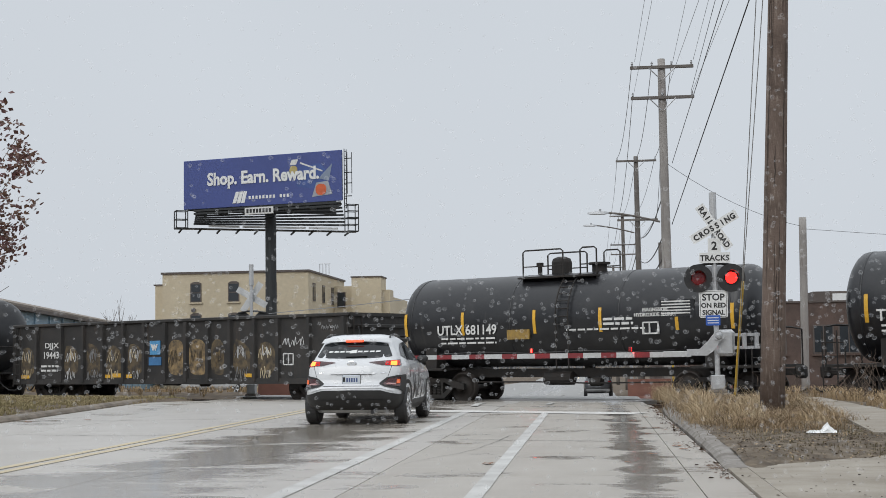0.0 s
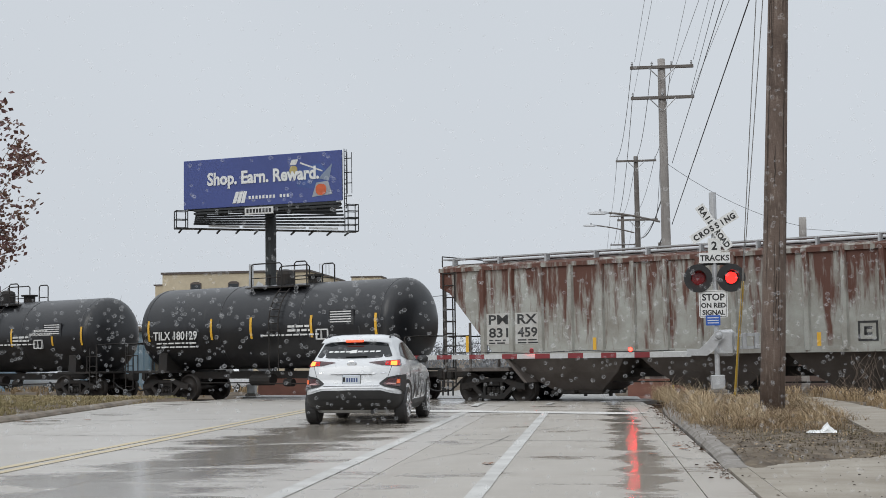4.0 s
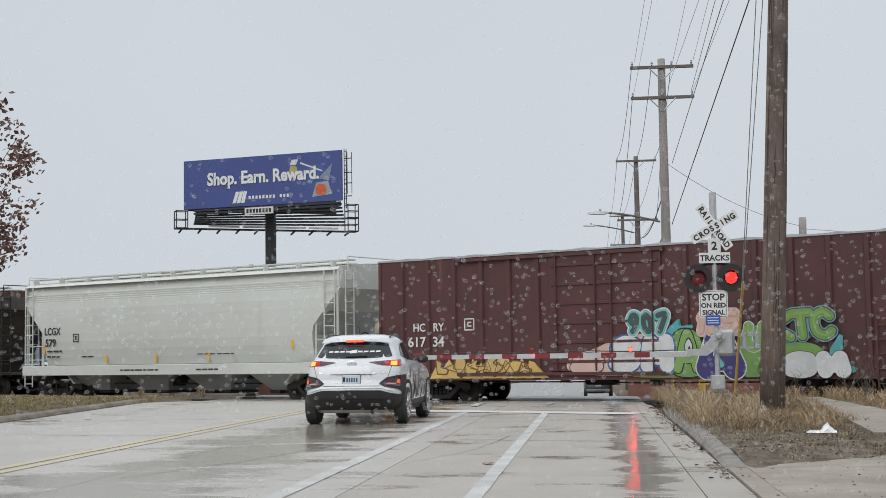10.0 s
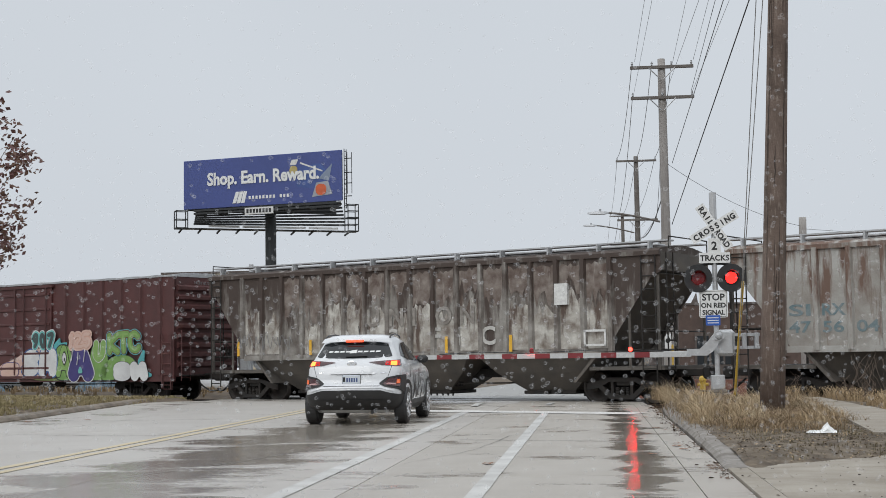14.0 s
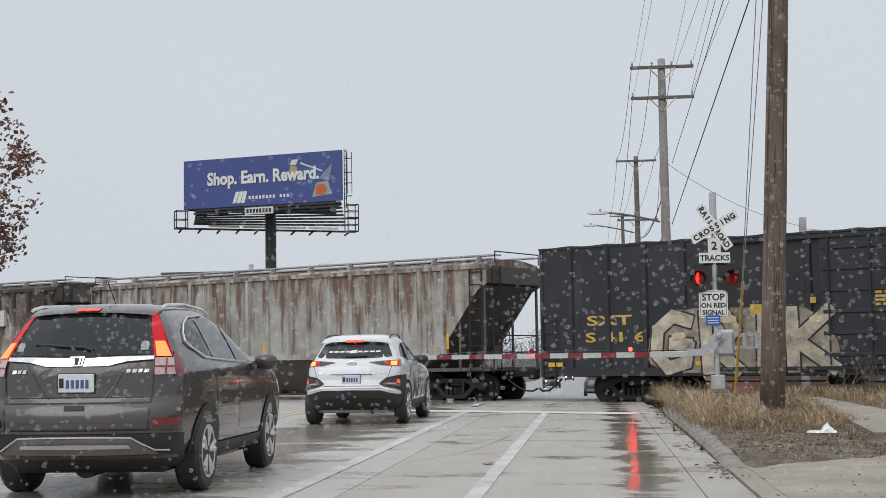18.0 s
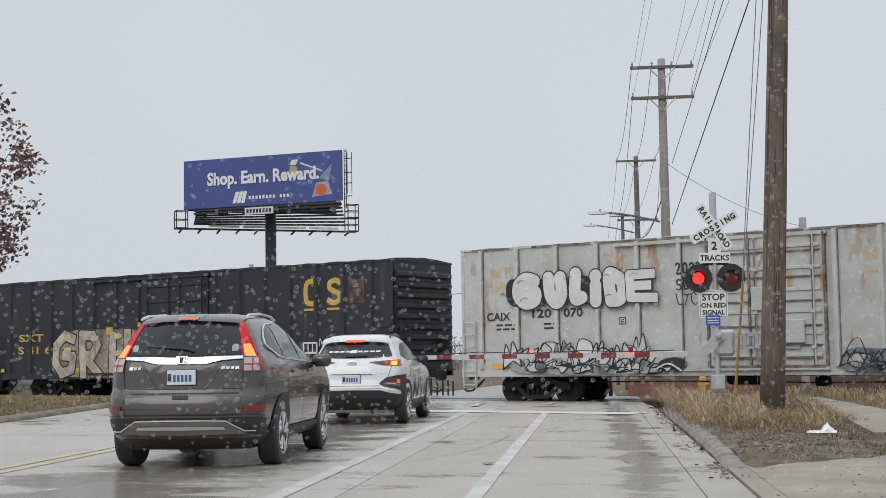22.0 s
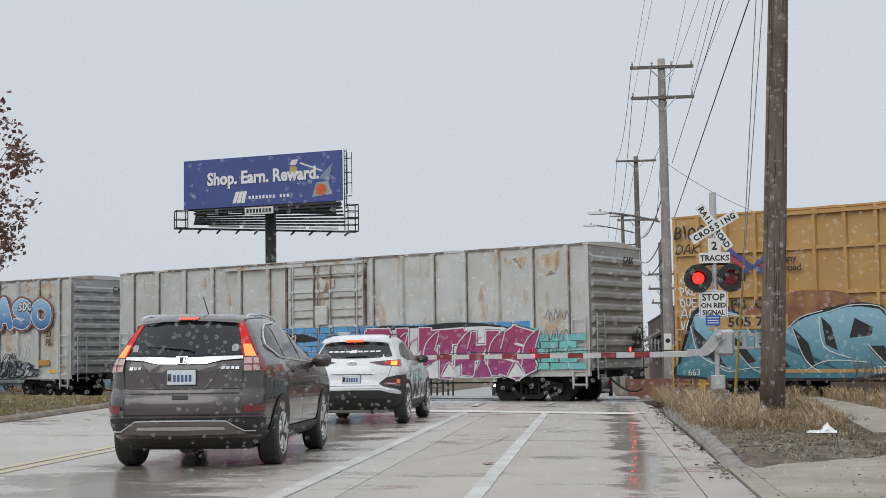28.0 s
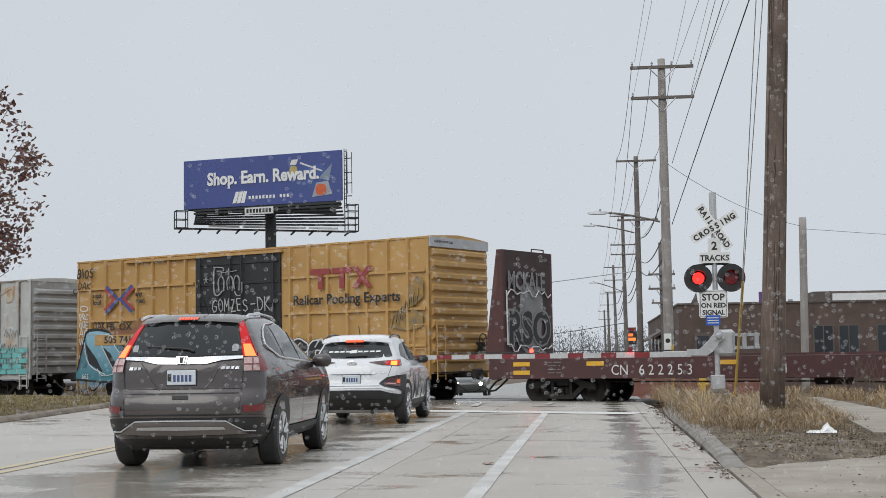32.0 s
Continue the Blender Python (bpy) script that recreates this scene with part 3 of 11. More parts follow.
def wheel_pair():
    bm = bmesh.new()
    for y in (-0.755, 0.755):
        o = -1 if y < 0 else 1
        lathe(bm, [(0.10, y + o * 0.09), (0.12, y + o * 0.06), (0.30, y + o * 0.012), (0.38, y + o * 0.03), (0.40, y + o * 0.065), (0.455, y + o * 0.065), (0.457, y - o * 0.04), (0.485, y - o * 0.055), (0.485, y - o * 0.075), (0.40, y - o * 0.075), (0.36, y - o * 0.02), (0.14, y - o * 0.05), (0.10, y - o * 0.08)], 28)
    rod(bm, (0, -0.98, 0), (0, 0.98, 0), 0.085, 12)
    for y in (-0.98, 0.98):
        rod(bm, (0, y - 0.04, 0), (0, y + 0.04, 0), 0.12, 10)
        for k in range(3):
            a = k * 2.094
            rod(bm, (0.06 * math.cos(a), y * 1.045, 0.06 * math.sin(a)), (0.06 * math.cos(a), y * 1.06, 0.06 * math.sin(a)), 0.018, 6)
    return as_mesh("wheelset", bm, M_WHEEL, True)


def side_frame_mesh():
    bm = bmesh.new()
    def bar(pts, w=0.07):
        prism(bm, pts, "y", -w, w)
    bar([(-1.1, 0.40), (-1.1, 0.58), (-0.72, 0.66), (-0.42, 0.74), (0.42, 0.74), (0.72, 0.66), (1.1, 0.58), (1.1, 0.40), (0.72, 0.46), (0.40, 0.62), (-0.40, 0.62), (-0.72, 0.46)])
    bar([(-0.74, 0.47), (-0.60, 0.52), (-0.30, 0.25), (0.30, 0.25), (0.60, 0.52), (0.74, 0.47), (0.38, 0.14), (-0.38, 0.14)])
    bar([(-0.34, 0.24), (-0.26, 0.24), (-0.26, 0.64), (-0.34, 0.64)])
    bar([(0.26, 0.24), (0.34, 0.24), (0.34, 0.64), (0.26, 0.64)])
    return as_mesh("side_frame", bm, M_IRON)


def spring_mesh():
    """One stout coil, drawn as a grooved barrel."""
    prof = []
    for k in range(5):
        prof += [(0.056, 0.24 + k * 0.046), (0.075, 0.258 + k * 0.046)]
    return as_mesh("spring", lathe(bmesh.new(), prof + [(0.056, 0.47)], 10, "z"), M_IRON)


MESH_WHEELS, MESH_FRAME, MESH_SPRINGS = wheel_pair(), side_frame_mesh(), spring_mesh()


def truck(car, x, off):
    bm = bmesh.new()
    box(bm, -0.22, 0.22, -1.0, 1.0, 0.5, 0.72, 0.03)
    rod(bm, (0, 0, 0.7), (0, 0, 0.86), 0.2, 14)
    for sx in (-0.45, 0.45):
        box(bm, sx - 0.06, sx + 0.06, -0.8, 0.8, 0.36, 0.48)
    t = part("truck", bm, M_IRON, car, at=pose(x, 0, 0))
    for y in (-1.0, 1.0):
        part("side_frame", MESH_FRAME, None, t, at=pose(0, y, 0))
        for dx in (-0.16, 0.0, 0.16):
            part("spring", MESH_SPRINGS, None, t, at=pose(dx, y, 0))
    for dx in (-0.889, 0.889):
        w = part("wheelset", MESH_WHEELS, None, t, at=pose(dx, 0, 0.457))
        WHEELSETS.append((w, dx, off + x + dx))


def coupler(car, x, way):
    bm = bmesh.new()
    box(bm, min(x, x + way * 0.62), max(x, x + way * 0.62), -0.09, 0.09, 0.76, 0.95, 0.02)
    box(bm, min(x + way * 0.58, x + way * 0.83), max(x + way * 0.58, x + way * 0.83), -0.2, 0.16, 0.68, 1.02, 0.05)
    part("coupler", bm, M_IRON, car)
    bm = bmesh.new()
    pts = [(x + way * 0.05, -0.45, 0.7), (x + way * 0.3, -0.42, 0.5), (x + way * 0.55, -0.35, 0.36), (x + way * 0.8, -0.28, 0.34), (x + way * 0.95, -0.22, 0.42)]
    pipe(bm, pts, 0.03)
    part("brake_hose", bm, M_HOSE, car)


def ladder(car, x, y, z0, z1, w=0.4, material=None, axis="x", step=0.36):
    """Rungs on two stiles; axis says which way the rungs run."""
    bm = bmesh.new()
    def p(k, z):
        return (x + k, y, z) if axis == "x" else (x, y + k, z)
    for k in (-w / 2, w / 2):
        rod(bm, p(k, z0), p(k, z1), 0.022, 6)
    z = z0 + 0.12
    while z < z1:
        rod(bm, p(-w / 2, z), p(w / 2, z), 0.016, 6)
        z += step
    return part("ladder", bm, material or M_IRON, car)


def new_car(label, off, L, trucks):
    car = thing("freight_car", label, "freight car", group="train")
    CARS.append((car, off))
    for x in trucks:
        truck(car, x, off)
    coupler(car, 0.05, -1)
    coupler(car, L - 0.05, 1)
    bm = bmesh.new()
    box(bm, 0.1, L - 0.1, -0.24, 0.24, 0.75, 1.0)
    part("centre_sill", bm, M_IRON, car)
    bm = bmesh.new()
    rod(bm, (L * 0.42, -0.5, 0.72), (L * 0.42 + 0.9, -0.5, 0.72), 0.2, 12)
    rod(bm, (L * 0.55, -0.6, 0.62), (L * 0.55 + 0.35, -0.6, 0.62), 0.13, 10)
    pipe(bm, [(1.2, -0.7, 0.62), (L * 0.42, -0.6, 0.62), (L * 0.55, -0.7, 0.58), (L - 1.2, -0.7, 0.62)], 0.022)
    part("brake_gear", bm, M_IRON, car)
    return car


def side_at(x, z, w):
    """The pose of writing on the side that faces the road."""
    return Matrix.Translation((x, -w - 0.012, z)) @ pose(0, 0, 0, 90, 0, 0)


def end_at(L, y, z):
    return Matrix.Translation((L + 0.012, y, z)) @ pose(0, 0, 0, 90, 0, 90)


def bars(car, x, z, w, rows, length, h=0.06, gap=0.11, material=None, seed=0, name="stencil_block"):
    """Lines of writing too small to read."""
    r = random.Random(seed)
    bm = bmesh.new()
    for k in range(rows):
        u, end = x, x + length * r.uniform(0.75, 1.0)
        while u < end:
            n = min(end - u, r.uniform(0.12, 0.35))
            box(bm, u, u + n, -w - 0.012, -w - 0.002, z - k * gap - h, z - k * gap)
            u += n + 0.06
    ob = part(name, bm, material or M_INK_W, car)
    ob["kind"] = "stuff"
    return ob


def reflectors(car, xs, z, w, tall=False):
    for x in xs:
        if tall:
            part("reflector", box(bmesh.new(), x - 0.05, x + 0.05, -w - 0.012, -w, z - 0.24, z + 0.24), M_REFLECT, car)
        else:
            part("reflector", box(bmesh.new(), x - 0.23, x + 0.23, -w - 0.012, -w, z - 0.06, z + 0.06), M_REFLECT, car)


def posts(car, xs, z0, z1, w, material, wide=0.11, deep=0.09, name="side_post"):
    """Hat-section posts on the side that faces the road and on the far one."""
    for y in (-w, w):
        o = -deep if y < 0 else deep
        bm = bmesh.new()
        loft(bm, [[(-wide, y, z), (-wide * 0.6, y + o, z), (wide * 0.6, y + o, z), (wide, y, z)] for z in (z0, z1)])
        me = as_mesh(name, bm, material)
        for x in xs:
            part(name, me, None, car, at=pose(x, 0, 0))


def wavy(bm, cx, cz, rx, rz, w, seed, layer=0, lobes=5, n=36):
    """A soft-edged patch of spray paint on the side."""
    r = random.Random(seed)
    ph = [r.uniform(0, 6.28) for _ in range(3)]
    y = -w - 0.006 - 0.003 * layer
    c = bm.verts.new((cx, y, cz))
    ring = []
    for i in range(n):
        a = 2 * math.pi * i / n
        k = 0.92 + 0.16 * noise.noise((math.cos(a) * 1.6 + ph[0], math.sin(a) * 1.6, ph[1])) + 0.1 * noise.noise((math.cos(a) * 4 + ph[2], math.sin(a) * 4, 0))
        k /= (abs(math.cos(a)) ** 3 + abs(math.sin(a)) ** 3) ** (1 / 3)
        ring.append(bm.verts.new((cx + rx * k * math.cos(a), y, cz + rz * k * math.sin(a))))
    for i in range(n):
        bm.faces.new((c, ring[i], ring[(i + 1) % n]))
    return bm


def spray(name, color, color2=None):
    return mat(name, color, 0.55, 0, color2 or tuple(c * 0.75 for c in color), 1.6, 0.8, 0.05)


S_WHITE, S_BLACK = spray("white_spray", (0.66, 0.67, 0.66), (0.5, 0.5, 0.5)), spray("black_spray", (0.02, 0.02, 0.022))
S_CREAM, S_TEAL = spray("cream_spray", (0.62, 0.53, 0.36), (0.42, 0.34, 0.22)), spray("teal_spray", (0.16, 0.48, 0.46))
S_GREEN, S_PURPLE = spray("green_spray", (0.19, 0.34, 0.09), (0.13, 0.26, 0.08)), spray("purple_spray", (0.06, 0.05, 0.19))
S_PINK, S_YELLOW = spray("peach_spray", (0.60, 0.36, 0.28)), spray("yellow_spray", (0.66, 0.46, 0.14), (0.5, 0.32, 0.1))
S_BLUE, S_MAGENTA = spray("blue_spray", (0.10, 0.33, 0.58), (0.06, 0.2, 0.42)), spray("magenta_spray", (0.36, 0.075, 0.22), (0.24, 0.05, 0.17))
S_RED = spray("red_spray", (0.42, 0.06, 0.07))
S_GREY = spray("grey_spray", (0.22, 0.22, 0.22))
S_CREAM_WORN = mat("flaking_cream_spray", (0.60, 0.53, 0.41), 0.6, 0, (0.12, 0.105, 0.09), 2.2, 0.85, 0.1, 30, streak=((0.26, 0.14, 0.07), 3.0, 0.57))
S_WHITE_WORN = mat("flaking_white_spray", (0.62, 0.63, 0.62), 0.6, 0, (0.16, 0.16, 0.17), 2.2, 1.0, 0.1, 30, streak=((0.30, 0.19, 0.12), 3.0, 0.6))


def fitted(car, text, x0, x1, z0, z1, w, material, name="reporting_mark", bold=0.02):
    """Writing on the side, drawn to fill the given span and height."""
    me, _ = glyph(text, bold)
    me = me.copy()
    xs, ys = [v.co.x for v in me.vertices], [v.co.y for v in me.vertices]
    kx, ky = (x1 - x0) / (max(xs) - min(xs)), (z1 - z0) / (max(ys) - min(ys))
    me.transform(Matrix.Diagonal((kx, ky, 1, 1)) @ Matrix.Translation((-min(xs), -min(ys), 0)))
    me.name = name
    me.materials.clear()
    me.materials.append(material)
    return part(name, me, None, car, at=side_at(x0, z0, w))


def paint(car, pts, w, material, layer=0, round_off=2, name="graffiti"):
    """A flat patch of spray paint with the given outline on the side, its corners rounded."""
    for k in range(round_off):
        out = []
        for a, b in zip(pts, pts[1:] + pts[:1]):
            out += [(a[0] * 0.78 + b[0] * 0.22, a[1] * 0.78 + b[1] * 0.22), (a[0] * 0.22 + b[0] * 0.78, a[1] * 0.22 + b[1] * 0.78)]
        pts = out
    bm = bmesh.new()
    y = -w - 0.003 - 0.003 * layer
    bm.faces.new([bm.verts.new((x, y, z)) for x, z in pts])
    bmesh.ops.triangulate(bm, faces=bm.faces[:])
    return part(name, bm, material, car)


def stroke(car, pts, w, material, r=0.03, layer=4, name="graffiti_line"):
    """One sprayed line through the given points."""
    return part(name, pipe(bmesh.new(), smooth_line([(x, -w - 0.003 * layer, z) for x, z in pts]), r, 4), material, car)


GLYPHS = {}


def glyph(ch, off):
    """A letter one unit high, fattened by off, and its width."""
    key = (ch, round(off, 3))
    if key not in GLYPHS:
        cu = bpy.data.curves.new("text", "FONT")
        cu.body, cu.size, cu.offset, cu.resolution_u, cu.extrude = ch, 1.0, off, 3, 0.002
        tmp = bpy.data.objects.new("text", cu)
        me = bpy.data.meshes.new_from_object(tmp)
        bpy.data.objects.remove(tmp)
        bpy.data.curves.remove(cu)
        xs = [v.co.x for v in me.vertices]
        GLYPHS[key] = (me, max(xs) - min(xs) - 2 * off + 0.06)
    return GLYPHS[key]


def smooth_line(pts, n=4):
    """Rounds a zigzag into loops."""
    out = []
    for i in range(len(pts) - 1):
        p0, p1, p2, p3 = (Vector(pts[max(0, min(len(pts) - 1, i + k))]) for k in (-1, 0, 1, 2))
        for j in range(n):
            t = j / n
            out.append(0.5 * (2 * p1 + (p2 - p0) * t + (2 * p0 - 5 * p1 + 4 * p2 - p3) * t * t + (3 * p1 - p0 - 3 * p2 + p3) * t ** 3))
    return out + [Vector(pts[-1])]


def scribble(car, x, z, length, height, w, material, seed, strokes=1, r=0.018, name="graffiti_tag"):
    """A quick looping spray tag."""
    rr = random.Random(seed)
    bm = bmesh.new()
    for k in range(strokes):
        n = max(8, int(length / height * 5))
        pts, px = [], x
        for i in range(n):
            px = x + length * i / n + rr.uniform(-0.15, 0.15) * height
            pts.append((px, -w - 0.012, z - k * height * 1.3 + height * (0.5 + (0.5 if i % 2 else -0.5) * rr.uniform(0.3, 1.0))))
        pipe(bm, smooth_line(pts), r, 4)
    return part(name, bm, material, car)


# skeletons of sprayed letters in a box one unit wide and high
def world_fade(name, low, high, z0, z1):
    """Spray paint that shades from one colour to another up the car's side."""
    m = fade(name, low, high, z0, z1)
    n, l = m.node_tree.nodes, m.node_tree.links
    sp = next(k for k in n if k.type == "SEPXYZ")
    mr = next(k for k in n if k.type == "MAP_RANGE" and k.inputs["Value"].links and k.inputs["Value"].links[0].from_node == sp)
    l.new(sp.outputs["Z"], mr.inputs["Value"])
    return m


SKELETON = {
    "A": [[(0.05, 0), (0.42, 1), (0.6, 1), (0.95, 0)], [(0.3, 0.32), (0.72, 0.32)]],
    "B": [[(0.12, 0), (0.12, 1), (0.6, 0.98), (0.78, 0.78), (0.6, 0.55), (0.2, 0.52), (0.7, 0.48), (0.9, 0.25), (0.65, 0.02), (0.12, 0)]],
    "C": [[(0.92, 0.82), (0.6, 1), (0.2, 0.85), (0.08, 0.5), (0.2, 0.14), (0.6, 0), (0.92, 0.16)]],
    "D": [[(0.12, 0), (0.12, 1), (0.55, 0.96), (0.88, 0.72), (0.9, 0.3), (0.6, 0.03), (0.12, 0)]],
    "E": [[(0.9, 0.98), (0.15, 0.96), (0.12, 0.05), (0.92, 0.02)], [(0.15, 0.52), (0.75, 0.52)]],
    "G": [[(0.88, 0.9), (0.5, 1), (0.14, 0.75), (0.1, 0.3), (0.4, 0.02), (0.82, 0.12), (0.88, 0.45), (0.5, 0.48)]],
    "H": [[(0.12, 0), (0.15, 1)], [(0.88, 0), (0.85, 1)], [(0.14, 0.5), (0.86, 0.52)]],
    "I": [[(0.5, 0), (0.5, 1)]],
    "K": [[(0.12, 0), (0.12, 1)], [(0.9, 1), (0.2, 0.48), (0.95, 0)]],
    "L": [[(0.2, 1), (0.2, 0.25), (0.35, 0.04), (0.9, 0.1)]],
    "M": [[(0.06, 0), (0.14, 1), (0.5, 0.35), (0.86, 1), (0.94, 0)]],
    "N": [[(0.1, 0), (0.12, 1), (0.86, 0.02), (0.9, 1)]],
    "O": [[(0.5, 1), (0.14, 0.8), (0.1, 0.3), (0.45, 0), (0.86, 0.2), (0.9, 0.72), (0.5, 1)]],
    "R": [[(0.12, 0), (0.12, 1), (0.65, 0.98), (0.85, 0.74), (0.6, 0.5), (0.2, 0.48), (0.9, 0)]],
    "S": [[(0.9, 0.88), (0.5, 1), (0.14, 0.8), (0.3, 0.55), (0.78, 0.42), (0.88, 0.18), (0.5, 0), (0.08, 0.12)]],
    "T": [[(0.05, 0.96), (0.95, 1)], [(0.5, 0.96), (0.46, 0)]],
    "U": [[(0.12, 1), (0.14, 0.3), (0.5, 0), (0.86, 0.3), (0.88, 1)]],
    "V": [[(0.06, 1), (0.48, 0), (0.94, 1)]],
    "W": [[(0.05, 1), (0.25, 0.02), (0.5, 0.7), (0.74, 0.02), (0.95, 1)]],
    "P": [[(0.15, 0), (0.15, 1), (0.7, 0.96), (0.85, 0.72), (0.6, 0.5), (0.18, 0.48)]],
    "Z": [[(0.1, 0.97), (0.9, 1), (0.12, 0.02), (0.92, 0.04)]],
    "F": [[(0.15, 0), (0.15, 0.98), (0.9, 1)], [(0.15, 0.52), (0.7, 0.54)]],
    "-": [[(0.15, 0.5), (0.85, 0.52)]],
    "i": [[(0.5, 0), (0.5, 0.62)], [(0.48, 0.98), (0.52, 1.0)]],
    "0": [[(0.5, 1), (0.16, 0.75), (0.16, 0.25), (0.5, 0), (0.84, 0.25), (0.84, 0.75), (0.5, 1)]],
    "1": [[(0.3, 0.85), (0.55, 1), (0.55, 0)]],
    "2": [[(0.12, 0.8), (0.5, 1), (0.85, 0.75), (0.15, 0.03), (0.9, 0.02)]],
    "3": [[(0.12, 0.9), (0.5, 1), (0.82, 0.78), (0.45, 0.54), (0.85, 0.3), (0.5, 0), (0.1, 0.12)]],
    "5": [[(0.85, 1), (0.2, 0.97), (0.18, 0.58), (0.7, 0.6), (0.85, 0.28), (0.5, 0), (0.12, 0.1)]],
    "7": [[(0.1, 0.97), (0.9, 1), (0.42, 0)]],
    "9": [[(0.85, 0.62), (0.5, 0.45), (0.15, 0.68), (0.4, 0.98), (0.82, 0.85), (0.82, 0.35), (0.5, 0)]],
}


def ribbon(bm, pts, r, y, flat=0.0035, square=False):
    """A flat sprayed band through (x, z) points, with round or square ends."""
    pts = [Vector((p[0], 0, p[1])) for p in pts]
    first, last = (pts[1] - pts[0]).normalized(), (pts[-1] - pts[-2]).normalized()
    if square:
        line = [(p, 1.0) for p in pts]
        line = [(pts[0] - first * r * 0.7, 1.0)] + line + [(pts[-1] + last * r * 0.7, 1.0)]
    else:
        line = [(p, 1.0) for p in pts]
        line = [(pts[0] - first * r * k, math.sqrt(1 - k * k)) for k in (0.97, 0.8, 0.5)] + line + [(pts[-1] + last * r * k, math.sqrt(1 - k * k)) for k in (0.5, 0.8, 0.97)]
    rings = []
    for k, (p, f) in enumerate(line):
        d = (line[min(k + 1, len(line) - 1)][0] - line[max(k - 1, 0)][0]).normalized()
        n = Vector((-d.z, 0, d.x)) * r * f
        rings.append([(p.x + n.x, y + flat, p.z + n.z), (p.x + n.x * 0.98, y, p.z + n.z * 0.98), (p.x - n.x * 0.98, y, p.z - n.z * 0.98), (p.x - n.x, y + flat, p.z - n.z)])
    return loft(bm, rings)


def sprayed_shape(paths, r, y, cell, square=False, flat=0.003):
    """The flat outline of all that lies within r of some (x, z) lines, as one clean sheet with a thin rim."""
    ends = [(p, q) for path in paths for p, q in zip(path, path[1:])]
    every = np.array([p for path in paths for p in path])
    lo, hi = every.min(0) - r * 1.8 - cell, every.max(0) + r * 1.8 + cell
    xs, zs = np.arange(lo[0], hi[0] + cell, cell), np.arange(lo[1], hi[1] + cell, cell)
    gx, gz = np.meshgrid(xs, zs, indexing="ij")
    field = np.full(gx.shape, 9.0)
    for p, q in ends:
        dx, dz = q[0] - p[0], q[1] - p[1]
        n = max(math.hypot(dx, dz), 1e-6)
        u, v = ((gx - p[0]) * dx + (gz - p[1]) * dz) / n, ((gx - p[0]) * dz - (gz - p[1]) * dx) / n
        if square:
            d = np.maximum(np.abs(v), np.abs(u - n / 2) - n / 2 + r * 0.35)
        else:
            d = np.hypot(u - np.clip(u, 0, n), v)
        field = np.minimum(field, d)
    field -= r
    bm, known = bmesh.new(), {}

    def corner(i, j):
        if (i, j) not in known:
            known[i, j] = bm.verts.new((xs[i], y, zs[j]))
        return known[i, j]

    def between(a, b):
        a, b = min(a, b), max(a, b)
        if (a, b) not in known:
            t = field[a] / (field[a] - field[b])
            known[a, b] = bm.verts.new((xs[a[0]] + (xs[b[0]] - xs[a[0]]) * t, y, zs[a[1]] + (zs[b[1]] - zs[a[1]]) * t))
        return known[a, b]
    inside = field < 0
    busy = inside[:-1, :-1] | inside[1:, :-1] | inside[1:, 1:] | inside[:-1, 1:]
    for i, j in np.argwhere(busy):
        i, j = int(i), int(j)
        ring, face = [(i, j), (i + 1, j), (i + 1, j + 1), (i, j + 1)], []
        for a, b in zip(ring, ring[1:] + ring[:1]):
            if inside[a]:
                face.append(corner(*a))
            if inside[a] != inside[b]:
                face.append(between(a, b))
        bm.faces.new(face)
    rim = bmesh.ops.extrude_edge_only(bm, edges=[e for e in bm.edges if e.is_boundary])
    for v in rim["geom"]:
        if isinstance(v, bmesh.types.BMVert):
            v.co.y += flat
    return bm


def throw_up(car, text, x0, x1, z0, z1, w, layers, seed=1, sharp=False, lap=0.0, jitter=0.06, widths=None):
    """Hand-sprayed letters that fill a span; layers: (radius, material) from the back to the front. Each letter is a part of its own."""
    r = random.Random(seed)
    widths = widths or [0.55 if ch in "Ii1" else 1.0 for ch in text]
    unit, u = (x1 - x0) / sum(widths), x0
    fat = min(q for q, _ in layers[-1:])
    for k, (ch, share) in enumerate(zip(text, widths)):
        cw = unit * share
        lift, tilt, grow_z = r.uniform(-jitter, jitter), r.uniform(-0.12, 0.12), 1 + r.uniform(-0.04, 0.08)
        paths = []
        for path in SKELETON[ch]:
            pts = list(path)
            if not sharp:
                pts = [(v.x, v.z) for v in smooth_line([(a, 0, b) for a, b in pts], 5)]
            paths.append([(u + fat - lap + (cw - 2 * fat + 2 * lap) * a + tilt * (b - 0.5) * 0.6, z0 + fat + (z1 - z0 - 2 * fat) * b * grow_z + lift * (z1 - z0)) for a, b in pts])
        for n, (rad, material) in enumerate(layers):
            cell = max(0.012, min(0.03, rad * 0.35))
            part("graffiti_letter", sprayed_shape(paths, rad, -w - 0.004 - 0.005 * n - 0.0012 * (k % 3), cell, sharp), material, car)
        u += cw


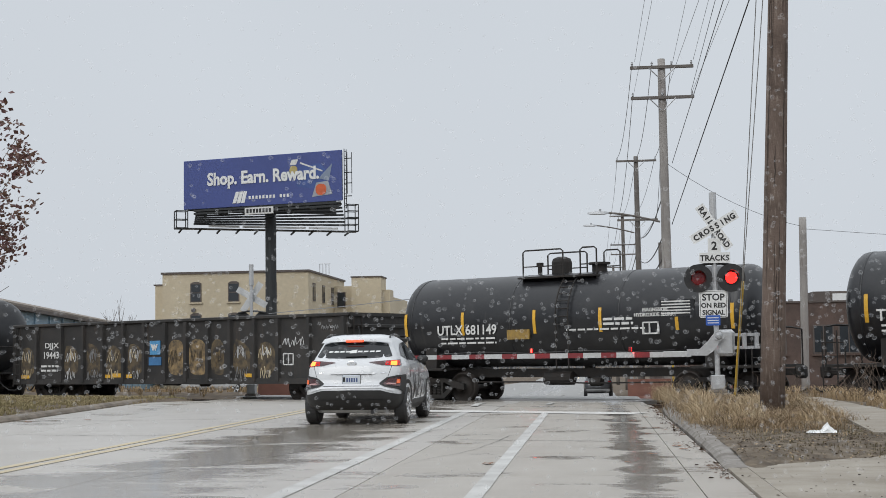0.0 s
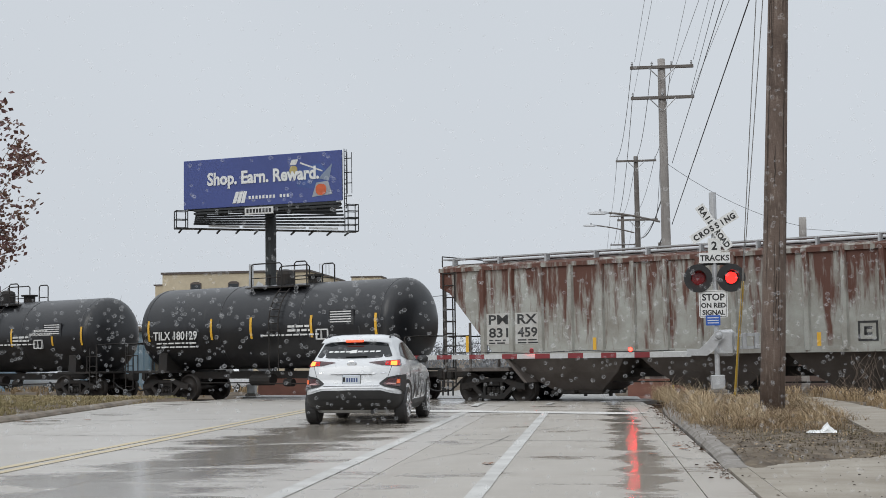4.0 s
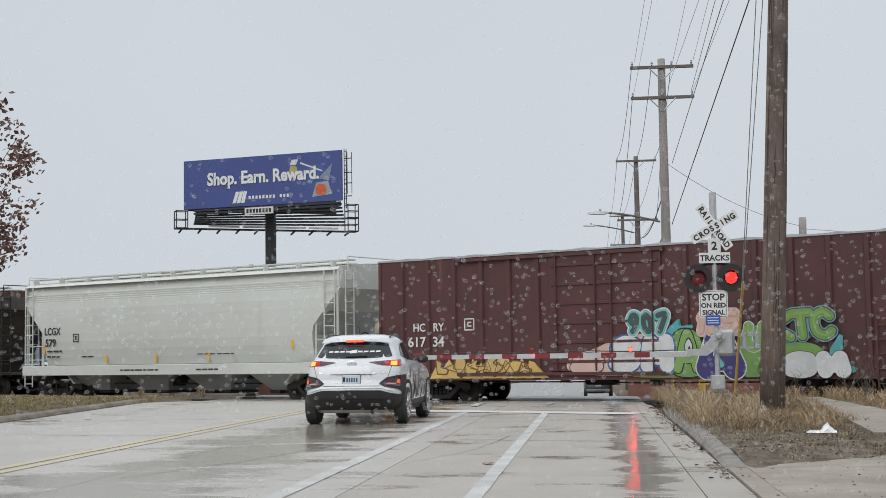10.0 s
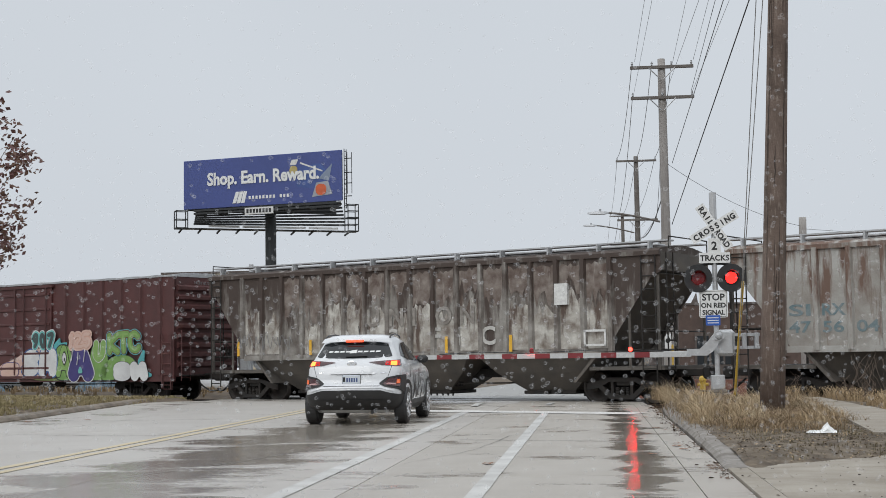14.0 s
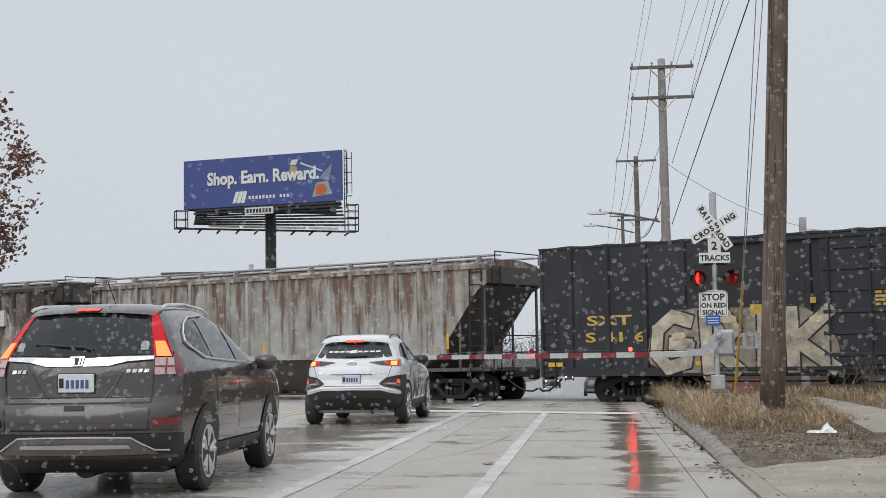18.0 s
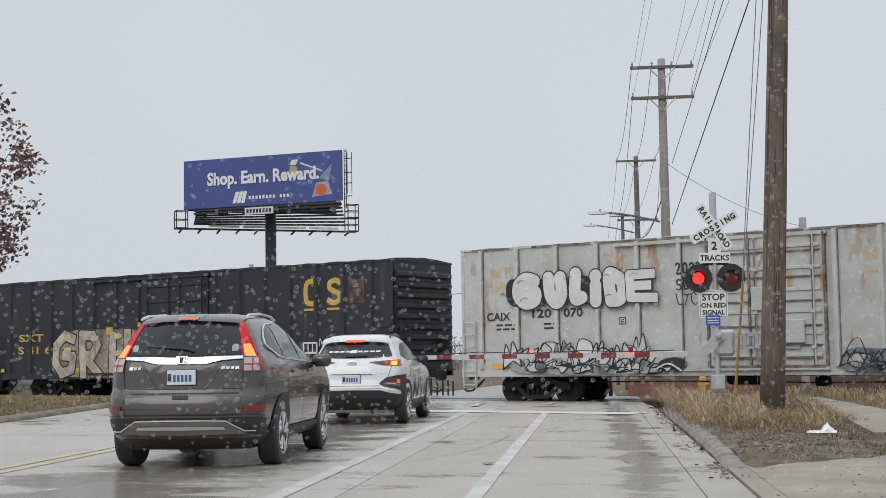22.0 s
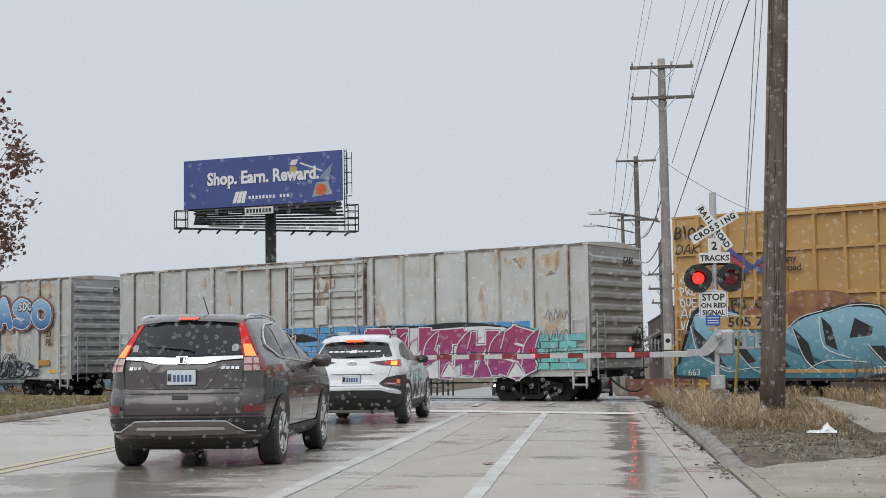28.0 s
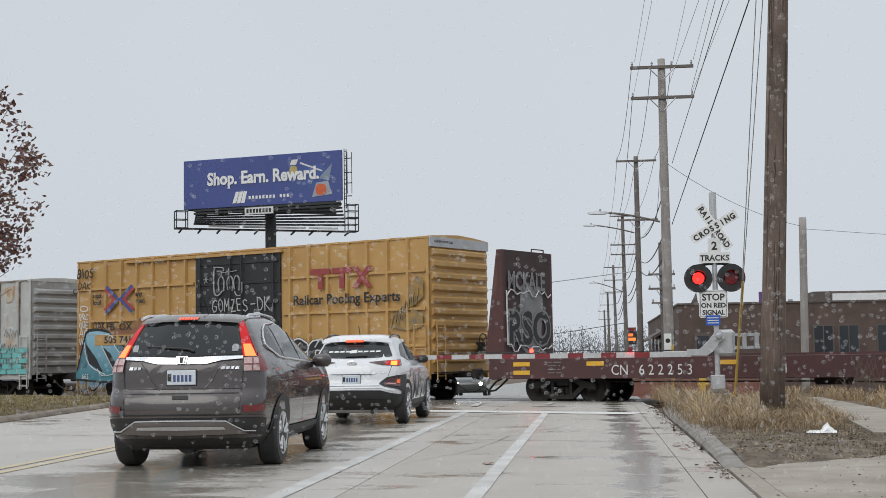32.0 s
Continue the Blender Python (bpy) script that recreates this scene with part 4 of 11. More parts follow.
def shards(car, x0, x1, z0, z1, w, fills, line, seed, n=24):
    """Tangled angular lettering: outlined shards and loops over each other."""
    r = random.Random(seed)
    for k in range(n):
        x = x0 + (x1 - x0) * (k + r.uniform(0.1, 0.9)) / n
        lw, top = r.uniform(0.35, 0.8), z0 + (z1 - z0) * r.uniform(0.55, 1.0)
        low, lean = z0 + (z1 - z0) * r.uniform(0.0, 0.25), r.uniform(-0.35, 0.35)
        shape = r.choice((
            [(0, 0), (0.15, 1), (0.6, 0.8), (0.45, 0.5), (1, 0.35), (0.8, 0)],
            [(0, 0.4), (0.3, 1), (0.9, 0.9), (1, 0.5), (0.6, 0.05), (0.2, 0)],
            [(0, 0), (0.35, 0.9), (0.5, 0.55), (0.75, 1), (1, 0.15), (0.6, 0.3)],
            [(0, 0.7), (0.5, 1), (0.45, 0.65), (1, 0.6), (0.7, 0), (0.55, 0.4)]))
        pts = [(x + lw * a + lean * b * 0.4, low + (top - low) * b) for a, b in shape]
        y = w + 0.004 + 0.0016 * (k % 7)
        paint(car, pts, y, fills[r.randrange(len(fills))], 0, r.choice((0, 1)))
        stroke(car, pts + pts[:1], y + 0.001, line, r.uniform(0.012, 0.022), 0)


def tank_car(label, off, L, radius, zc, mark, ends, dome_x, placard=0, text_x=1.15):
    car = new_car(label, off, L, (1.35, L - 1.35))
    bm = bmesh.new()
    hd = 0.55
    prof = [(radius * math.sin(a), 0.1 + hd - hd * math.cos(a)) for a in [i * math.pi / 16 for i in range(1, 9)]]
    prof = [(0.02, 0.1)] + prof
    prof += [(radius, 0.1 + hd + (L - 0.2 - 2 * hd) * k / 6) for k in range(1, 6)]
    prof += [(r, L - h) for r, h in prof[8::-1]]
    lathe(bm, prof, 48, "x", (0, 0, zc))
    part("tank_shell", bm, M_TANK, car, smooth=True)
    for x in (0.75, L * 0.36, L * 0.66, L - 0.75):
        bm = bmesh.new()
        lathe(bm, [(radius, -0.03), (radius + 0.006, -0.03), (radius + 0.006, 0.03), (radius, 0.03)], 48, "x", (x, 0, zc))
        part("weld_band", bm, M_TANK, car, smooth=True)
    # saddles, sills and walkway over the trucks
    for x in (1.35, L - 1.35):
        bm = bmesh.new()
        prism(bm, [(-1.2, 1.0), (1.2, 1.0), (1.15, zc - radius * 0.55), (0.6, zc - radius * 0.86), (-0.6, zc - radius * 0.86), (-1.15, zc - radius * 0.55)], "x", x - 0.2, x + 0.2)
        part("saddle", bm, M_IRON, car)
    for x0, x1 in ((-0.2, 1.9), (L - 1.9, L + 0.2)):
        bm = bmesh.new()
        box(bm, x0, x1, -1.4, 1.4, 0.98, 1.05)
        part("end_platform", bm, M_IRON, car)
    for xe, way in ((-0.18, 1), (L + 0.18, -1)):
        bm = bmesh.new()
        pipe(bm, [(xe, -1.38, 1.05), (xe, -1.38, 2.0), (xe, -0.6, 2.05), (xe, 0.6, 2.05), (xe, 1.38, 2.0), (xe, 1.38, 1.05)], 0.025)
        pipe(bm, [(xe, -1.38, 1.6), (xe + way * 0.5, -1.38, 1.6), (xe + way * 0.5, -1.38, 1.05)], 0.02)
        pipe(bm, [(xe, -0.55, 0.45), (xe, -0.55, 1.05)], 0.02)
        part("handrail", bm, M_IRON, car)
        ladder(car, xe + way * 0.12, -1.42, 0.4, 1.9, 0.38)
    # dome, its valves and guard rails
    zt = zc + radius
    bm = bmesh.new()
    lathe(bm, [(0.30, zt - 0.12), (0.30, zt + 0.34), (0.26, zt + 0.44), (0.12, zt + 0.5)], 20, "z", (dome_x, 0, 0))
    part("manway_dome", bm, M_IRON, car, smooth=False)
    bm = bmesh.new()
    rod(bm, (dome_x + 1.2, 0.1, zt - 0.1), (dome_x + 1.2, 0.1, zt + 0.22), 0.22, 14)
    rod(bm, (dome_x + 1.2, 0.1, zt + 0.22), (dome_x + 1.2, 0.1, zt + 0.28), 0.32, 14)
    part("fill_cover", bm, M_IRON, car)
    bm = bmesh.new()
    rod(bm, (dome_x - 0.75, 0, zt - 0.1), (dome_x - 0.75, 0, zt + 0.25), 0.07, 8)
    rod(bm, (dome_x - 0.75, 0, zt + 0.25), (dome_x - 0.75, 0, zt + 0.36), 0.11, 8)
    part("vent_valve", bm, M_IRON, car)
    for y in (-0.72, 0.72):
        bm = bmesh.new()
        box(bm, dome_x - 0.95, dome_x + 1.58, y - 0.25, y + 0.25, zt - 0.16, zt - 0.11)
        part("top_walkway", bm, M_IRON, car)
        for x0, x1 in ((dome_x - 0.9, dome_x + 0.45), (dome_x + 1.02, dome_x + 1.55)):
            bm = bmesh.new()
            pipe(bm, [(x0, y, zt - 0.5), (x0, y, zt + 0.62), (x0 + 0.08, y, zt + 0.68), (x1 - 0.08, y, zt + 0.68), (x1, y, zt + 0.62), (x1, y, zt - 0.3)], 0.024)
            part("guard_rail", bm, M_IRON, car)
            part("mid_rail", rod(bmesh.new(), (x0, y, zt + 0.2), (x1, y, zt + 0.2), 0.018, 6), M_IRON, car)
    bm = bmesh.new()
    for dx in (-0.2, 0.2):
        pts = [(dome_x + 0.78 + dx, -(radius + 0.1) * math.sin(a), zc + (radius + 0.1) * math.cos(a)) for a in [0.5 + 0.155 * i for i in range(9)]]
        pts.append((pts[-1][0], pts[-1][1], 1.0))
        pipe(bm, pts, 0.022)
    for i in range(8):
        a = 0.6 + 0.155 * i
        y, z = -(radius + 0.1) * math.sin(a), zc + (radius + 0.1) * math.cos(a)
        rod(bm, (dome_x + 0.58, y, z), (dome_x + 0.98, y, z), 0.016, 6)
    part("side_ladder", bm, M_IRON, car)
    bm = bmesh.new()
    rod(bm, (L * 0.52, 0, zc - radius - 0.22), (L * 0.52, 0, zc - radius + 0.1), 0.16, 12)
    rod(bm, (L * 0.52, 0, zc - radius - 0.35), (L * 0.52, 0, zc - radius - 0.2), 0.09, 12)
    part("bottom_outlet", bm, M_IRON, car)
    # writing and reflectors on the near flank
    for x in ends:
        bm = bmesh.new()
        pts = [(-math.cos(a) * (radius + 0.012), zc + math.sin(a) * (radius + 0.012)) for a in [-0.30 + 0.1 * i for i in range(6)]]
        for (y0, z0), (y1, z1) in zip(pts, pts[1:]):
            vs = [bm.verts.new(p) for p in ((x - 0.05, y0, z0), (x + 0.05, y0, z0), (x + 0.05, y1, z1), (x - 0.05, y1, z1))]
            bm.faces.new(vs)
        part("reflector", bm, M_REFLECT, car)
    if mark:
        fitted(car, mark, text_x, text_x + 2.1, zc - 0.40, zc - 0.10, radius - 0.0, M_INK_W)
        bars(car, text_x + 0.1, zc - 0.48, radius - 0.06, 2, 2.4, 0.05, 0.13, seed=3)
        bars(car, L * 0.62, zc - 0.02, radius, 2, 1.0, 0.07, 0.13, seed=5)
        bars(car, L * 0.52, zc - 0.3, radius - 0.02, 1, 2.6, 0.05, 0.13, seed=6)
        panel = box(bmesh.new(), L - 2.75, L - 1.75, -radius - 0.015, -radius + 0.03, zc - 0.05, zc + 0.42)
        pnl = part("data_panel", panel, M_TANK, car)
        for k in range(5):
            part("stencil_block", box(bmesh.new(), L - 2.7, L - 1.85, -radius - 0.02, -radius - 0.014, zc + 0.03 + k * 0.08, zc + 0.065 + k * 0.08), M_INK_W, pnl)
        bm = bmesh.new()
        for x0, x1, z0, z1 in ((0, 0.5, 0, 0.04), (0, 0.5, 0.3, 0.34), (0, 0.04, 0, 0.34), (0.46, 0.5, 0, 0.34), (0.2, 0.23, 0.0, 0.34)):
            box(bm, L - 3.3 + x0, L - 3.3 + x1, -radius - 0.01, -radius + 0.05, zc - 0.5 + z0, zc - 0.5 + z1)
        part("consolidated_stencil", bm, M_INK_W, car)
        if placard:
            letters("MAGNESIUM\nHYDROXIDE SLURRY", 0.135, M_INK_W, car, side_at(8.95, zc + 0.12, radius), "cargo_lettering", 0.004, 1.0, align="CENTER")
            part("yellow_panel", box(bmesh.new(), placard, placard + 0.75, -radius - 0.012, -radius + 0.06, zc - 0.56, zc - 0.28), mat("faded_yellow_panel", (0.36, 0.23, 0.05), 0.6, 0, (0.2, 0.13, 0.05), 12, 1.0, 0), car)
    return car


tank_car("black tank car with a domed end and pale lettering", -37.6, 11.3, 1.42, 2.5, "", (11.3 - 0.7,), 5.5)


# gondola
def gondola():
    off, L, w = -24.0, 16.05, 1.5
    car = new_car("grimy black open gondola car with graffiti tags", off, L, (1.7, L - 1.7))
    z0, z1 = 0.68, 2.72
    bm = bmesh.new()
    box(bm, 0, L, -w, -w + 0.05, z0, z1)
    part("side_wall", bm, M_GONDOLA, car)
    part("side_wall", box(bmesh.new(), 0, L, w - 0.05, w, z0, z1), M_GONDOLA, car)
    for x in (0.0, L - 0.06):
        part("end_wall", box(bmesh.new(), x, x + 0.06, -w + 0.05, w - 0.05, z0, z1), M_GONDOLA, car)
    part("floor_plate", box(bmesh.new(), 0.06, L - 0.06, -w + 0.05, w - 0.05, 0.95, 1.05), M_IRON, car)
    for y in (-w - 0.09, w - 0.05):
        part("top_chord", box(bmesh.new(), -0.05, L + 0.05, y, y + 0.14, z1, z1 + 0.11, 0.02), M_GONDOLA, car)
        part("side_sill", box(bmesh.new(), 0, L, y + 0.02, y + 0.12, z0 - 0.08, z0 + 0.1), M_GONDOLA, car)
    part("end_chord", box(bmesh.new(), L - 0.04, L + 0.08, -w + 0.05, w - 0.05, z1, z1 + 0.11), M_GONDOLA, car)
    posts(car, [0.1, 1.28, 2.65, 3.84, 4.87, 5.94, 6.99, 8.01, 9.01, 10.04, 11.05, 12.15, 13.17, 14.48, 15.9], z0, z1, w, M_GONDOLA, 0.10, 0.11)
    for k in range(4):
        part("end_rib", box(bmesh.new(), L, L + 0.1, -w, w, 1.0 + k * 0.45, 1.12 + k * 0.45, 0.02), M_GONDOLA, car)
    fitted(car, "DJJX", 1.71, 2.48, 1.87, 2.12, w, M_INK_W)
    fitted(car, "19443", 1.66, 2.48, 1.54, 1.80, w, M_INK_W)
    bars(car, 1.5, 1.3, w, 2, 1.0, 0.07, 0.16, seed=2)
    reflectors(car, (0.6, 5.0, 6.1, 11.9), 0.88, w)
    part("reflector", box(bmesh.new(), 5.35, 5.8, -w - 0.012, -w, 0.84, 0.98), M_REFLECT, car)
    part("notice_board", box(bmesh.new(), 7.25, 7.76, -w - 0.03, -w, 1.62, 2.1), S_BLUE, car, "pale blue square notice")
    letters("w", 0.4, M_INK_W, car, side_at(7.34, 1.78, w + 0.03), "notice_sign", 0.02)
    part("notice_board", box(bmesh.new(), 7.2, 7.8, -w - 0.03, -w, 1.25, 1.53), spray("blue_notice", (0.06, 0.2, 0.42)), car, "blue notice with pale bars")
    S_OCHRE = mat("scratched_ochre_spray", (0.33, 0.23, 0.11), 0.7, 0, (0.06, 0.05, 0.042), 5.0, 1.1, 0.2, 40)
    S_OCHRE_THIN = mat("thin_ochre_spray", (0.15, 0.11, 0.06), 0.7, 0, (0.035, 0.032, 0.03), 4.0, 1.2, 0.2, 40)
    for x0, x1, c, sd in ((8.13, 8.9, S_OCHRE, 1), (9.13, 9.92, S_OCHRE, 2), (10.16, 10.75, S_OCHRE_THIN, 3)):
        paint(car, [(x0, 1.0), (x0 - 0.01, 1.9), (x0 + 0.2, 2.12), (x1 - 0.2, 2.1), (x1, 1.9), (x1 + 0.01, 0.95), (x0 + 0.4, 0.88)], w, c, 0, 1)
        scribble(car, x0 + 0.1, 1.15, 0.55, 0.75, w, S_OCHRE_THIN if sd < 3 else S_OCHRE, sd + 20, 1, 0.012)
    for x, c, sd in ((3.05, S_CREAM, 5), (4.15, S_GREY, 6), (5.2, S_GREY, 11), (6.25, S_CREAM, 7), (11.4, S_WHITE, 8), (12.5, S_WHITE, 9), (0.6, S_GREY, 10)):
        scribble(car, x, 1.45, 0.35, 0.45, w, c, sd, 1, 0.011)
    for k, x in enumerate((0.35, 2.75, 3.95, 5.0, 6.1, 11.15, 12.25)):
        paint(car, [(x, 0.95), (x + 0.05, 1.9 + 0.1 * (k % 3)), (x + 0.45, 2.0), (x + 0.8, 1.7), (x + 0.75, 0.92)], w, S_OCHRE_THIN, 0, 1)
        scribble(car, x + 0.1, 1.35, 0.6, 0.5, w, (S_CREAM, S_WHITE, S_GREY)[k % 3], 60 + k, 2, 0.012)
    scribble(car, 13.4, 1.75, 0.95, 0.35, w, S_WHITE, 31, 1, 0.014)
    scribble(car, 15.0, 2.3, 0.7, 0.16, w, S_GREY, 32, 1, 0.014)
    bm = bmesh.new()
    for x0, x1, a, b in ((0, 0.6, 0, 0.05), (0, 0.6, 0.5, 0.55), (0, 0.05, 0, 0.55), (0.55, 0.6, 0, 0.55), (0.28, 0.32, 0, 0.55)):
        box(bm, 13.36 + x0 * 0.75, 13.36 + x1 * 0.75, -w - 0.012, -w, 1.2 + a * 0.7, 1.2 + b * 0.7)
    part("consolidated_stencil", bm, M_INK_W, car)
    ladder(car, 0.3, -w - 0.16, 0.5, 2.7, 0.4)
    ladder(car, L + 0.12, -w + 0.35, 0.5, 2.7, 0.4, axis="y")


gondola()
tank_car("glossy black tank car with white lettering and yellow reflectors", -6.35, 11.85, 1.36, 2.42, "UTLX 681149", (0.55, 2.63, 5.11, 7.25, 9.58, 11.18), 5.29, 4.19, 1.73)
tank_car("black tank car with tall dome railings and white lettering", 7.5, 11.8, 1.42, 2.5, "TILX 180129", (0.9, 3.9, 5.7, 8.3, 10.9), 6.0)


def hand_wheel(bm, x, y, z, r):
    """A thin brake wheel with three spokes."""
    ring = [(x, y + r * math.cos(a), z + r * math.sin(a)) for a in [k * math.pi / 8 for k in range(17)]]
    pipe(bm, ring, 0.018, 5)
    for k in range(3):
        a = 2.1 * k + 0.5
        rod(bm, (x, y, z), (x, y + r * math.cos(a), z + r * math.sin(a)), 0.014, 5)


# covered hoppers
def hopper(label, off, L, w, z0, z1, m_side, m_low, n_posts, mark, cut=1.75, bays=3, bulge=False, tint=None, roof=None):
    car = new_car(label, off, L, (1.5, L - 1.5))
    m_roof = roof or m_side
    k_in = 0.84 if bulge else 0.97
    # one long body with sloping end sheets
    zs = z0 + 0.95
    prof = [(0.0, z1), (L, z1), (L, z1 - 0.55), (L - cut * 0.25, z1 - 0.7), (L - cut - 0.55, z0), (cut + 0.55, z0), (cut * 0.25, z1 - 0.7), (0.0, z1 - 0.55)]
    bm = bmesh.new()
    if bulge:
        n = 10
        rings = []
        for k in range(n + 1):
            t = -1 + 2 * k / n
            z = (z0 + z1) / 2 + t * (z1 - z0) / 2
            y = w * (1 - 0.13 * abs(t) ** 3.0)
            x0 = 1.12 * max(0.0, min(1.0, (0.58 - t) / 0.82))
            rings.append([(x0, -y, z), (L - x0, -y, z), (L - x0, y, z), (x0, y, z)])
        loft(bm, rings)
        part("side_sheet", bm, m_side, car, smooth=False)
    else:
        for y in (-w, w - 0.03):
            b2 = bmesh.new()
            prism(b2, prof, "y", y, y + 0.03)
            part("side_sheet", b2, m_side, car)
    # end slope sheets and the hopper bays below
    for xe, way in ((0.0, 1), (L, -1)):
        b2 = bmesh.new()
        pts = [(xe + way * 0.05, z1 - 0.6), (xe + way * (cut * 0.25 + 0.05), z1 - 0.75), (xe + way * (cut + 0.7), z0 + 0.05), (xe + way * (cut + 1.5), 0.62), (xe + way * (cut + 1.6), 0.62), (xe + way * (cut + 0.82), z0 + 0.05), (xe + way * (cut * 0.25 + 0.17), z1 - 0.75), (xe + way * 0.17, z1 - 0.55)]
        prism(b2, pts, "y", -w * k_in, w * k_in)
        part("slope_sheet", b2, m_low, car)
        b2 = bmesh.new()
        prism(b2, [(xe + way * 0.02, z1 - 0.5), (xe + way * 0.02, z1), (xe + way * 0.1, z1), (xe + way * 0.1, z1 - 0.55)], "y", -w + 0.03, w - 0.03)
        part("end_sheet", b2, m_low if not bulge else m_side, car)
        for y in (-w + 0.08, w - 0.08):
            part("corner_post", rod(bmesh.new(), (xe + way * 0.12, y, 0.95), (xe + way * 0.12, y, z1 - 0.5), 0.045, 6), m_low if not bulge else m_side, car)
            part("corner_post", rod(bmesh.new(), (xe + way * 1.0, y, 0.95), (xe + way * 1.0, y, z1 - 1.6), 0.04, 6), m_low if not bulge else m_side, car)
        part("end_platform", box(bmesh.new(), min(xe, xe + way * 2.3), max(xe, xe + way * 2.3), -w + 0.1, w - 0.1, 0.95, 1.05), m_low if not bulge else m_side, car)
        ladder(car, xe + way * 0.35, -w - 0.05, 0.5, z1, 0.42, m_side if bulge else M_IRON)
        ladder(car, xe - way * 0.04, -w + 0.5, 0.9, z1, 0.42, m_side if bulge else M_IRON, "y")
        b2 = bmesh.new()
        for zz in (1.5, 2.0):
            rod(b2, (xe + way * 0.12, -w + 0.1, zz), (xe + way * 1.0, -w + 0.1, zz), 0.02, 6)
            rod(b2, (xe + way * 0.12, -w + 0.1, zz), (xe + way * 0.12, w - 0.1, zz), 0.02, 6)
        part("grab_iron", b2, m_side if bulge else M_IRON, car)
        b2 = bmesh.new()
        hand_wheel(b2, xe + way * 0.9, 0.9, 2.0, 0.24)
        part("brake_wheel", b2, M_IRON, car)
    span = (L - 2 * cut - 1.3) / bays
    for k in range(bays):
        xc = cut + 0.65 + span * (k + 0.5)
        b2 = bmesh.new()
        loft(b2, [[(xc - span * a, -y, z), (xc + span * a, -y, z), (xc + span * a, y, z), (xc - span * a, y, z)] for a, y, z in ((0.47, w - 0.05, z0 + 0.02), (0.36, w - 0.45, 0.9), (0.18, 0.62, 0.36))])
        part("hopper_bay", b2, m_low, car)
        b2 = bmesh.new()
        box(b2, xc - span * 0.2, xc + span * 0.2, -0.72, 0.72, 0.27, 0.37, 0.02)
        rod(b2, (xc, -0.95, 0.33), (xc, -0.7, 0.33), 0.06, 8)
        part("outlet_gate", b2, M_IRON, car)
    # roof with hatches and running boards
    b2 = bmesh.new()
    prism(b2, [(-w, z1), (-w * 0.92, z1 + 0.1), (-w * 0.45, z1 + 0.2), (0, z1 + 0.24), (w * 0.45, z1 + 0.2), (w * 0.92, z1 + 0.1), (w, z1)], "x", 0.05, L - 0.05)
    part("roof", b2, m_roof, car)
    b2 = bmesh.new()
    box(b2, 0.7, L - 0.7, -0.3, 0.3, z1 + 0.26, z1 + 0.33, 0.02)
    part("hatch_trough", b2, M_ROOF_W if not bulge else m_side, car)
    for y in (-1.05, 1.05):
        b2 = bmesh.new()
        box(b2, -0.1, L + 0.1, y - 0.2, y + 0.2, z1 + 0.30, z1 + 0.34)
        part("running_board", b2, M_ROOF_W if not bulge else m_side, car)
    me = as_mesh("board_bracket", box(bmesh.new(), -0.025, 0.025, -w + 0.12, -w + 0.36, z1 + 0.05, z1 + 0.31), M_ROOF_W if not bulge else m_side)
    for k in range(11):
        part("board_bracket", me, None, car, at=pose(0.4 + k * (L - 0.8) / 10, 0, 0))
    for xe in (-0.12, L + 0.12):
        b2 = bmesh.new()
        pipe(b2, [(xe, -w * 0.8, z1 + 0.1), (xe, -w * 0.8, z1 + 0.42), (xe, w * 0.8, z1 + 0.42), (xe, w * 0.8, z1 + 0.1)], 0.02)
        part("end_grab_rail", b2, M_IRON if not bulge else m_side, car)
    # sills and posts
    for y in (-w - 0.05, w - 0.05):
        if bulge:
            part("side_sill", box(bmesh.new(), 0.0, L, y - 0.02, y + 0.12, 0.92, 1.28, 0.015), m_side, car)
        else:
            part("side_sill", box(bmesh.new(), cut + 0.4, L - cut - 0.4, y, y + 0.1, z0 - 0.06, z0 + 0.1), m_side, car)
            part("top_chord", box(bmesh.new(), 0, L, y - 0.02, y + 0.12, z1 - 0.09, z1 + 0.03), m_side, car)
    if bulge:
        for k in range(4):
            part("eave_rib", box(bmesh.new(), 0.1, L - 0.1, -w * 0.93 - 0.03 - 0.012 * k, -w * 0.93 + 0.02 - 0.012 * k, z1 - 0.34 + 0.0 - 0.075 * k, z1 - 0.30 - 0.075 * k), m_side, car)
    elif n_posts:
        xs = [1.53 + k * (L - 3.06) / (n_posts - 1) for k in range(n_posts)]
        posts(car, xs, z0, z1 - 0.05, w, m_side, 0.10, 0.085)
    return car


def box_stencil(car, x, z, w, s=0.42, material=None):
    bm = bmesh.new()
    for x0, x1, a, b in ((0, 1, 0, 0.1), (0, 1, 0.9, 1), (0, 0.1, 0, 1), (0.9, 1, 0, 1), (0.3, 0.7, 0.3, 0.42), (0.3, 0.42, 0.3, 0.7), (0.3, 0.7, 0.6, 0.72)):
        box(bm, x + x0 * s, x + x1 * s, -w - 0.012, -w, z + a * s, z + b * s)
    return part("consolidated_stencil", bm, material or M_INK_K, car)


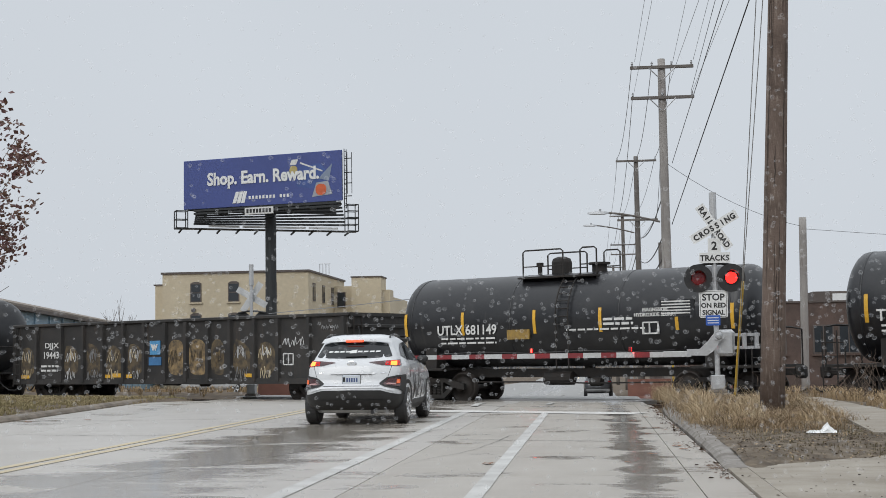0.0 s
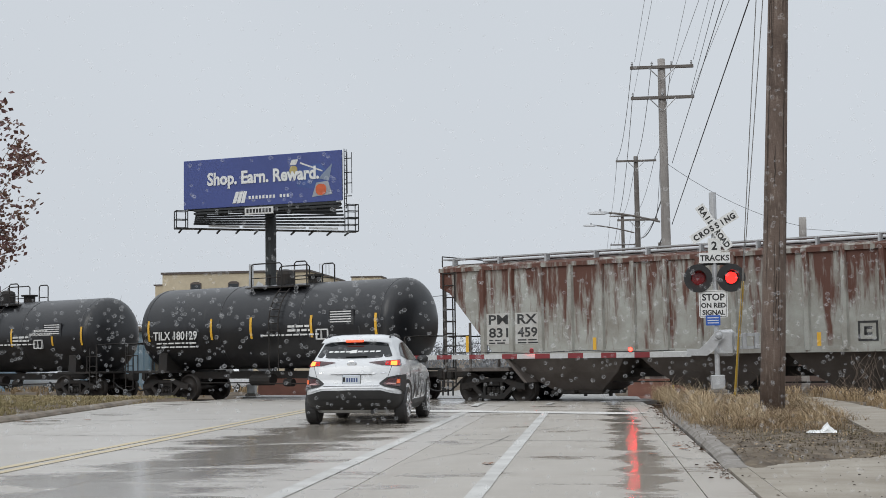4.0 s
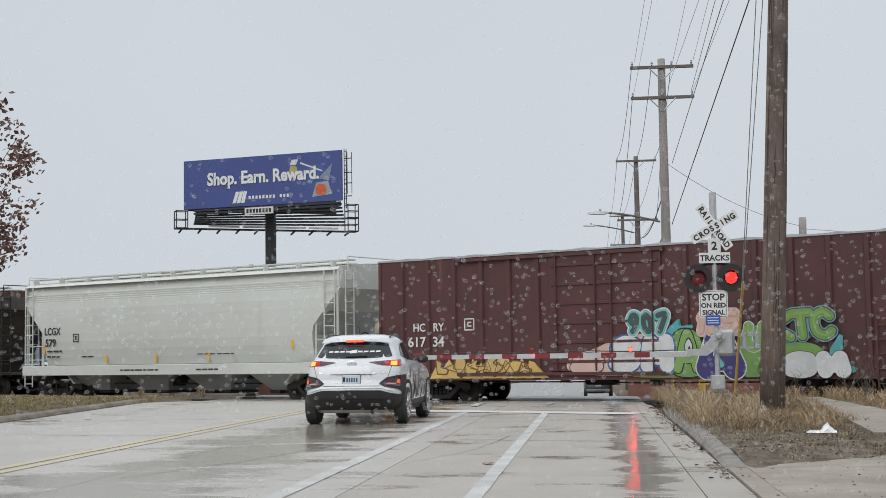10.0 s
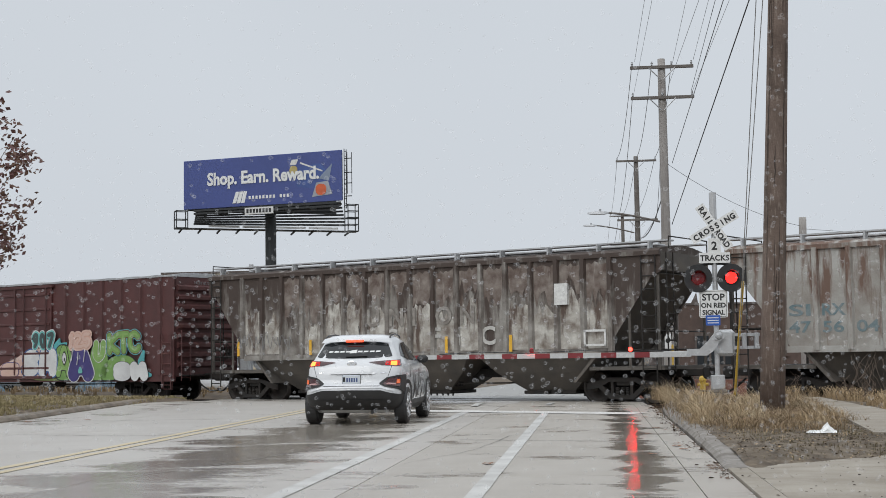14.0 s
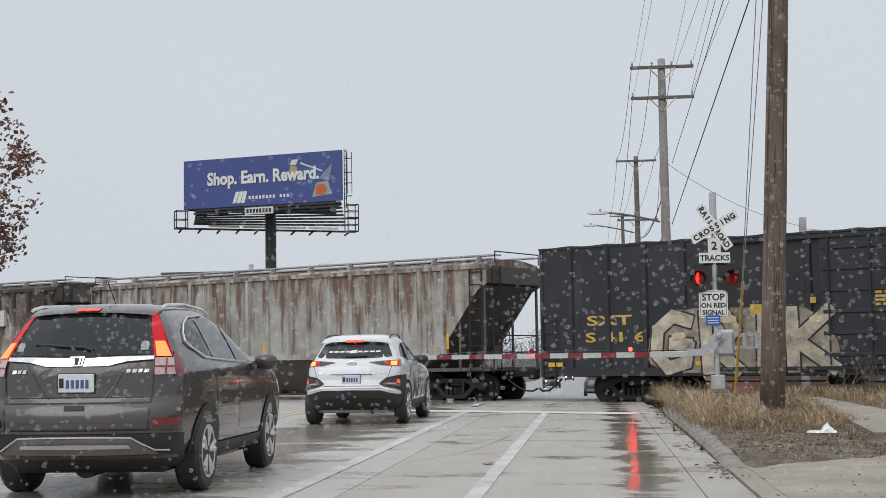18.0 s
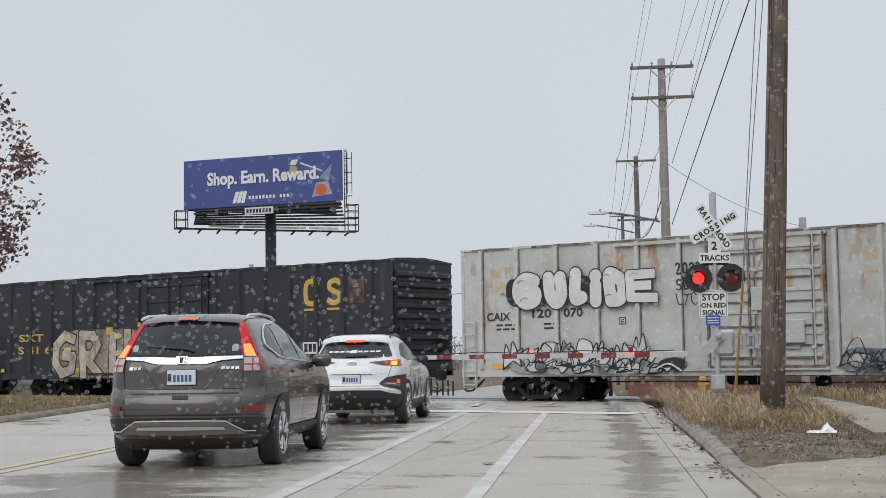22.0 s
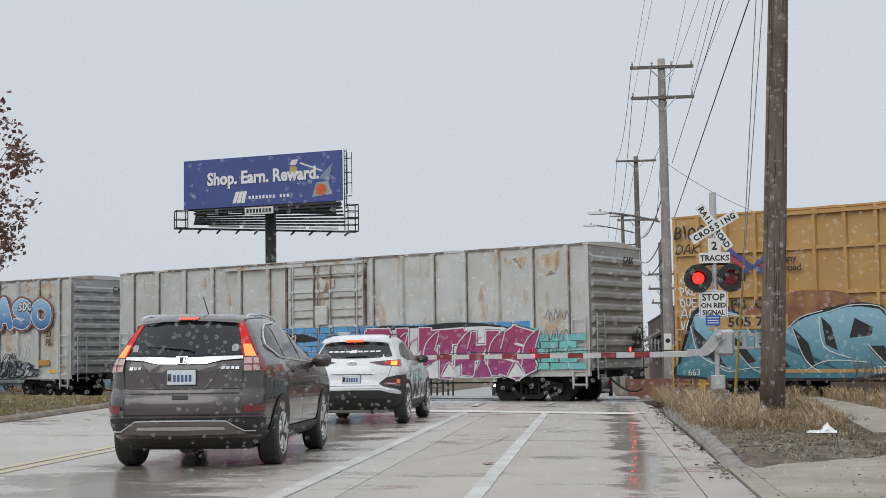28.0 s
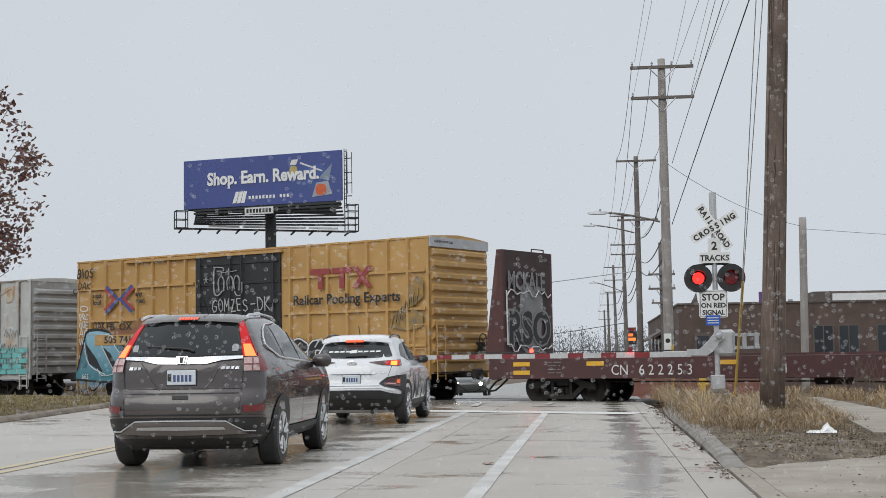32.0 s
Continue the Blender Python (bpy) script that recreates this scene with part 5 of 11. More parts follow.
def rusty_hopper():
    L, w = 16.75, 1.55
    car = hopper("pale covered hopper car streaked with heavy red rust", 20.95, L, w, 1.42, 3.98, M_RUSTY_PALE, M_RUSTY_LOW, 15, "", 1.35)
    patch = mat("pale_stencil_patch", (0.5, 0.5, 0.48), 0.6, 0, (0.36, 0.33, 0.3), 4, 0.8, 0.1)
    for x in (1.62, 2.6):
        part("stencil_patch", box(bmesh.new(), x + 0.02, x + 0.84, -w - 0.008, -w, 1.72, 2.62), patch, car)
    fitted(car, "PM", 1.72, 2.38, 2.30, 2.58, w, M_INK_K)
    fitted(car, "RX", 2.70, 3.36, 2.30, 2.58, w, M_INK_K)
    fitted(car, "831", 1.72, 2.38, 1.92, 2.20, w, M_INK_K)
    fitted(car, "459", 2.70, 3.36, 1.92, 2.20, w, M_INK_K)
    bars(car, 1.72, 1.86, w, 2, 0.7, 0.04, 0.08, M_INK_K, 4)
    bars(car, 2.70, 1.86, w, 2, 0.7, 0.04, 0.08, M_INK_K, 5)
    box_stencil(car, 12.6, 1.62, w, 0.5)
    reflectors(car, (0.95, 14.7), 1.75, w, True)
    reflectors(car, (5.2, 8.4, 11.6), 1.62, w, True)
    bars(car, 13.7, 2.1, w, 5, 0.5, 0.04, 0.09, M_INK_W, 7)


rusty_hopper()


def cream_hopper():
    L, w = 15.15, 1.6
    car = hopper("smooth cream covered hopper car with a ladder at each end", 39.5, L, w, 1.28, 4.19, M_CREAM, mat("grey_slope_paint", (0.42, 0.43, 0.42), 0.6), 0, "", 0.95, 4, True)
    fitted(car, "LCGX", 1.19, 2.07, 2.40, 2.68, w + 0.004, M_INK_K)
    fitted(car, "579", 1.22, 1.81, 1.98, 2.26, w + 0.004, M_INK_K)
    box_stencil(car, 2.75, 2.13, w, 0.3)
    bars(car, 1.3, 1.84, w - 0.03, 2, 0.9, 0.06, 0.2, M_INK_K, 12)
    bars(car, 3.1, 1.62, w - 0.1, 1, 0.8, 0.05, 0.2, M_INK_K, 13)
    bars(car, 8.9, 1.75, w - 0.1, 2, 1.8, 0.035, 0.12, M_INK_K, 14)
    bars(car, 5.3, 1.12, w + 0.07, 1, 1.9, 0.05, 0.12, M_INK_K, 15)
    bars(car, 9.0, 1.12, w + 0.07, 1, 1.2, 0.05, 0.12, M_INK_K, 16)
    reflectors(car, (1.12, 13.2), 1.95, w - 0.04, True)
    reflectors(car, (4.4, 6.9, 9.4), 1.6, w - 0.1, True)


cream_hopper()


# box cars
def box_car(label, off, L, w, z0, z1, m_side, m_end, post_x, door, trucks, roof=None, belts=(), post_w=0.1, post_d=0.07, end_ribs=9, door_mat=None, m_roof=None):
    car = new_car(label, off, L, trucks)
    part("side_wall", box(bmesh.new(), 0, L, -w, -w + 0.06, z0, z1), m_side, car)
    part("side_wall", box(bmesh.new(), 0, L, w - 0.06, w, z0, z1), m_side, car)
    for x in (0.0, L - 0.05):
        part("end_wall", box(bmesh.new(), x, x + 0.05, -w + 0.06, w - 0.06, z0, z1), m_end, car)
    bm = bmesh.new()
    h = (z1 - z0 - 0.5) / end_ribs
    rib = [(0, -0.36 * h), (0.10, -0.16 * h), (0.10, 0.16 * h), (0, 0.36 * h)]
    me = None
    for k in range(end_ribs):
        z = z0 + 0.25 + h * (k + 0.5)
        b2 = bmesh.new()
        prism(b2, [(L + a, z + b) for a, b in rib], "y", -w + 0.12, w - 0.12)
        part("end_rib", b2, m_end, car)
    bm.free()
    bm = bmesh.new()
    prism(bm, [(-w - 0.03, z1 - 0.02), (-w - 0.03, z1 + 0.03), (-w * 0.5, z1 + 0.10), (0, z1 + 0.14), (w * 0.5, z1 + 0.10), (w + 0.03, z1 + 0.03), (w + 0.03, z1 - 0.02)], "x", -0.02, L + 0.02)
    part("roof", bm, m_roof or M_ROOF_W, car)
    n = int(L / 1.15)
    me = as_mesh("roof_rib", prism(bmesh.new(), [(-w - 0.035, z1 + 0.03), (-w * 0.5, z1 + 0.13), (0, z1 + 0.17), (w * 0.5, z1 + 0.13), (w + 0.035, z1 + 0.03), (w + 0.03, z1), (0, z1 + 0.1), (-w - 0.03, z1)], "x", -0.05, 0.05), m_roof or M_ROOF_W)
    for k in range(n):
        part("roof_rib", me, None, car, at=pose(0.5 + k * (L - 1.0) / (n - 1), 0, 0))
    for y in (-w - 0.05, w - 0.05):
        part("side_sill", box(bmesh.new(), 0, L, y, y + 0.1, z0 - 0.16, z0 + 0.06), m_side, car)
    posts(car, post_x, z0 + 0.06, z1 - 0.02, w, m_side, post_w, post_d)
    for k in range(2):
        part("corner_post", box(bmesh.new(), k * (L - 0.1), k * (L - 0.1) + 0.1, -w - 0.02, -w + 0.06, z0, z1), m_side, car)
    d0, d1 = door
    y = -w - 0.075
    dm = door_mat or m_side
    d = part("door", box(bmesh.new(), d0, d1, y, -w - 0.001, z0 + 0.08, z1 - 0.12, 0.01), dm, car)
    for z in [z0 + 0.35 + k * (z1 - z0 - 0.75) / 5 for k in range(6)]:
        part("door_rib", box(bmesh.new(), d0 + 0.08, d1 - 0.08, y - 0.035, y, z - 0.045, z + 0.045, 0.01), dm, d)
    for x in (d0 + 0.25, (d0 + d1) / 2 - 0.25, (d0 + d1) / 2 + 0.25, d1 - 0.25):
        part("locking_bar", rod(bmesh.new(), (x, y - 0.06, z0 + 0.1), (x, y - 0.06, z1 - 0.15), 0.025, 6), dm, d)
    for z in (z0 + 0.02, z1 - 0.1):
        part("door_track", box(bmesh.new(), d0 - (d1 - d0) * 0.9, d1 + 0.1, -w - 0.13, -w - 0.005, z - 0.05, z + 0.04), m_side, car)
    for x in (0.3, L - 0.3):
        ladder(car, x, -w - 0.09, 0.45, z0 + 1.5, 0.42, m_side)
        bm = bmesh.new()
        pipe(bm, [(x - 0.21, -w - 0.02, z0 - 0.1), (x - 0.21, -w - 0.02, z0 - 0.42), (x + 0.21, -w - 0.02, z0 - 0.42), (x + 0.21, -w - 0.02, z0 - 0.1)], 0.018)
        part("step", bm, m_side, car)
    ladder(car, L + 0.14, -w + 0.4, 0.7, z0 + 1.6, 0.42, m_end, "y")
    part("end_platform", box(bmesh.new(), L, L + 0.25, -w + 0.2, w - 0.2, z0 + 0.02, z0 + 0.06), M_IRON, car)
    bm = bmesh.new()
    hand_wheel(bm, L + 0.24, 0.95, z0 + 1.0, 0.22)
    box(bm, L + 0.05, L + 0.22, 0.85, 1.1, z0 + 0.6, z0 + 0.95)
    part("brake_wheel", bm, M_IRON, car)
    return car


def spaced(x0, x1, n):
    return [x0 + (x1 - x0) * k / (n - 1) for k in range(n)]


def red_box_car():
    L, w = 15.9, 1.55
    car = box_car("oxide red box car with bright graffiti along its side", 56.2, L, w, 0.85, 4.32, M_OXIDE_RED, M_OXIDE_RED, spaced(0.9, 5.7, 6) + spaced(10.3, 15.2, 6), (6.1, 9.6), (1.9, L - 2.4))
    fitted(car, "HC   RY", 1.31, 2.44, 2.15, 2.40, w + 0.01, M_INK_W)
    fitted(car, "617  34", 1.11, 2.44, 1.69, 2.0, w + 0.01, M_INK_W)
    bars(car, 1.3, 1.5, w, 3, 0.6, 0.05, 0.14, M_INK_R, 21)
    bars(car, 2.3, 1.5, w, 3, 0.6, 0.05, 0.14, M_INK_R, 22)
    box_stencil(car, 3.15, 2.15, w, 0.36, M_INK_W)
    reflectors(car, (0.45, 3.6, 12.6), 1.08, w + 0.08)
    w2 = w + 0.085
    rust_line = spray("brown_line", (0.2, 0.1, 0.03))
    for k in range(9):
        x = 1.95 + k * 0.42
        paint(car, [(x, 0.74), (x + 0.1, 0.92 + 0.16 * (k % 3)), (x + 0.28, 1.2 + 0.12 * (k % 2)), (x + 0.42, 1.0), (x + 0.75, 0.76)], w2, S_YELLOW, k % 2, 0)
    gold = spray("pale_gold_spray", (0.58, 0.42, 0.16), (0.45, 0.30, 0.10))
    shards(car, 2.2, 5.3, 0.76, 1.48, w2 + 0.006, (S_YELLOW, gold, gold), rust_line, 31, 12)
    # one tangle of throw-ups: teal, peach, white and blue, greens, purple
    S_TEAL_D, S_LIME = spray("bright_teal_spray", (0.10, 0.40, 0.42)), spray("lime_spray", (0.24, 0.40, 0.12), (0.2, 0.34, 0.1))
    S_BLUSH, S_DARK_RED = spray("pale_blush_spray", (0.62, 0.45, 0.38), (0.55, 0.36, 0.3)), spray("dark_red_spray", (0.16, 0.03, 0.045))
    paint(car, [(6.6, 0.95), (6.7, 1.35), (7.6, 1.55), (8.3, 1.9), (9.6, 1.95), (9.9, 1.4), (9.3, 0.8), (7.4, 0.8)], w2, S_BLUSH, 0)
    for pts in ([(9.6, 1.6), (9.75, 2.05), (10.15, 2.35), (10.05, 2.1), (10.6, 2.15), (10.2, 1.8)], [(12.3, 1.4), (12.5, 2.2), (12.75, 1.9)], [(14.1, 1.3), (14.55, 1.95), (14.5, 1.1)], [(14.35, 0.75), (14.55, 1.1), (15.0, 0.9)]):
        paint(car, pts, w2, S_TEAL_D, 1, 1)
    paint(car, [(9.3, 0.8), (9.35, 1.3), (9.9, 1.35), (10.1, 0.8)], w2, S_DARK_RED, 1)
    paint(car, [(8.5, 0.74), (9.0, 0.95), (10.0, 0.9), (11.2, 0.74)], w2, spray("olive_spray", (0.2, 0.24, 0.08)), 1)
    for pts in ([(9.85, 0.76), (9.8, 1.7), (10.1, 2.05), (10.6, 2.0), (10.85, 1.4), (10.8, 0.76)], [(11.7, 0.74), (11.75, 1.6), (11.9, 2.05), (12.5, 2.1), (12.7, 1.5), (12.6, 0.76)], [(12.2, 0.75), (12.4, 1.3), (13.1, 1.65), (13.8, 1.6), (14.2, 1.3), (13.6, 1.05), (13.1, 0.75)]):
        mx, mz = sum(p[0] for p in pts) / len(pts), sum(p[1] for p in pts) / len(pts)
        paint(car, [(mx + (x - mx) * 1.09, mz + (z - mz) * 1.06) for x, z in pts], w2, S_BLACK, 2)
        paint(car, pts, w2, S_GREEN, 3)
    throw_up(car, "U", 11.85, 12.6, 1.35, 2.15, w2 + 0.012, ((0.15, S_WHITE), (0.125, S_LIME)), 2)
    throw_up(car, "A", 9.9, 10.75, 0.9, 1.95, w2 + 0.012, ((0.15, S_BLACK), (0.12, S_LIME)), 3)
    for cx, cz, c, kk in ((10.38, 1.55, S_BLACK, 1.25), (10.38, 1.55, S_WHITE, 1.0), (10.4, 1.5, S_BLACK, 0.35)):
        paint(car, [(cx - 0.13 * kk, cz), (cx, cz + 0.26 * kk), (cx + 0.13 * kk, cz), (cx, cz - 0.26 * kk)], w2 + 0.03, c, 1 + int(3 - kk * 2))
    throw_up(car, "SM", 8.0, 9.95, 0.86, 1.85, w2 + 0.012, ((0.26, spray("cobalt_line_spray", (0.05, 0.13, 0.32))), (0.21, S_WHITE)), 5, False, 0.05, 0.02)
    throw_up(car, "S", 6.7, 7.9, 0.86, 1.4, w2 + 0.010, ((0.16, S_PURPLE), (0.13, S_BLUSH)), 5)
    throw_up(car, "907", 8.55, 9.8, 1.92, 2.5, w2 + 0.016, ((0.17, S_WHITE), (0.135, S_TEAL), (0.075, spray("slate_spray", (0.06, 0.09, 0.09)))), 6, False, 0.0, 0.03)
    throw_up(car, "A", 10.6, 11.9, 0.7, 1.98, w2 + 0.020, ((0.34, S_WHITE), (0.305, S_PURPLE)), 7, False, 0.08, 0.0)
    paint(car, [(11.1, 1.0), (11.25, 1.3), (11.42, 1.0)], w2 + 0.04, S_TEAL, 1, 1)
    throw_up(car, "125", 10.65, 11.8, 1.9, 2.44, w2 + 0.024, ((0.15, S_BLUSH), (0.085, S_PINK), (0.06, S_BLUSH)), 8, False, 0.05, 0.02)
    for x, z in ((10.85, 1.9), (11.15, 1.75), (11.5, 1.85)):
        stroke(car, [(x, z), (x - 0.02, z - 0.2), (x - 0.06, z - 0.45)], w2 + 0.042, S_WHITE, 0.016)
    throw_up(car, "KTC", 12.7, 14.3, 1.72, 2.36, w2 + 0.020, ((0.17, S_TEAL_D), (0.14, S_DARK_RED), (0.115, S_GREEN), (0.035, S_LIME)), 9, False, 0.02, 0.06)
    throw_up(car, "SH", 13.0, 14.7, 0.72, 1.4, w2 + 0.030, ((0.22, S_BLACK), (0.205, S_WHITE)), 4, False, 0.08, 0.02)
    letters("HCRY 61734", 0.15, S_GREY, car, end_at(L + 0.1, -0.7, 4.05), "reporting_mark", 0.0)


red_box_car()


def sooty_hopper():
    L, w = 16.75, 1.55
    car = hopper("sooty grey covered hopper car with flaking paint", 73.75, L, w, 1.42, 4.15, M_HOPA, M_HOP_LOW, 17, "", 1.2)
    # bays where the paint has flaked: pale below, brown rust above
    rp = random.Random(5)
    pale = mat("pale_flaking_paint", (0.55, 0.535, 0.49), 0.7, 0, (0.15, 0.115, 0.09), 2.4, 0.95, 0.3, 40, streak=((0.10, 0.07, 0.055), 3.2, 0.5, 0.09, 2.3, 0.2))
    brown = mat("rust_brown_bay_paint", (0.10, 0.068, 0.055), 0.75, 0, (0.30, 0.265, 0.235), 3.0, 0.8, 0.3, 40, streak=((0.34, 0.31, 0.28), 4.0, 0.58, 0.0, 0.0, 0.2))
    step = (L - 2 * 1.53) / 16
    for k in range(16):
        x0, x1 = 1.53 + step * k + 0.11, 1.53 + step * (k + 1) - 0.11
        for m, a, b, rag in ((pale, 1.56, rp.uniform(2.6, 3.3), 0.45), (brown, rp.uniform(2.9, 3.5), 3.98, 0.12)):
            if rp.random() < 0.25:
                continue
            top = [(x0 + (x1 - x0) * q / 7, b + rp.uniform(-rag, 0.04)) for q in range(8)]
            low = [(x1 - (x1 - x0) * q / 7, a + (rp.uniform(-0.45, 0.2) if m is brown else 0)) for q in range(8)]
            paint(car, top + low, w, m, 0 if m is pale else 1, 0, "flaked_patch")
    worn = mat("faded_white_letter", (0.55, 0.54, 0.51), 0.7, 0, (0.2, 0.19, 0.18), 2.5, 0.9, 0.1)
    ghost = mat("ghost_grey_letter", (0.34, 0.32, 0.29), 0.7, 0, (0.15, 0.13, 0.115), 2.5, 1.1, 0.1)
    for word, x0, step, z, ink in (("PACIFIC", 5.62, 0.885, 1.74, worn), ("UNION", 6.7, 0.87, 2.36, ghost)):
        for k, ch in enumerate(word):
            letters(ch, 0.74, ink, car, side_at(x0 + step * k, z, w + 0.02), "company_lettering", 0.02, 1.02)
    part("notice_board", box(bmesh.new(), 13.48, 13.9, -w - 0.1, -w, 2.8, 3.4), M_INK_W, car, "white square notice")
    bm = bmesh.new()
    for x0, x1, a, b in ((0, 0.7, 0, 0.06), (0, 0.7, 0.4, 0.46), (0, 0.06, 0, 0.46), (0.64, 0.7, 0, 0.46)):
        box(bm, 14.4 + x0, 14.4 + x1, -w - 0.1, -w - 0.088, 1.62 + a, 1.62 + b)
    part("consolidated_stencil", bm, M_INK_W, car)
    reflectors(car, (1.4, 4.5, 7.02, 9.75, 12.0), 1.75, w + 0.085, True)
    scribble(car, 1.3, 1.7, 2.6, 0.6, w + 0.09, S_GREY, 61, 1, 0.012)


def grey_hopper():
    L, w = 17.0, 1.55
    car = hopper("stained pale grey covered hopper car with thin side posts", 92.4, L, w, 1.42, 4.05, M_HOPB, M_HOP_LOW, 17, "", 1.2)
    M_FADED_BLUE = mat("faded_blue_stencil", (0.13, 0.20, 0.22), 0.7, 0, (0.3, 0.32, 0.32), 5, 0.7, 0)
    for txt, a, b in (("SI", 1.68, 2.25), ("RX", 2.55, 3.15)):
        fitted(car, txt, a, b, 2.28, 2.58, w, M_FADED_BLUE)
    for txt, a, b in (("47", 1.68, 2.25), ("56", 2.55, 3.1), ("04", 3.42, 3.98)):
        fitted(car, txt, a, b, 1.85, 2.15, w, M_FADED_BLUE)
    box_stencil(car, 13.1, 1.65, w + 0.02, 0.42)
    part("notice_board", box(bmesh.new(), 12.2, 12.6, -w - 0.02, -w, 1.6, 2.1), M_INK_W, car, "white notice")
    reflectors(car, (1.3, 15.6), 1.85, w, True)
    reflectors(car, (4.5, 8.4, 12.0), 1.66, w + 0.085, True)


sooty_hopper()
grey_hopper()


def blue_box_car():
    L, w = 19.05, 1.58
    car = box_car("very dark blue box car with worn cream graffiti", 111.25, L, w, 0.95, 4.38, M_DARK_BLUE, M_DARK_BLUE, spaced(1.0, 7.9, 7) + spaced(11.6, 18.2, 7), (8.2, 11.3), (2.6, L - 2.6), m_roof=M_DARK_BLUE)
    fitted(car, "SXT", 1.5, 2.9, 2.18, 2.46, w, M_INK_Y)
    fitted(car, "S 41 6", 1.45, 3.3, 1.72, 2.0, w, M_INK_Y)
    reflectors(car, (0.5, 5.0), 1.12, w + 0.07)
    part("reflector", box(bmesh.new(), 6.35, 6.68, -w - 0.09, -w - 0.07, 2.35, 2.62), M_INK_Y, car)
    part("reflector", box(bmesh.new(), 18.33, 18.67, -w - 0.09, -w - 0.07, 1.74, 2.03), M_INK_Y, car)
    part("reflector", box(bmesh.new(), 7.95, 8.1, -w - 0.09, -w - 0.07, 2.6, 2.75), M_INK_Y, car)
    bars(car, 9.6, 2.85, w + 0.075, 4, 0.9, 0.06, 0.1, M_INK_Y, 32)
    # the railway's three big marks in worn paint, the last one nearly gone
    marks = ([(0.55, 0.72), (0.42, 0.84), (0.16, 0.80), (0.08, 0.6), (0.08, 0.24), (0.16, 0.04), (0.42, 0.0), (0.55, 0.12)], [(0.50, 0.74), (0.36, 0.84), (0.12, 0.76), (0.1, 0.56), (0.28, 0.44), (0.48, 0.32), (0.48, 0.1), (0.28, 0.0), (0.06, 0.1)])
    for x, pts in zip((15.49, 16.45), marks):
        part("company_shape", ribbon(bmesh.new(), [(x + v.x, 3.14 + v.z * 0.85) for v in smooth_line([(a, 0, b) for a, b in pts], 5)], 0.085, -w - 0.013, 0.01, True), M_INK_Y, car)
        part("company_shape", box(bmesh.new(), x, x + 0.5, -w - 0.015, -w - 0.002, 2.92, 2.99), M_INK_Y, car)
    part("company_shape", box(bmesh.new(), 17.35, 17.95, -w - 0.013, -w - 0.002, 3.1, 3.85), mat("faded_ochre_letter", (0.16, 0.075, 0.035), 0.7, 0, (0.03, 0.028, 0.03), 4, 1.2, 0), car)
    paint(car, [(3.5, 0.85), (3.35, 1.6), (3.8, 2.45), (5.2, 2.62), (6.6, 2.5), (7.6, 2.62), (8.3, 2.2), (8.75, 1.4), (8.4, 0.84)], w + 0.07, mat("sooty_cream_spray", (0.40, 0.35, 0.28), 0.6, 0, (0.10, 0.07, 0.05), 1.1, 1.2, 0.1), 1)
    throw_up(car, "GRIK", 3.4, 8.7, 0.78, 2.5, w + 0.078, ((0.22, S_BLACK), (0.17, S_CREAM_WORN)), 6, True, 0.05, 0.02, [1.1, 1.0, 0.75, 1.15])
    for x, z in ((4.1, 2.2), (4.1, 1.75), (5.55, 2.15), (6.75, 2.2), (6.8, 1.6), (7.9, 2.1)):
        paint(car, [(x, z), (x + 0.42, z + 0.02), (x + 0.4, z + 0.2), (x + 0.02, z + 0.18)], w + 0.095, S_CREAM, 1, 1)
    throw_up(car, "DWEG", 11.7, 14.6, 0.95, 2.15, w + 0.085, ((0.225, S_WHITE_WORN), (0.2, S_BLACK), (0.175, S_WHITE_WORN)), 8, False, 0.06, 0.02)
    scribble(car, 16.2, 1.75, 0.9, 0.28, w + 0.08, S_WHITE, 71, 1, 0.014)
    scribble(car, 17.2, 1.75, 0.8, 0.3, w + 0.08, S_WHITE, 72, 1, 0.014)
    scribble(car, 13.6, 0.95, 1.8, 0.22, w + 0.08, S_WHITE, 73, 1, 0.014)
    bm = bmesh.new()
    for x0, x1, a, b in ((0, 0.6, 0, 0.05), (0, 0.6, 0.32, 0.37), (0, 0.05, 0, 0.37), (0.55, 0.6, 0, 0.37), (0.2, 0.23, 0, 0.37), (0.38, 0.41, 0, 0.37)):
        box(bm, 15.5 + x0, 15.5 + x1, -w - 0.09, -w - 0.078, 1.55 + a, 1.55 + b)
    part("consolidated_stencil", bm, M_INK_W, car)


blue_box_car()


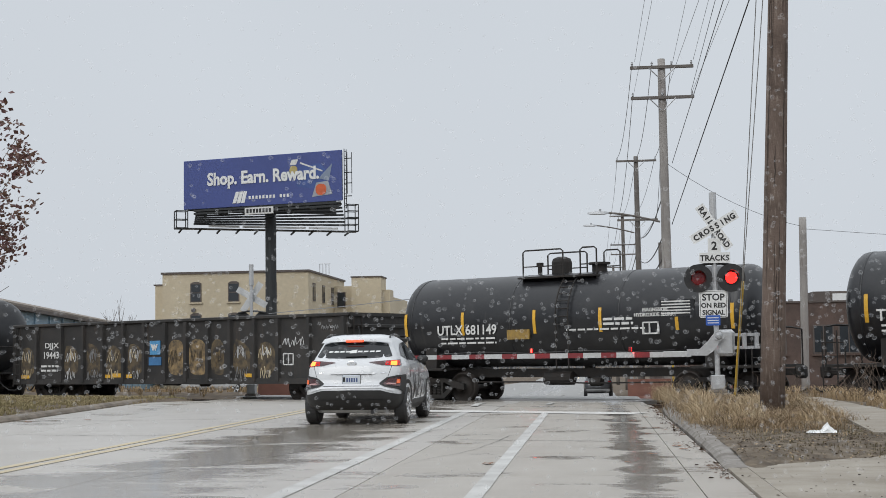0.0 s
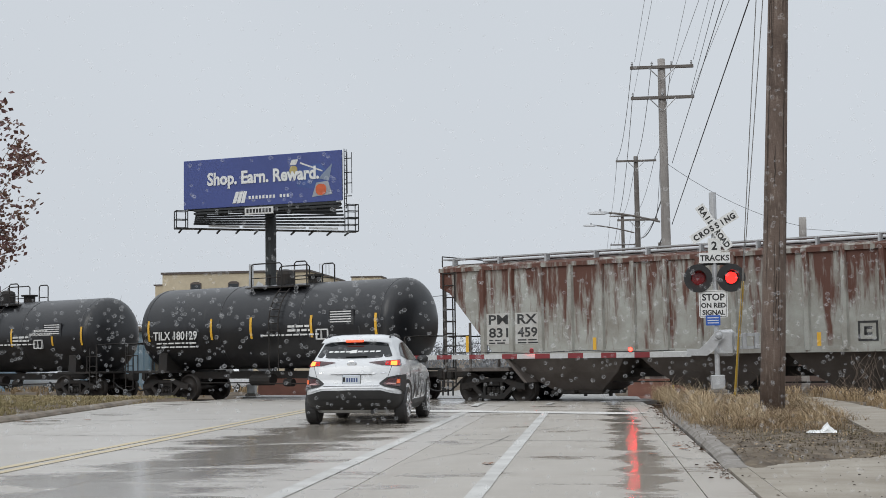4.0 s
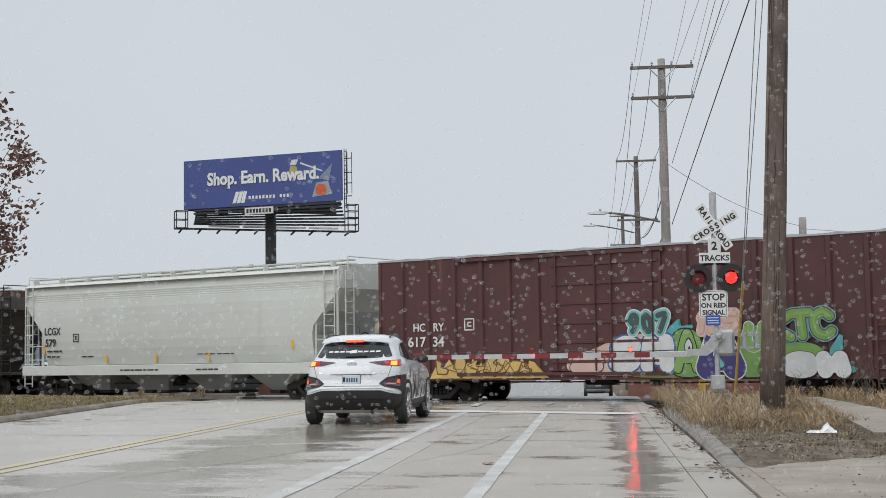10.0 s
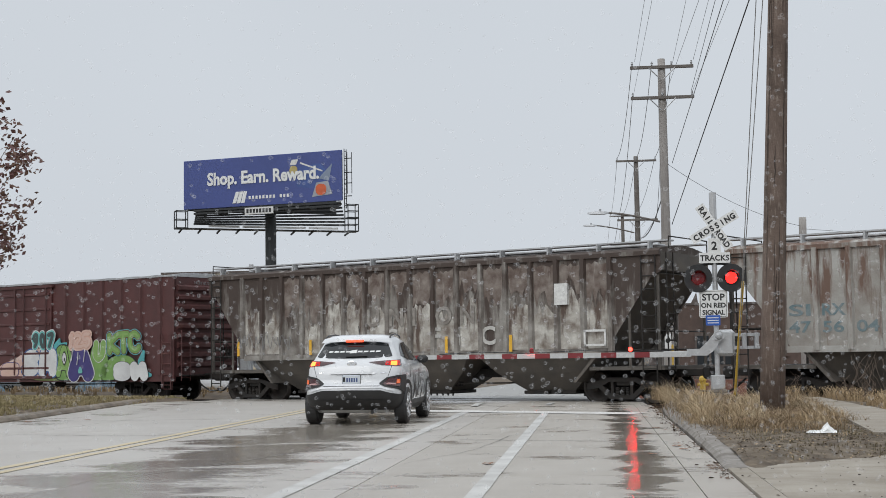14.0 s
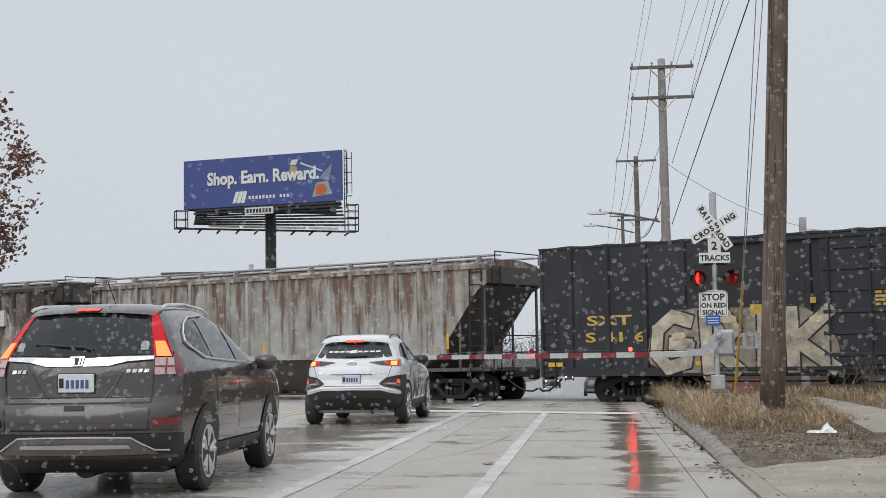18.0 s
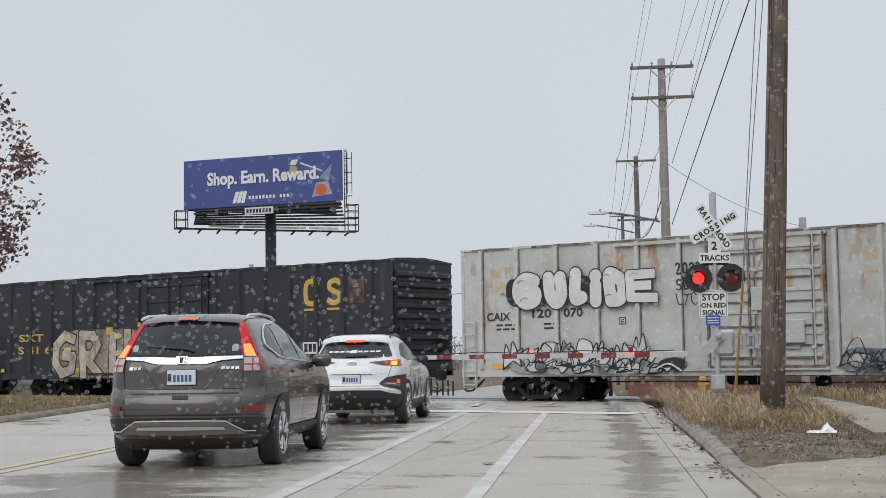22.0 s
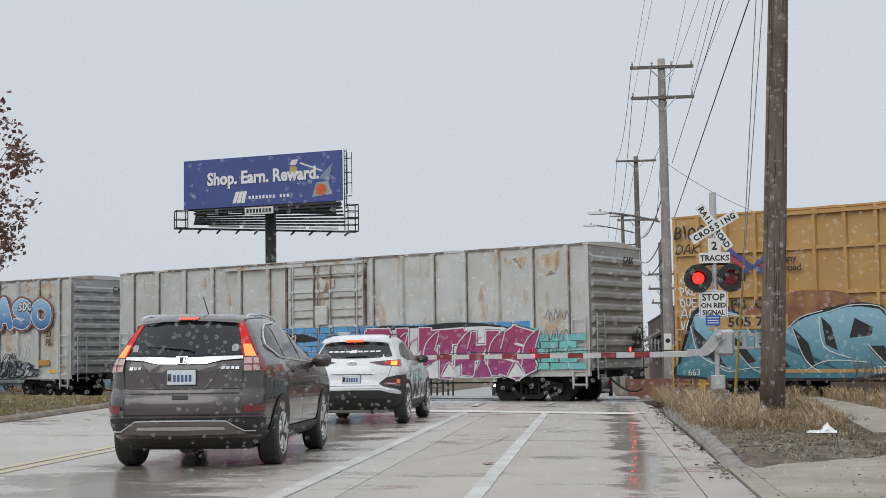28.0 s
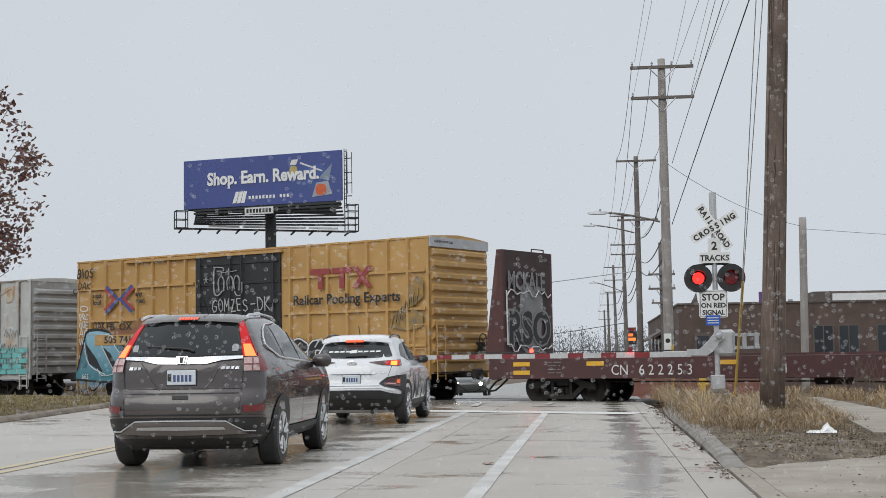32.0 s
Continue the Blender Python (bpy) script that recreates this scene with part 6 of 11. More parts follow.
def white_box_car(off, L, kind):
    w = 1.6
    car = box_car("grey-white box car with rust stains and bubble-letter graffiti" if kind else "grey-white box car with a magenta graffiti mural", off, L, w, 0.95, 4.48, M_STAINED_WHITE, M_PALE_END, [0.72, 1.95, 3.25, 4.55, 5.8, 7.05] + spaced(11.3, 18.2, 7), (7.9, 11.0), (2.2, L - 2.3), m_roof=M_STAINED_WHITE, post_w=0.09, post_d=0.12)
    fitted(car, "CAIX", 0.88, 1.68, 2.40, 2.64, w, M_INK_K)
    fitted(car, "120", 2.42, 3.05, 2.45, 2.70, w, M_INK_K)
    fitted(car, "070" if kind else "025", 3.45, 4.06, 2.45, 2.70, w, M_INK_K)
    bars(car, 1.2, 2.3, w, 2, 0.7, 0.05, 0.12, M_INK_K, 81)
    bars(car, 2.8, 2.3, w, 2, 0.5, 0.05, 0.12, M_INK_K, 82)
    box_stencil(car, 5.2, 2.2, w, 0.2)
    reflectors(car, (1.3, 5.0, 17.9), 1.08, w + 0.07)
    letters("CAIX", 0.26, M_INK_K, car, end_at(L + 0.1, 0.3, 4.02), "reporting_mark", 0.006)
    rust = mat("door_edge_rust", (0.10, 0.055, 0.04), 0.8, 0, (0.3, 0.28, 0.25), 4, 0.9, 0.3)
    for x in (7.86, 11.03, 9.02):
        part("door_edge", box(bmesh.new(), x - 0.03, x + 0.03, -w - 0.13, -w - 0.004, 1.0, 4.4), rust, car, "rusted door edge")
    part("door_edge", box(bmesh.new(), 7.9, 11.0, -w - 0.135, -w - 0.08, 0.98, 1.05), rust, car, "rusted door edge")
    for x, z in ((9.1, 2.75), (10.0, 1.9)):
        part("lock_box", box(bmesh.new(), x, x + 0.5, -w - 0.2, -w - 0.11, z - 0.3, z + 0.3, 0.02), M_STAINED_WHITE, car)
    for k, z in enumerate((1.3, 1.62, 2.12, 2.75, 3.36, 4.02)):
        part("door_bar", box(bmesh.new(), 7.98 + 0.2 * (k % 2), 10.92, -w - 0.128, -w - 0.078, z - 0.085, z - 0.05), rust, car, "thin dark brown bar across the door")
    # the rods' dark shadow is put into their brown colour
    for x in (8.12, 9.2, 9.72, 10.72):
        part("door_rod", rod(bmesh.new(), (x, -w - 0.15, 1.05), (x, -w - 0.15, 4.3), 0.02, 6), rust, car, "locking rod coloured dark brown for its shadow")
        for z in (1.5, 2.4, 3.5):
            part("rod_guide", box(bmesh.new(), x - 0.06, x + 0.06, -w - 0.175, -w - 0.12, z - 0.05, z + 0.05, 0.01), M_STAINED_WHITE, car)
    part("notice_board", box(bmesh.new(), 9.85, 10.35, -w - 0.125, -w - 0.115, 1.45, 1.8), M_PALE_END, car)
    # dark rust beside each post and along the eave, and tan blooms on some panels
    bloom = mat("tan_rust_bloom", (0.47, 0.33, 0.19), 0.7, 0, (0.52, 0.53, 0.51), 3.0, 1.3, 0.1, 40, streak=((0.36, 0.19, 0.08), 4.0, 0.55, 0.0, 0.0, 0.25))
    for x in [0.72, 1.95, 3.25, 4.55, 5.8, 7.05] + spaced(11.3, 18.2, 7):
        part("rust_streak", box(bmesh.new(), x + 0.055, x + (0.085 if int(x * 7) % 3 else 0.068), -w - 0.075, -w - 0.002, 1.2, 4.44), rust, car)
    for k in range(9):
        x = 0.4 + k * 2.05
        part("roof_edge", box(bmesh.new(), x, x + (1.9 if k % 3 else 1.3), -w - 0.05, -w - 0.034, 4.46, 4.5 + 0.012 * (k % 2)), rust, car, "rusted roof edge")
    rb = random.Random(40 + kind)
    for x, z0, z1 in ((1.02, 3.0, 3.95), (4.75, 3.7, 4.2), (9.1, 3.55, 3.9), (12.0, 3.1, 4.0), (13.1, 3.4, 4.0), (16.1, 3.9, 4.25), (17.2, 3.7, 4.3), (15.1, 1.9, 2.6), (17.3, 1.7, 2.6)):
        if kind or rb.random() < 0.45:
            low = -w - 0.112 if 8 < x < 11 else -w - 0.004
            edge = [(x + 0.75 * q / 5, z1 + rb.uniform(-0.1, 0.05)) for q in range(6)] + [(x + 0.75 - 0.75 * q / 5, z0 + rb.uniform(-0.1, 0.35)) for q in range(6)]
            paint(car, edge, -low, bloom, 0, 0, "rust_bloom")
    w2 = w + 0.125
    if kind:
        for k in range(6):
            paint(car, [(1.66 + k * 0.76, 2.86), (1.6 + k * 0.76, 3.4), (1.8 + k * 0.76, 3.62), (2.3 + k * 0.74, 3.5), (2.2 + k * 0.76, 2.72)], w2 - 0.004, S_BLACK)
        throw_up(car, "GULiD", 1.8, 5.6, 2.70, 3.76, w2, ((0.215, S_BLACK), (0.18, S_WHITE)), 4, False, 0.02, 0.03, [1.15, 0.9, 0.7, 0.5, 0.9])
        throw_up(car, "E", 5.4, 6.5, 2.76, 3.68, w2 + 0.012, ((0.155, S_BLACK), (0.125, S_WHITE)), 4, True, 0.03, 0.0)
        for x, z in ((2.0, 3.45), (2.75, 3.5), (3.55, 3.5), (4.75, 3.5), (5.6, 3.5), (2.1, 2.95), (4.8, 2.95)):
            stroke(car, [(x, z), (x + 0.12, z + 0.08), (x + 0.26, z + 0.06)], w2 + 0.008, S_GREY, 0.008)
        for k, (word, x1) in enumerate((("2023", 7.75), ("SDC", 7.6), ("LTC", 7.6))):
            throw_up(car, word, 6.95, x1, 3.48 - 0.42 * k, 3.80 - 0.42 * k, w2, ((0.026 - 0.005 * k, S_BLACK),), 50 + k, False, 0.0, 0.05)
        throw_up(car, "SASO", 13.68, 17.85, 2.64, 3.74, w2, ((0.262, spray("rust_red_halo", (0.22, 0.07, 0.045), (0.35, 0.2, 0.15))), (0.212, spray("dark_blue_line", (0.035, 0.03, 0.07))), (0.19, S_WHITE), (0.15, world_fade("blue_fade_spray", (0.035, 0.13, 0.33), (0.28, 0.5, 0.70), 2.7, 3.7))), 9, False, 0.05, 0.03, [1.0, 0.85, 1.05, 1.05])
        for x, z in ((14.25, 2.82), (16.2, 2.92)):
            for k in range(4):
                a = 0.4 + k * math.pi / 4
                stroke(car, [(x - 0.13 * math.cos(a), z - 0.13 * math.sin(a)), (x, z), (x + 0.13 * math.cos(a), z + 0.13 * math.sin(a))], w2 + 0.024, S_WHITE, 0.008)
        throw_up(car, "SDC", 16.0, 16.8, 3.34, 3.66, w2 + 0.03, ((0.06, S_BLACK), (0.036, S_WHITE)), 55, False, 0.0, 0.04)
        letters("23\nFS", 0.32, M_INK_K, car, side_at(17.55, 2.35, w2), "graffiti_tag", 0.008)
        # faded blue and black tangle along the foot of the wall
        S_MURK = mat("faded_blue_black_spray", (0.20, 0.27, 0.33), 0.6, 0, (0.05, 0.05, 0.06), 3.2, 1.2, 0.1, 30)
        S_SMOKE = mat("smoky_white_spray", (0.50, 0.51, 0.51), 0.6, 0, (0.12, 0.12, 0.12), 1.8, 1.1, 0.1, 30)
        paint(car, [(11.3, 0.9), (11.5, 1.5), (12.6, 1.4), (13.6, 1.62), (14.6, 1.4), (15.6, 1.5), (16.9, 1.2), (16.4, 0.84), (14.0, 0.80), (12.0, 0.86)], w2, S_MURK)
        paint(car, [(1.6, 0.9), (1.9, 1.5), (2.6, 1.75), (3.4, 1.3), (4.4, 1.7), (5.4, 1.5), (6.4, 1.35), (7.1, 1.05), (6.6, 0.85), (3.6, 0.82)], w2, S_SMOKE)
        pale = spray("pale_grey_spray", (0.56, 0.57, 0.57), (0.42, 0.43, 0.43))
        shards(car, 1.35, 6.0, 0.95, 1.95, w2 + 0.004, (pale, pale, S_SMOKE, S_WHITE, pale), S_BLACK, 12, 17)
        shards(car, 2.2, 6.6, 0.84, 1.25, w2 + 0.016, (S_MURK, pale, S_BLACK, S_SMOKE), S_BLACK, 13, 13)
        shards(car, 11.3, 16.6, 0.86, 1.5, w2 + 0.004, (S_MURK, S_MURK, S_SMOKE, pale, S_BLACK), S_BLACK, 14, 24)
        rs = random.Random(15)
        for k in range(10):
            x0, lw = rs.uniform(11.4, 15.6), rs.uniform(0.5, 1.1)
            stroke(car, [(x0, 1.25), (x0 + lw * 0.3, 1.55 + rs.uniform(0, 0.25)), (x0 + lw * 0.7, 1.5 + rs.uniform(0, 0.2)), (x0 + lw, 1.2)], w2 + 0.02, S_BLACK, 0.013)
        paint(car, [(6.3, 0.98), (6.5, 1.25), (7.05, 1.3), (7.3, 1.1), (7.1, 0.9), (6.7, 0.88)], w2 + 0.02, S_BLACK)
        stroke(car, [(6.3, 0.95), (6.7, 1.12), (7.1, 0.92)], w2 + 0.024, S_WHITE, 0.03)
        for k in range(5):
            stroke(car, [(15.8 + 0.2 * k, 2.0 + 0.1 * (k % 2)), (15.9 + 0.2 * k, 1.75), (15.75 + 0.2 * k, 1.5)], w2, S_GREY, 0.008)
        part("reflector", box(bmesh.new(), 17.1, 17.7, -w - 0.09, -w - 0.07, 1.3, 1.5), mat("orange_tape", (0.5, 0.25, 0.06), 0.5), car)
    else:
        # brick wall in blue and teal behind the mural
        r = random.Random(9)
        for row in range(7):
            x = 0.25 + (row % 2) * 0.3
            while x < 18.4:
                top = 2.2 if 1.0 < x < 16.8 else 1.9
                z = 0.98 + row * 0.2
                if z < top:
                    teal = x < 1.2 or x > 16.6
                    part("graffiti_brick", box(bmesh.new(), x + 0.015, x + 0.56, -w2 - 0.006, -w2 + 0.001, z + 0.012, z + 0.19), S_TEAL if teal else S_BLUE, car)
                x += 0.6
        pink = spray("pink_spray", (0.45, 0.13, 0.29))
        berry = world_fade("berry_fade_spray", (0.27, 0.05, 0.17), (0.31, 0.04, 0.12), 0.8, 2.1)
        for tx, x0, x1, sd in (("SETMR", 1.2, 8.1, 3), ("RUTHS", 11.2, 17.0, 5)):
            edge = [(x0 - 0.25, 0.76), (x0 - 0.1, 1.5)] + [(x0 + (x1 - x0) * (k + 0.5) / 5, 2.18 + 0.1 * (k % 2)) for k in range(5)] + [(x1 + 0.05, 1.7), (x1 + 0.3, 0.76)]
            paint(car, [(x0 + (x - x0) * 1.0 - 0.12, z + 0.07 if z > 1 else z) for x, z in edge] , w2 + 0.006, S_BLACK, 1, 1)
            paint(car, edge, w2 + 0.012, S_WHITE, 1, 1)
            throw_up(car, tx, x0 - 0.1, x1 + 0.15, 0.74, 2.2, w2 + 0.016, ((0.275, S_BLACK), (0.255, S_WHITE), (0.215, berry)), sd, True, 0.17, 0.05)
            for k in range(5):
                x = x0 + (x1 - x0) * (k + 0.35) / 5
                paint(car, [(x, 0.78), (x + 0.3, 1.2 + 0.15 * (k % 2)), (x + 0.62, 0.8)], w2 + 0.03, berry if k % 2 else S_WHITE, 1, 0)
                stroke(car, [(x - 0.02, 0.8), (x + 0.3, 1.24 + 0.15 * (k % 2)), (x + 0.64, 0.8)], w2 + 0.034, S_WHITE, 0.016, 3)
                paint(car, [(x + 0.5, 1.1), (x + 0.62, 1.75), (x + 1.1, 2.12), (x + 0.95, 1.6), (x + 1.15, 1.35)], w2 + 0.037, berry, 1, 0)
                stroke(car, [(x + 0.5, 1.1), (x + 0.62, 1.75), (x + 1.1, 2.14), (x + 0.95, 1.6)], w2 + 0.041, S_WHITE, 0.02, 3)
                paint(car, [(x + 0.28, 1.42), (x + 0.44, 1.6), (x + 0.40, 1.3)], w2 + 0.037, S_WHITE, 1, 0)
                stroke(car, [(x - 0.1, 1.5), (x + 0.1, 1.85), (x + 0.3, 1.95)], w2 + 0.036, pink, 0.012, 3)
        paint(car, [(0.3, 1.35), (0.55, 1.95), (1.3, 2.1), (2.0, 2.5), (2.6, 2.42), (1.9, 2.15), (1.2, 1.8), (0.9, 1.4)], w2 + 0.009, S_BLACK)
        paint(car, [(0.3, 1.6), (0.7, 2.05), (1.6, 2.1), (2.3, 2.45), (3.2, 2.3), (4.2, 2.4), (5.4, 2.25), (6.8, 2.4), (7.6, 2.15), (8.6, 2.2), (9.4, 1.95), (8.2, 1.9), (6.0, 2.08), (3.0, 2.05), (1.2, 1.85)], w2 + 0.008, S_BLACK)
        paint(car, [(10.8, 2.1), (11.6, 2.4), (13.0, 2.3), (14.4, 2.42), (16.0, 2.3), (17.0, 2.0), (16.6, 1.9), (14.0, 2.1), (12.0, 2.05)], w2 + 0.008, S_BLACK)
        for x in (0.5, 8.6, 9.3, 16.9):
            paint(car, [(x - 0.25, 1.0), (x - 0.3, 1.4), (x + 0.1, 1.7), (x + 0.35, 1.3), (x + 0.2, 0.9)], w2 + 0.01, S_BLACK)
        scribble(car, 17.5, 2.3, 0.9, 0.4, w2, S_GREY, 101, 3, 0.012)
        scribble(car, 0.95, 1.95, 0.9, 0.2, w2, S_BLACK, 102, 1, 0.012)
    return car


white_box_car(132.85, 18.8, 1)
white_box_car(154.23, 18.87, 0)


def yellow_box_car():
    L, w = 15.65, 1.6
    car = box_car("tall ochre-yellow box car with a black graffitied door", 175.7, L, w, 0.88, 5.0, M_OCHRE, M_OCHRE, spaced(0.75, 5.5, 7) + spaced(10.2, 14.9, 7), (6.0, 9.8), (2.0, L - 2.0), m_roof=M_OCHRE, door_mat=M_BLACK_DOOR, post_w=0.07, post_d=0.10, end_ribs=10)
    for z in (1.75, 2.85, 4.0):
        for x0, x1 in ((0.1, 5.9), (9.9, L - 0.1)):
            part("belt_rail", box(bmesh.new(), x0, x1, -w - 0.085, -w, z - 0.04, z + 0.04), M_OCHRE, car)
    part("white_roof_edge", box(bmesh.new(), L - 0.02, L + 0.07, -w, w, 4.72, 5.02), M_ROOF_W, car)
    w2 = w + 0.105
    # two pairs of chevrons that meet, blue outside and red within
    blue = spray("chevron_blue", (0.06, 0.09, 0.30))
    for k in (-1, 1):
        for c, tip, reach, top, thick, lay in ((blue, -0.03, 0.60, 0.50, 0.16, 1), (S_RED, 0.17, 0.68, 0.40, 0.16, 2)):
            bm = bmesh.new()
            cx, cz = 2.28, 3.60
            prism(bm, [(cx + k * tip, cz), (cx + k * reach, cz + top), (cx + k * (reach + thick * 0.7), cz + top - 0.06), (cx + k * (tip + thick), cz), (cx + k * (reach + thick * 0.7), cz - top + 0.06), (cx + k * reach, cz - top)], "y", -w2 - 0.004 * lay, -w2)
            part("emblem_stripe", bm, c, car)
    letters("next\nload", 0.24, M_INK_K, car, side_at(0.95, 3.68, w2), "slogan", 0.006, 1.0)
    letters("any\nroad", 0.24, M_INK_K, car, side_at(3.13, 3.68, w2), "slogan", 0.006, 1.0)
    fitted(car, "FB  OX", 1.66, 2.96, 2.5, 2.76, w2, M_INK_K)
    fitted(car, "505 741", 1.57, 2.91, 2.05, 2.3, w2 + 0.03, M_INK_K)
    fitted(car, "Railcar Pooling Experts", 10.4, 14.65, 3.0, 3.42, w2, S_BLACK, "slogan", 0.022)
    for x in (11.12, 12.0):
        bm = box(bmesh.new(), x, x + 0.78, -w2 - 0.012, -w2, 4.05, 4.23)
        part("company_shape", box(bm, x + 0.29, x + 0.49, -w2 - 0.012, -w2, 3.58, 4.049), M_INK_R, car)
    part("company_shape", prism(bmesh.new(), [(12.80, 3.58), (13.03, 3.58), (13.60, 4.23), (13.37, 4.23)], "y", -w2 - 0.012, -w2), M_INK_R, car)
    part("company_shape", prism(bmesh.new(), [(12.80, 4.23), (13.03, 4.23), (13.60, 3.58), (13.37, 3.58)], "y", -w2 - 0.018, -w2 - 0.013), M_INK_R, car)
    w3 = w + 0.12
    # thin white marker tags on the black door
    chalk = spray("chalky_grey_spray", (0.40, 0.40, 0.39), (0.22, 0.22, 0.22))
    tag = ((0.020, chalk),)
    stroke(car, [(6.95, 4.5), (6.9, 4.1), (6.95, 3.62), (7.12, 3.55), (7.3, 3.7)], w3, chalk, 0.026)
    stroke(car, [(6.9, 4.5), (7.3, 4.47), (7.34, 4.36), (7.05, 4.36)], w3, chalk, 0.02)
    for x in (7.15, 7.55, 7.85):
        stroke(car, [(x, 3.72), (x - 0.03, 4.02), (x + 0.1, 4.18), (x + 0.22, 4.02), (x + 0.2, 3.68)], w3, chalk, 0.024)
    stroke(car, [(7.25, 4.3), (7.95, 4.34)], w3, chalk, 0.016)
    stroke(car, [(7.6, 4.45), (7.62, 3.9)], w3, chalk, 0.018)
    stroke(car, [(7.85, 3.66), (7.95, 3.52), (8.15, 3.56), (8.18, 3.95)], w3, chalk, 0.022)
    for a in range(3):
        stroke(car, [(6.55 + 0.12 * math.cos(a * 1.05), 4.1 + 0.14 * math.sin(a * 1.05)), (6.55 - 0.12 * math.cos(a * 1.05), 4.1 - 0.14 * math.sin(a * 1.05))], w3, chalk, 0.014)
    throw_up(car, "GOMZES", 6.8, 8.45, 2.98, 3.42, w3, tag, 21, True, 0.0, 0.05)
    throw_up(car, "-DKi", 8.5, 9.6, 2.95, 3.42, w3, tag, 22, True, 0.0, 0.08)
    throw_up(car, "PUKS", 6.87, 8.15, 2.46, 2.86, w3, tag, 23, True, 0.0, 0.05)
    bars(car, 6.2, 2.3, w3, 1, 2.2, 0.03, 0.1, M_INK_W, 111)
    bars(car, 8.7, 2.95, w3, 3, 0.35, 0.06, 0.12, M_INK_W, 112)
    bars(car, 6.2, 2.9, w3, 5, 0.4, 0.05, 0.11, M_INK_W, 113)
    S_MAROON = mat("maroon_spray", (0.17, 0.055, 0.045), 0.6, 0, (0.36, 0.20, 0.07), 1.8, 1.0, 0.05)
    aqua2 = world_fade("two_tone_aqua_spray", (0.055, 0.19, 0.235), (0.25, 0.46, 0.57), 0.9, 2.3)
    paint(car, [(0.1, 1.3), (0.3, 2.3), (0.9, 2.15), (0.9, 1.3)], w2 - 0.003, S_MAROON)
    paint(car, [(4.6, 2.6), (5.9, 2.3), (6.9, 1.5), (6.9, 0.8), (5.8, 0.8)], w2 - 0.003, S_MAROON)
    paint(car, [(0.3, 2.2), (1.2, 2.6), (2.6, 2.55), (3.3, 2.95), (4.6, 2.9), (5.2, 2.5), (5.9, 2.0), (6.0, 1.2), (3.0, 1.4), (0.6, 1.5)], w2, S_MAROON)
    shape = [(0.05, 0.72), (0.08, 1.15), (0.75, 1.2), (0.5, 1.9), (0.62, 2.47), (1.3, 2.5), (1.92, 2.38), (2.1, 1.95), (2.35, 1.72), (3.0, 1.82), (3.5, 2.2), (4.1, 2.36), (4.9, 2.5), (5.7, 2.36), (5.72, 1.55), (6.25, 0.72)]
    c = (3.0, 1.45)
    paint(car, [(c[0] + (x - c[0]) * 1.03, c[1] + (z - c[1]) * 1.1) for x, z in shape], w2, S_BLACK, 2, 1)
    paint(car, shape, w2, aqua2, 4, 1)
    for pts in ([(0.55, 2.1), (0.75, 1.35), (1.5, 1.0), (1.15, 1.5)], [(1.45, 1.95), (2.05, 1.1), (2.3, 1.15), (1.85, 1.7)], [(2.3, 1.6), (2.9, 0.95), (3.2, 1.0), (2.7, 1.65)], [(3.3, 2.0), (3.55, 1.2), (3.9, 0.9), (3.7, 1.6)], [(4.05, 2.25), (4.15, 1.55), (4.45, 1.4), (4.3, 2.0)], [(4.9, 2.2), (4.75, 1.7), (5.3, 1.75), (5.35, 1.95)], [(5.2, 1.5), (5.75, 0.85), (6.0, 0.85), (5.6, 1.5)]):
        paint(car, pts, w2, S_BLACK, 6, 0)
    for pts in ([(0.65, 2.4), (1.9, 2.32), (2.1, 1.95), (2.35, 1.7)], [(1.4, 1.98), (2.1, 1.05), (2.6, 0.8)], [(2.3, 1.66), (2.95, 0.92)], [(3.28, 2.02), (3.6, 1.2), (4.0, 0.85)], [(4.0, 2.25), (4.1, 1.5), (4.8, 1.2)], [(5.2, 1.55), (5.85, 0.8)], [(0.5, 2.1), (0.75, 1.32), (1.6, 0.95)], [(2.4, 1.75), (3.0, 1.86), (3.5, 2.24), (4.1, 2.4)], [(4.2, 2.35), (4.9, 2.52), (5.65, 2.38), (5.7, 1.6)], [(1.2, 1.15), (1.5, 0.9), (2.4, 1.0), (2.9, 0.8)], [(3.6, 0.9), (4.2, 1.15), (5.2, 1.1)]):
        stroke(car, pts, w2, S_WHITE, 0.016, 8)
    part("number_panel", box(bmesh.new(), 1.06, 3.2, -w2 - 0.028, -w2 - 0.02, 1.98, 2.34), M_OCHRE, car)
    letters("663", 0.24, S_WHITE, car, side_at(0.4, 0.8, w2 + 0.03), "graffiti_tag", 0.0)
    letters("137", 0.26, S_WHITE, car, side_at(5.3, 0.82, w2 + 0.03), "graffiti_tag", 0.0)
    throw_up(car, "BIOS", 0.08, 0.98, 4.40, 4.74, w2, ((0.026, S_BLACK),), 24, False, 0.0, 0.06)
    throw_up(car, "DAK", 0.12, 0.82, 4.02, 4.26, w2, ((0.016, S_BLACK),), 25, False, 0.0, 0.06)
    throw_up(car, "DAK", 0.95, 1.6, 2.55, 2.8, w2, ((0.016, S_BLACK),), 27, False, 0.0, 0.06)
    for k, word in enumerate(("O", "PRC", "OUE", "AF", "VER")):
        throw_up(car, word, 0.2, 0.7, 3.2 - k * 0.3, 3.44 - k * 0.3, w2, ((0.017, S_WHITE),), 30 + k, False, 0.0, 0.06)
    throw_up(car, "SENC", 10.1, 13.75, 0.74, 1.98, w2 + 0.01, ((0.195, S_BLACK), (0.183, S_WHITE), (0.135, S_BLACK)), 12, False, 0.04, 0.07)
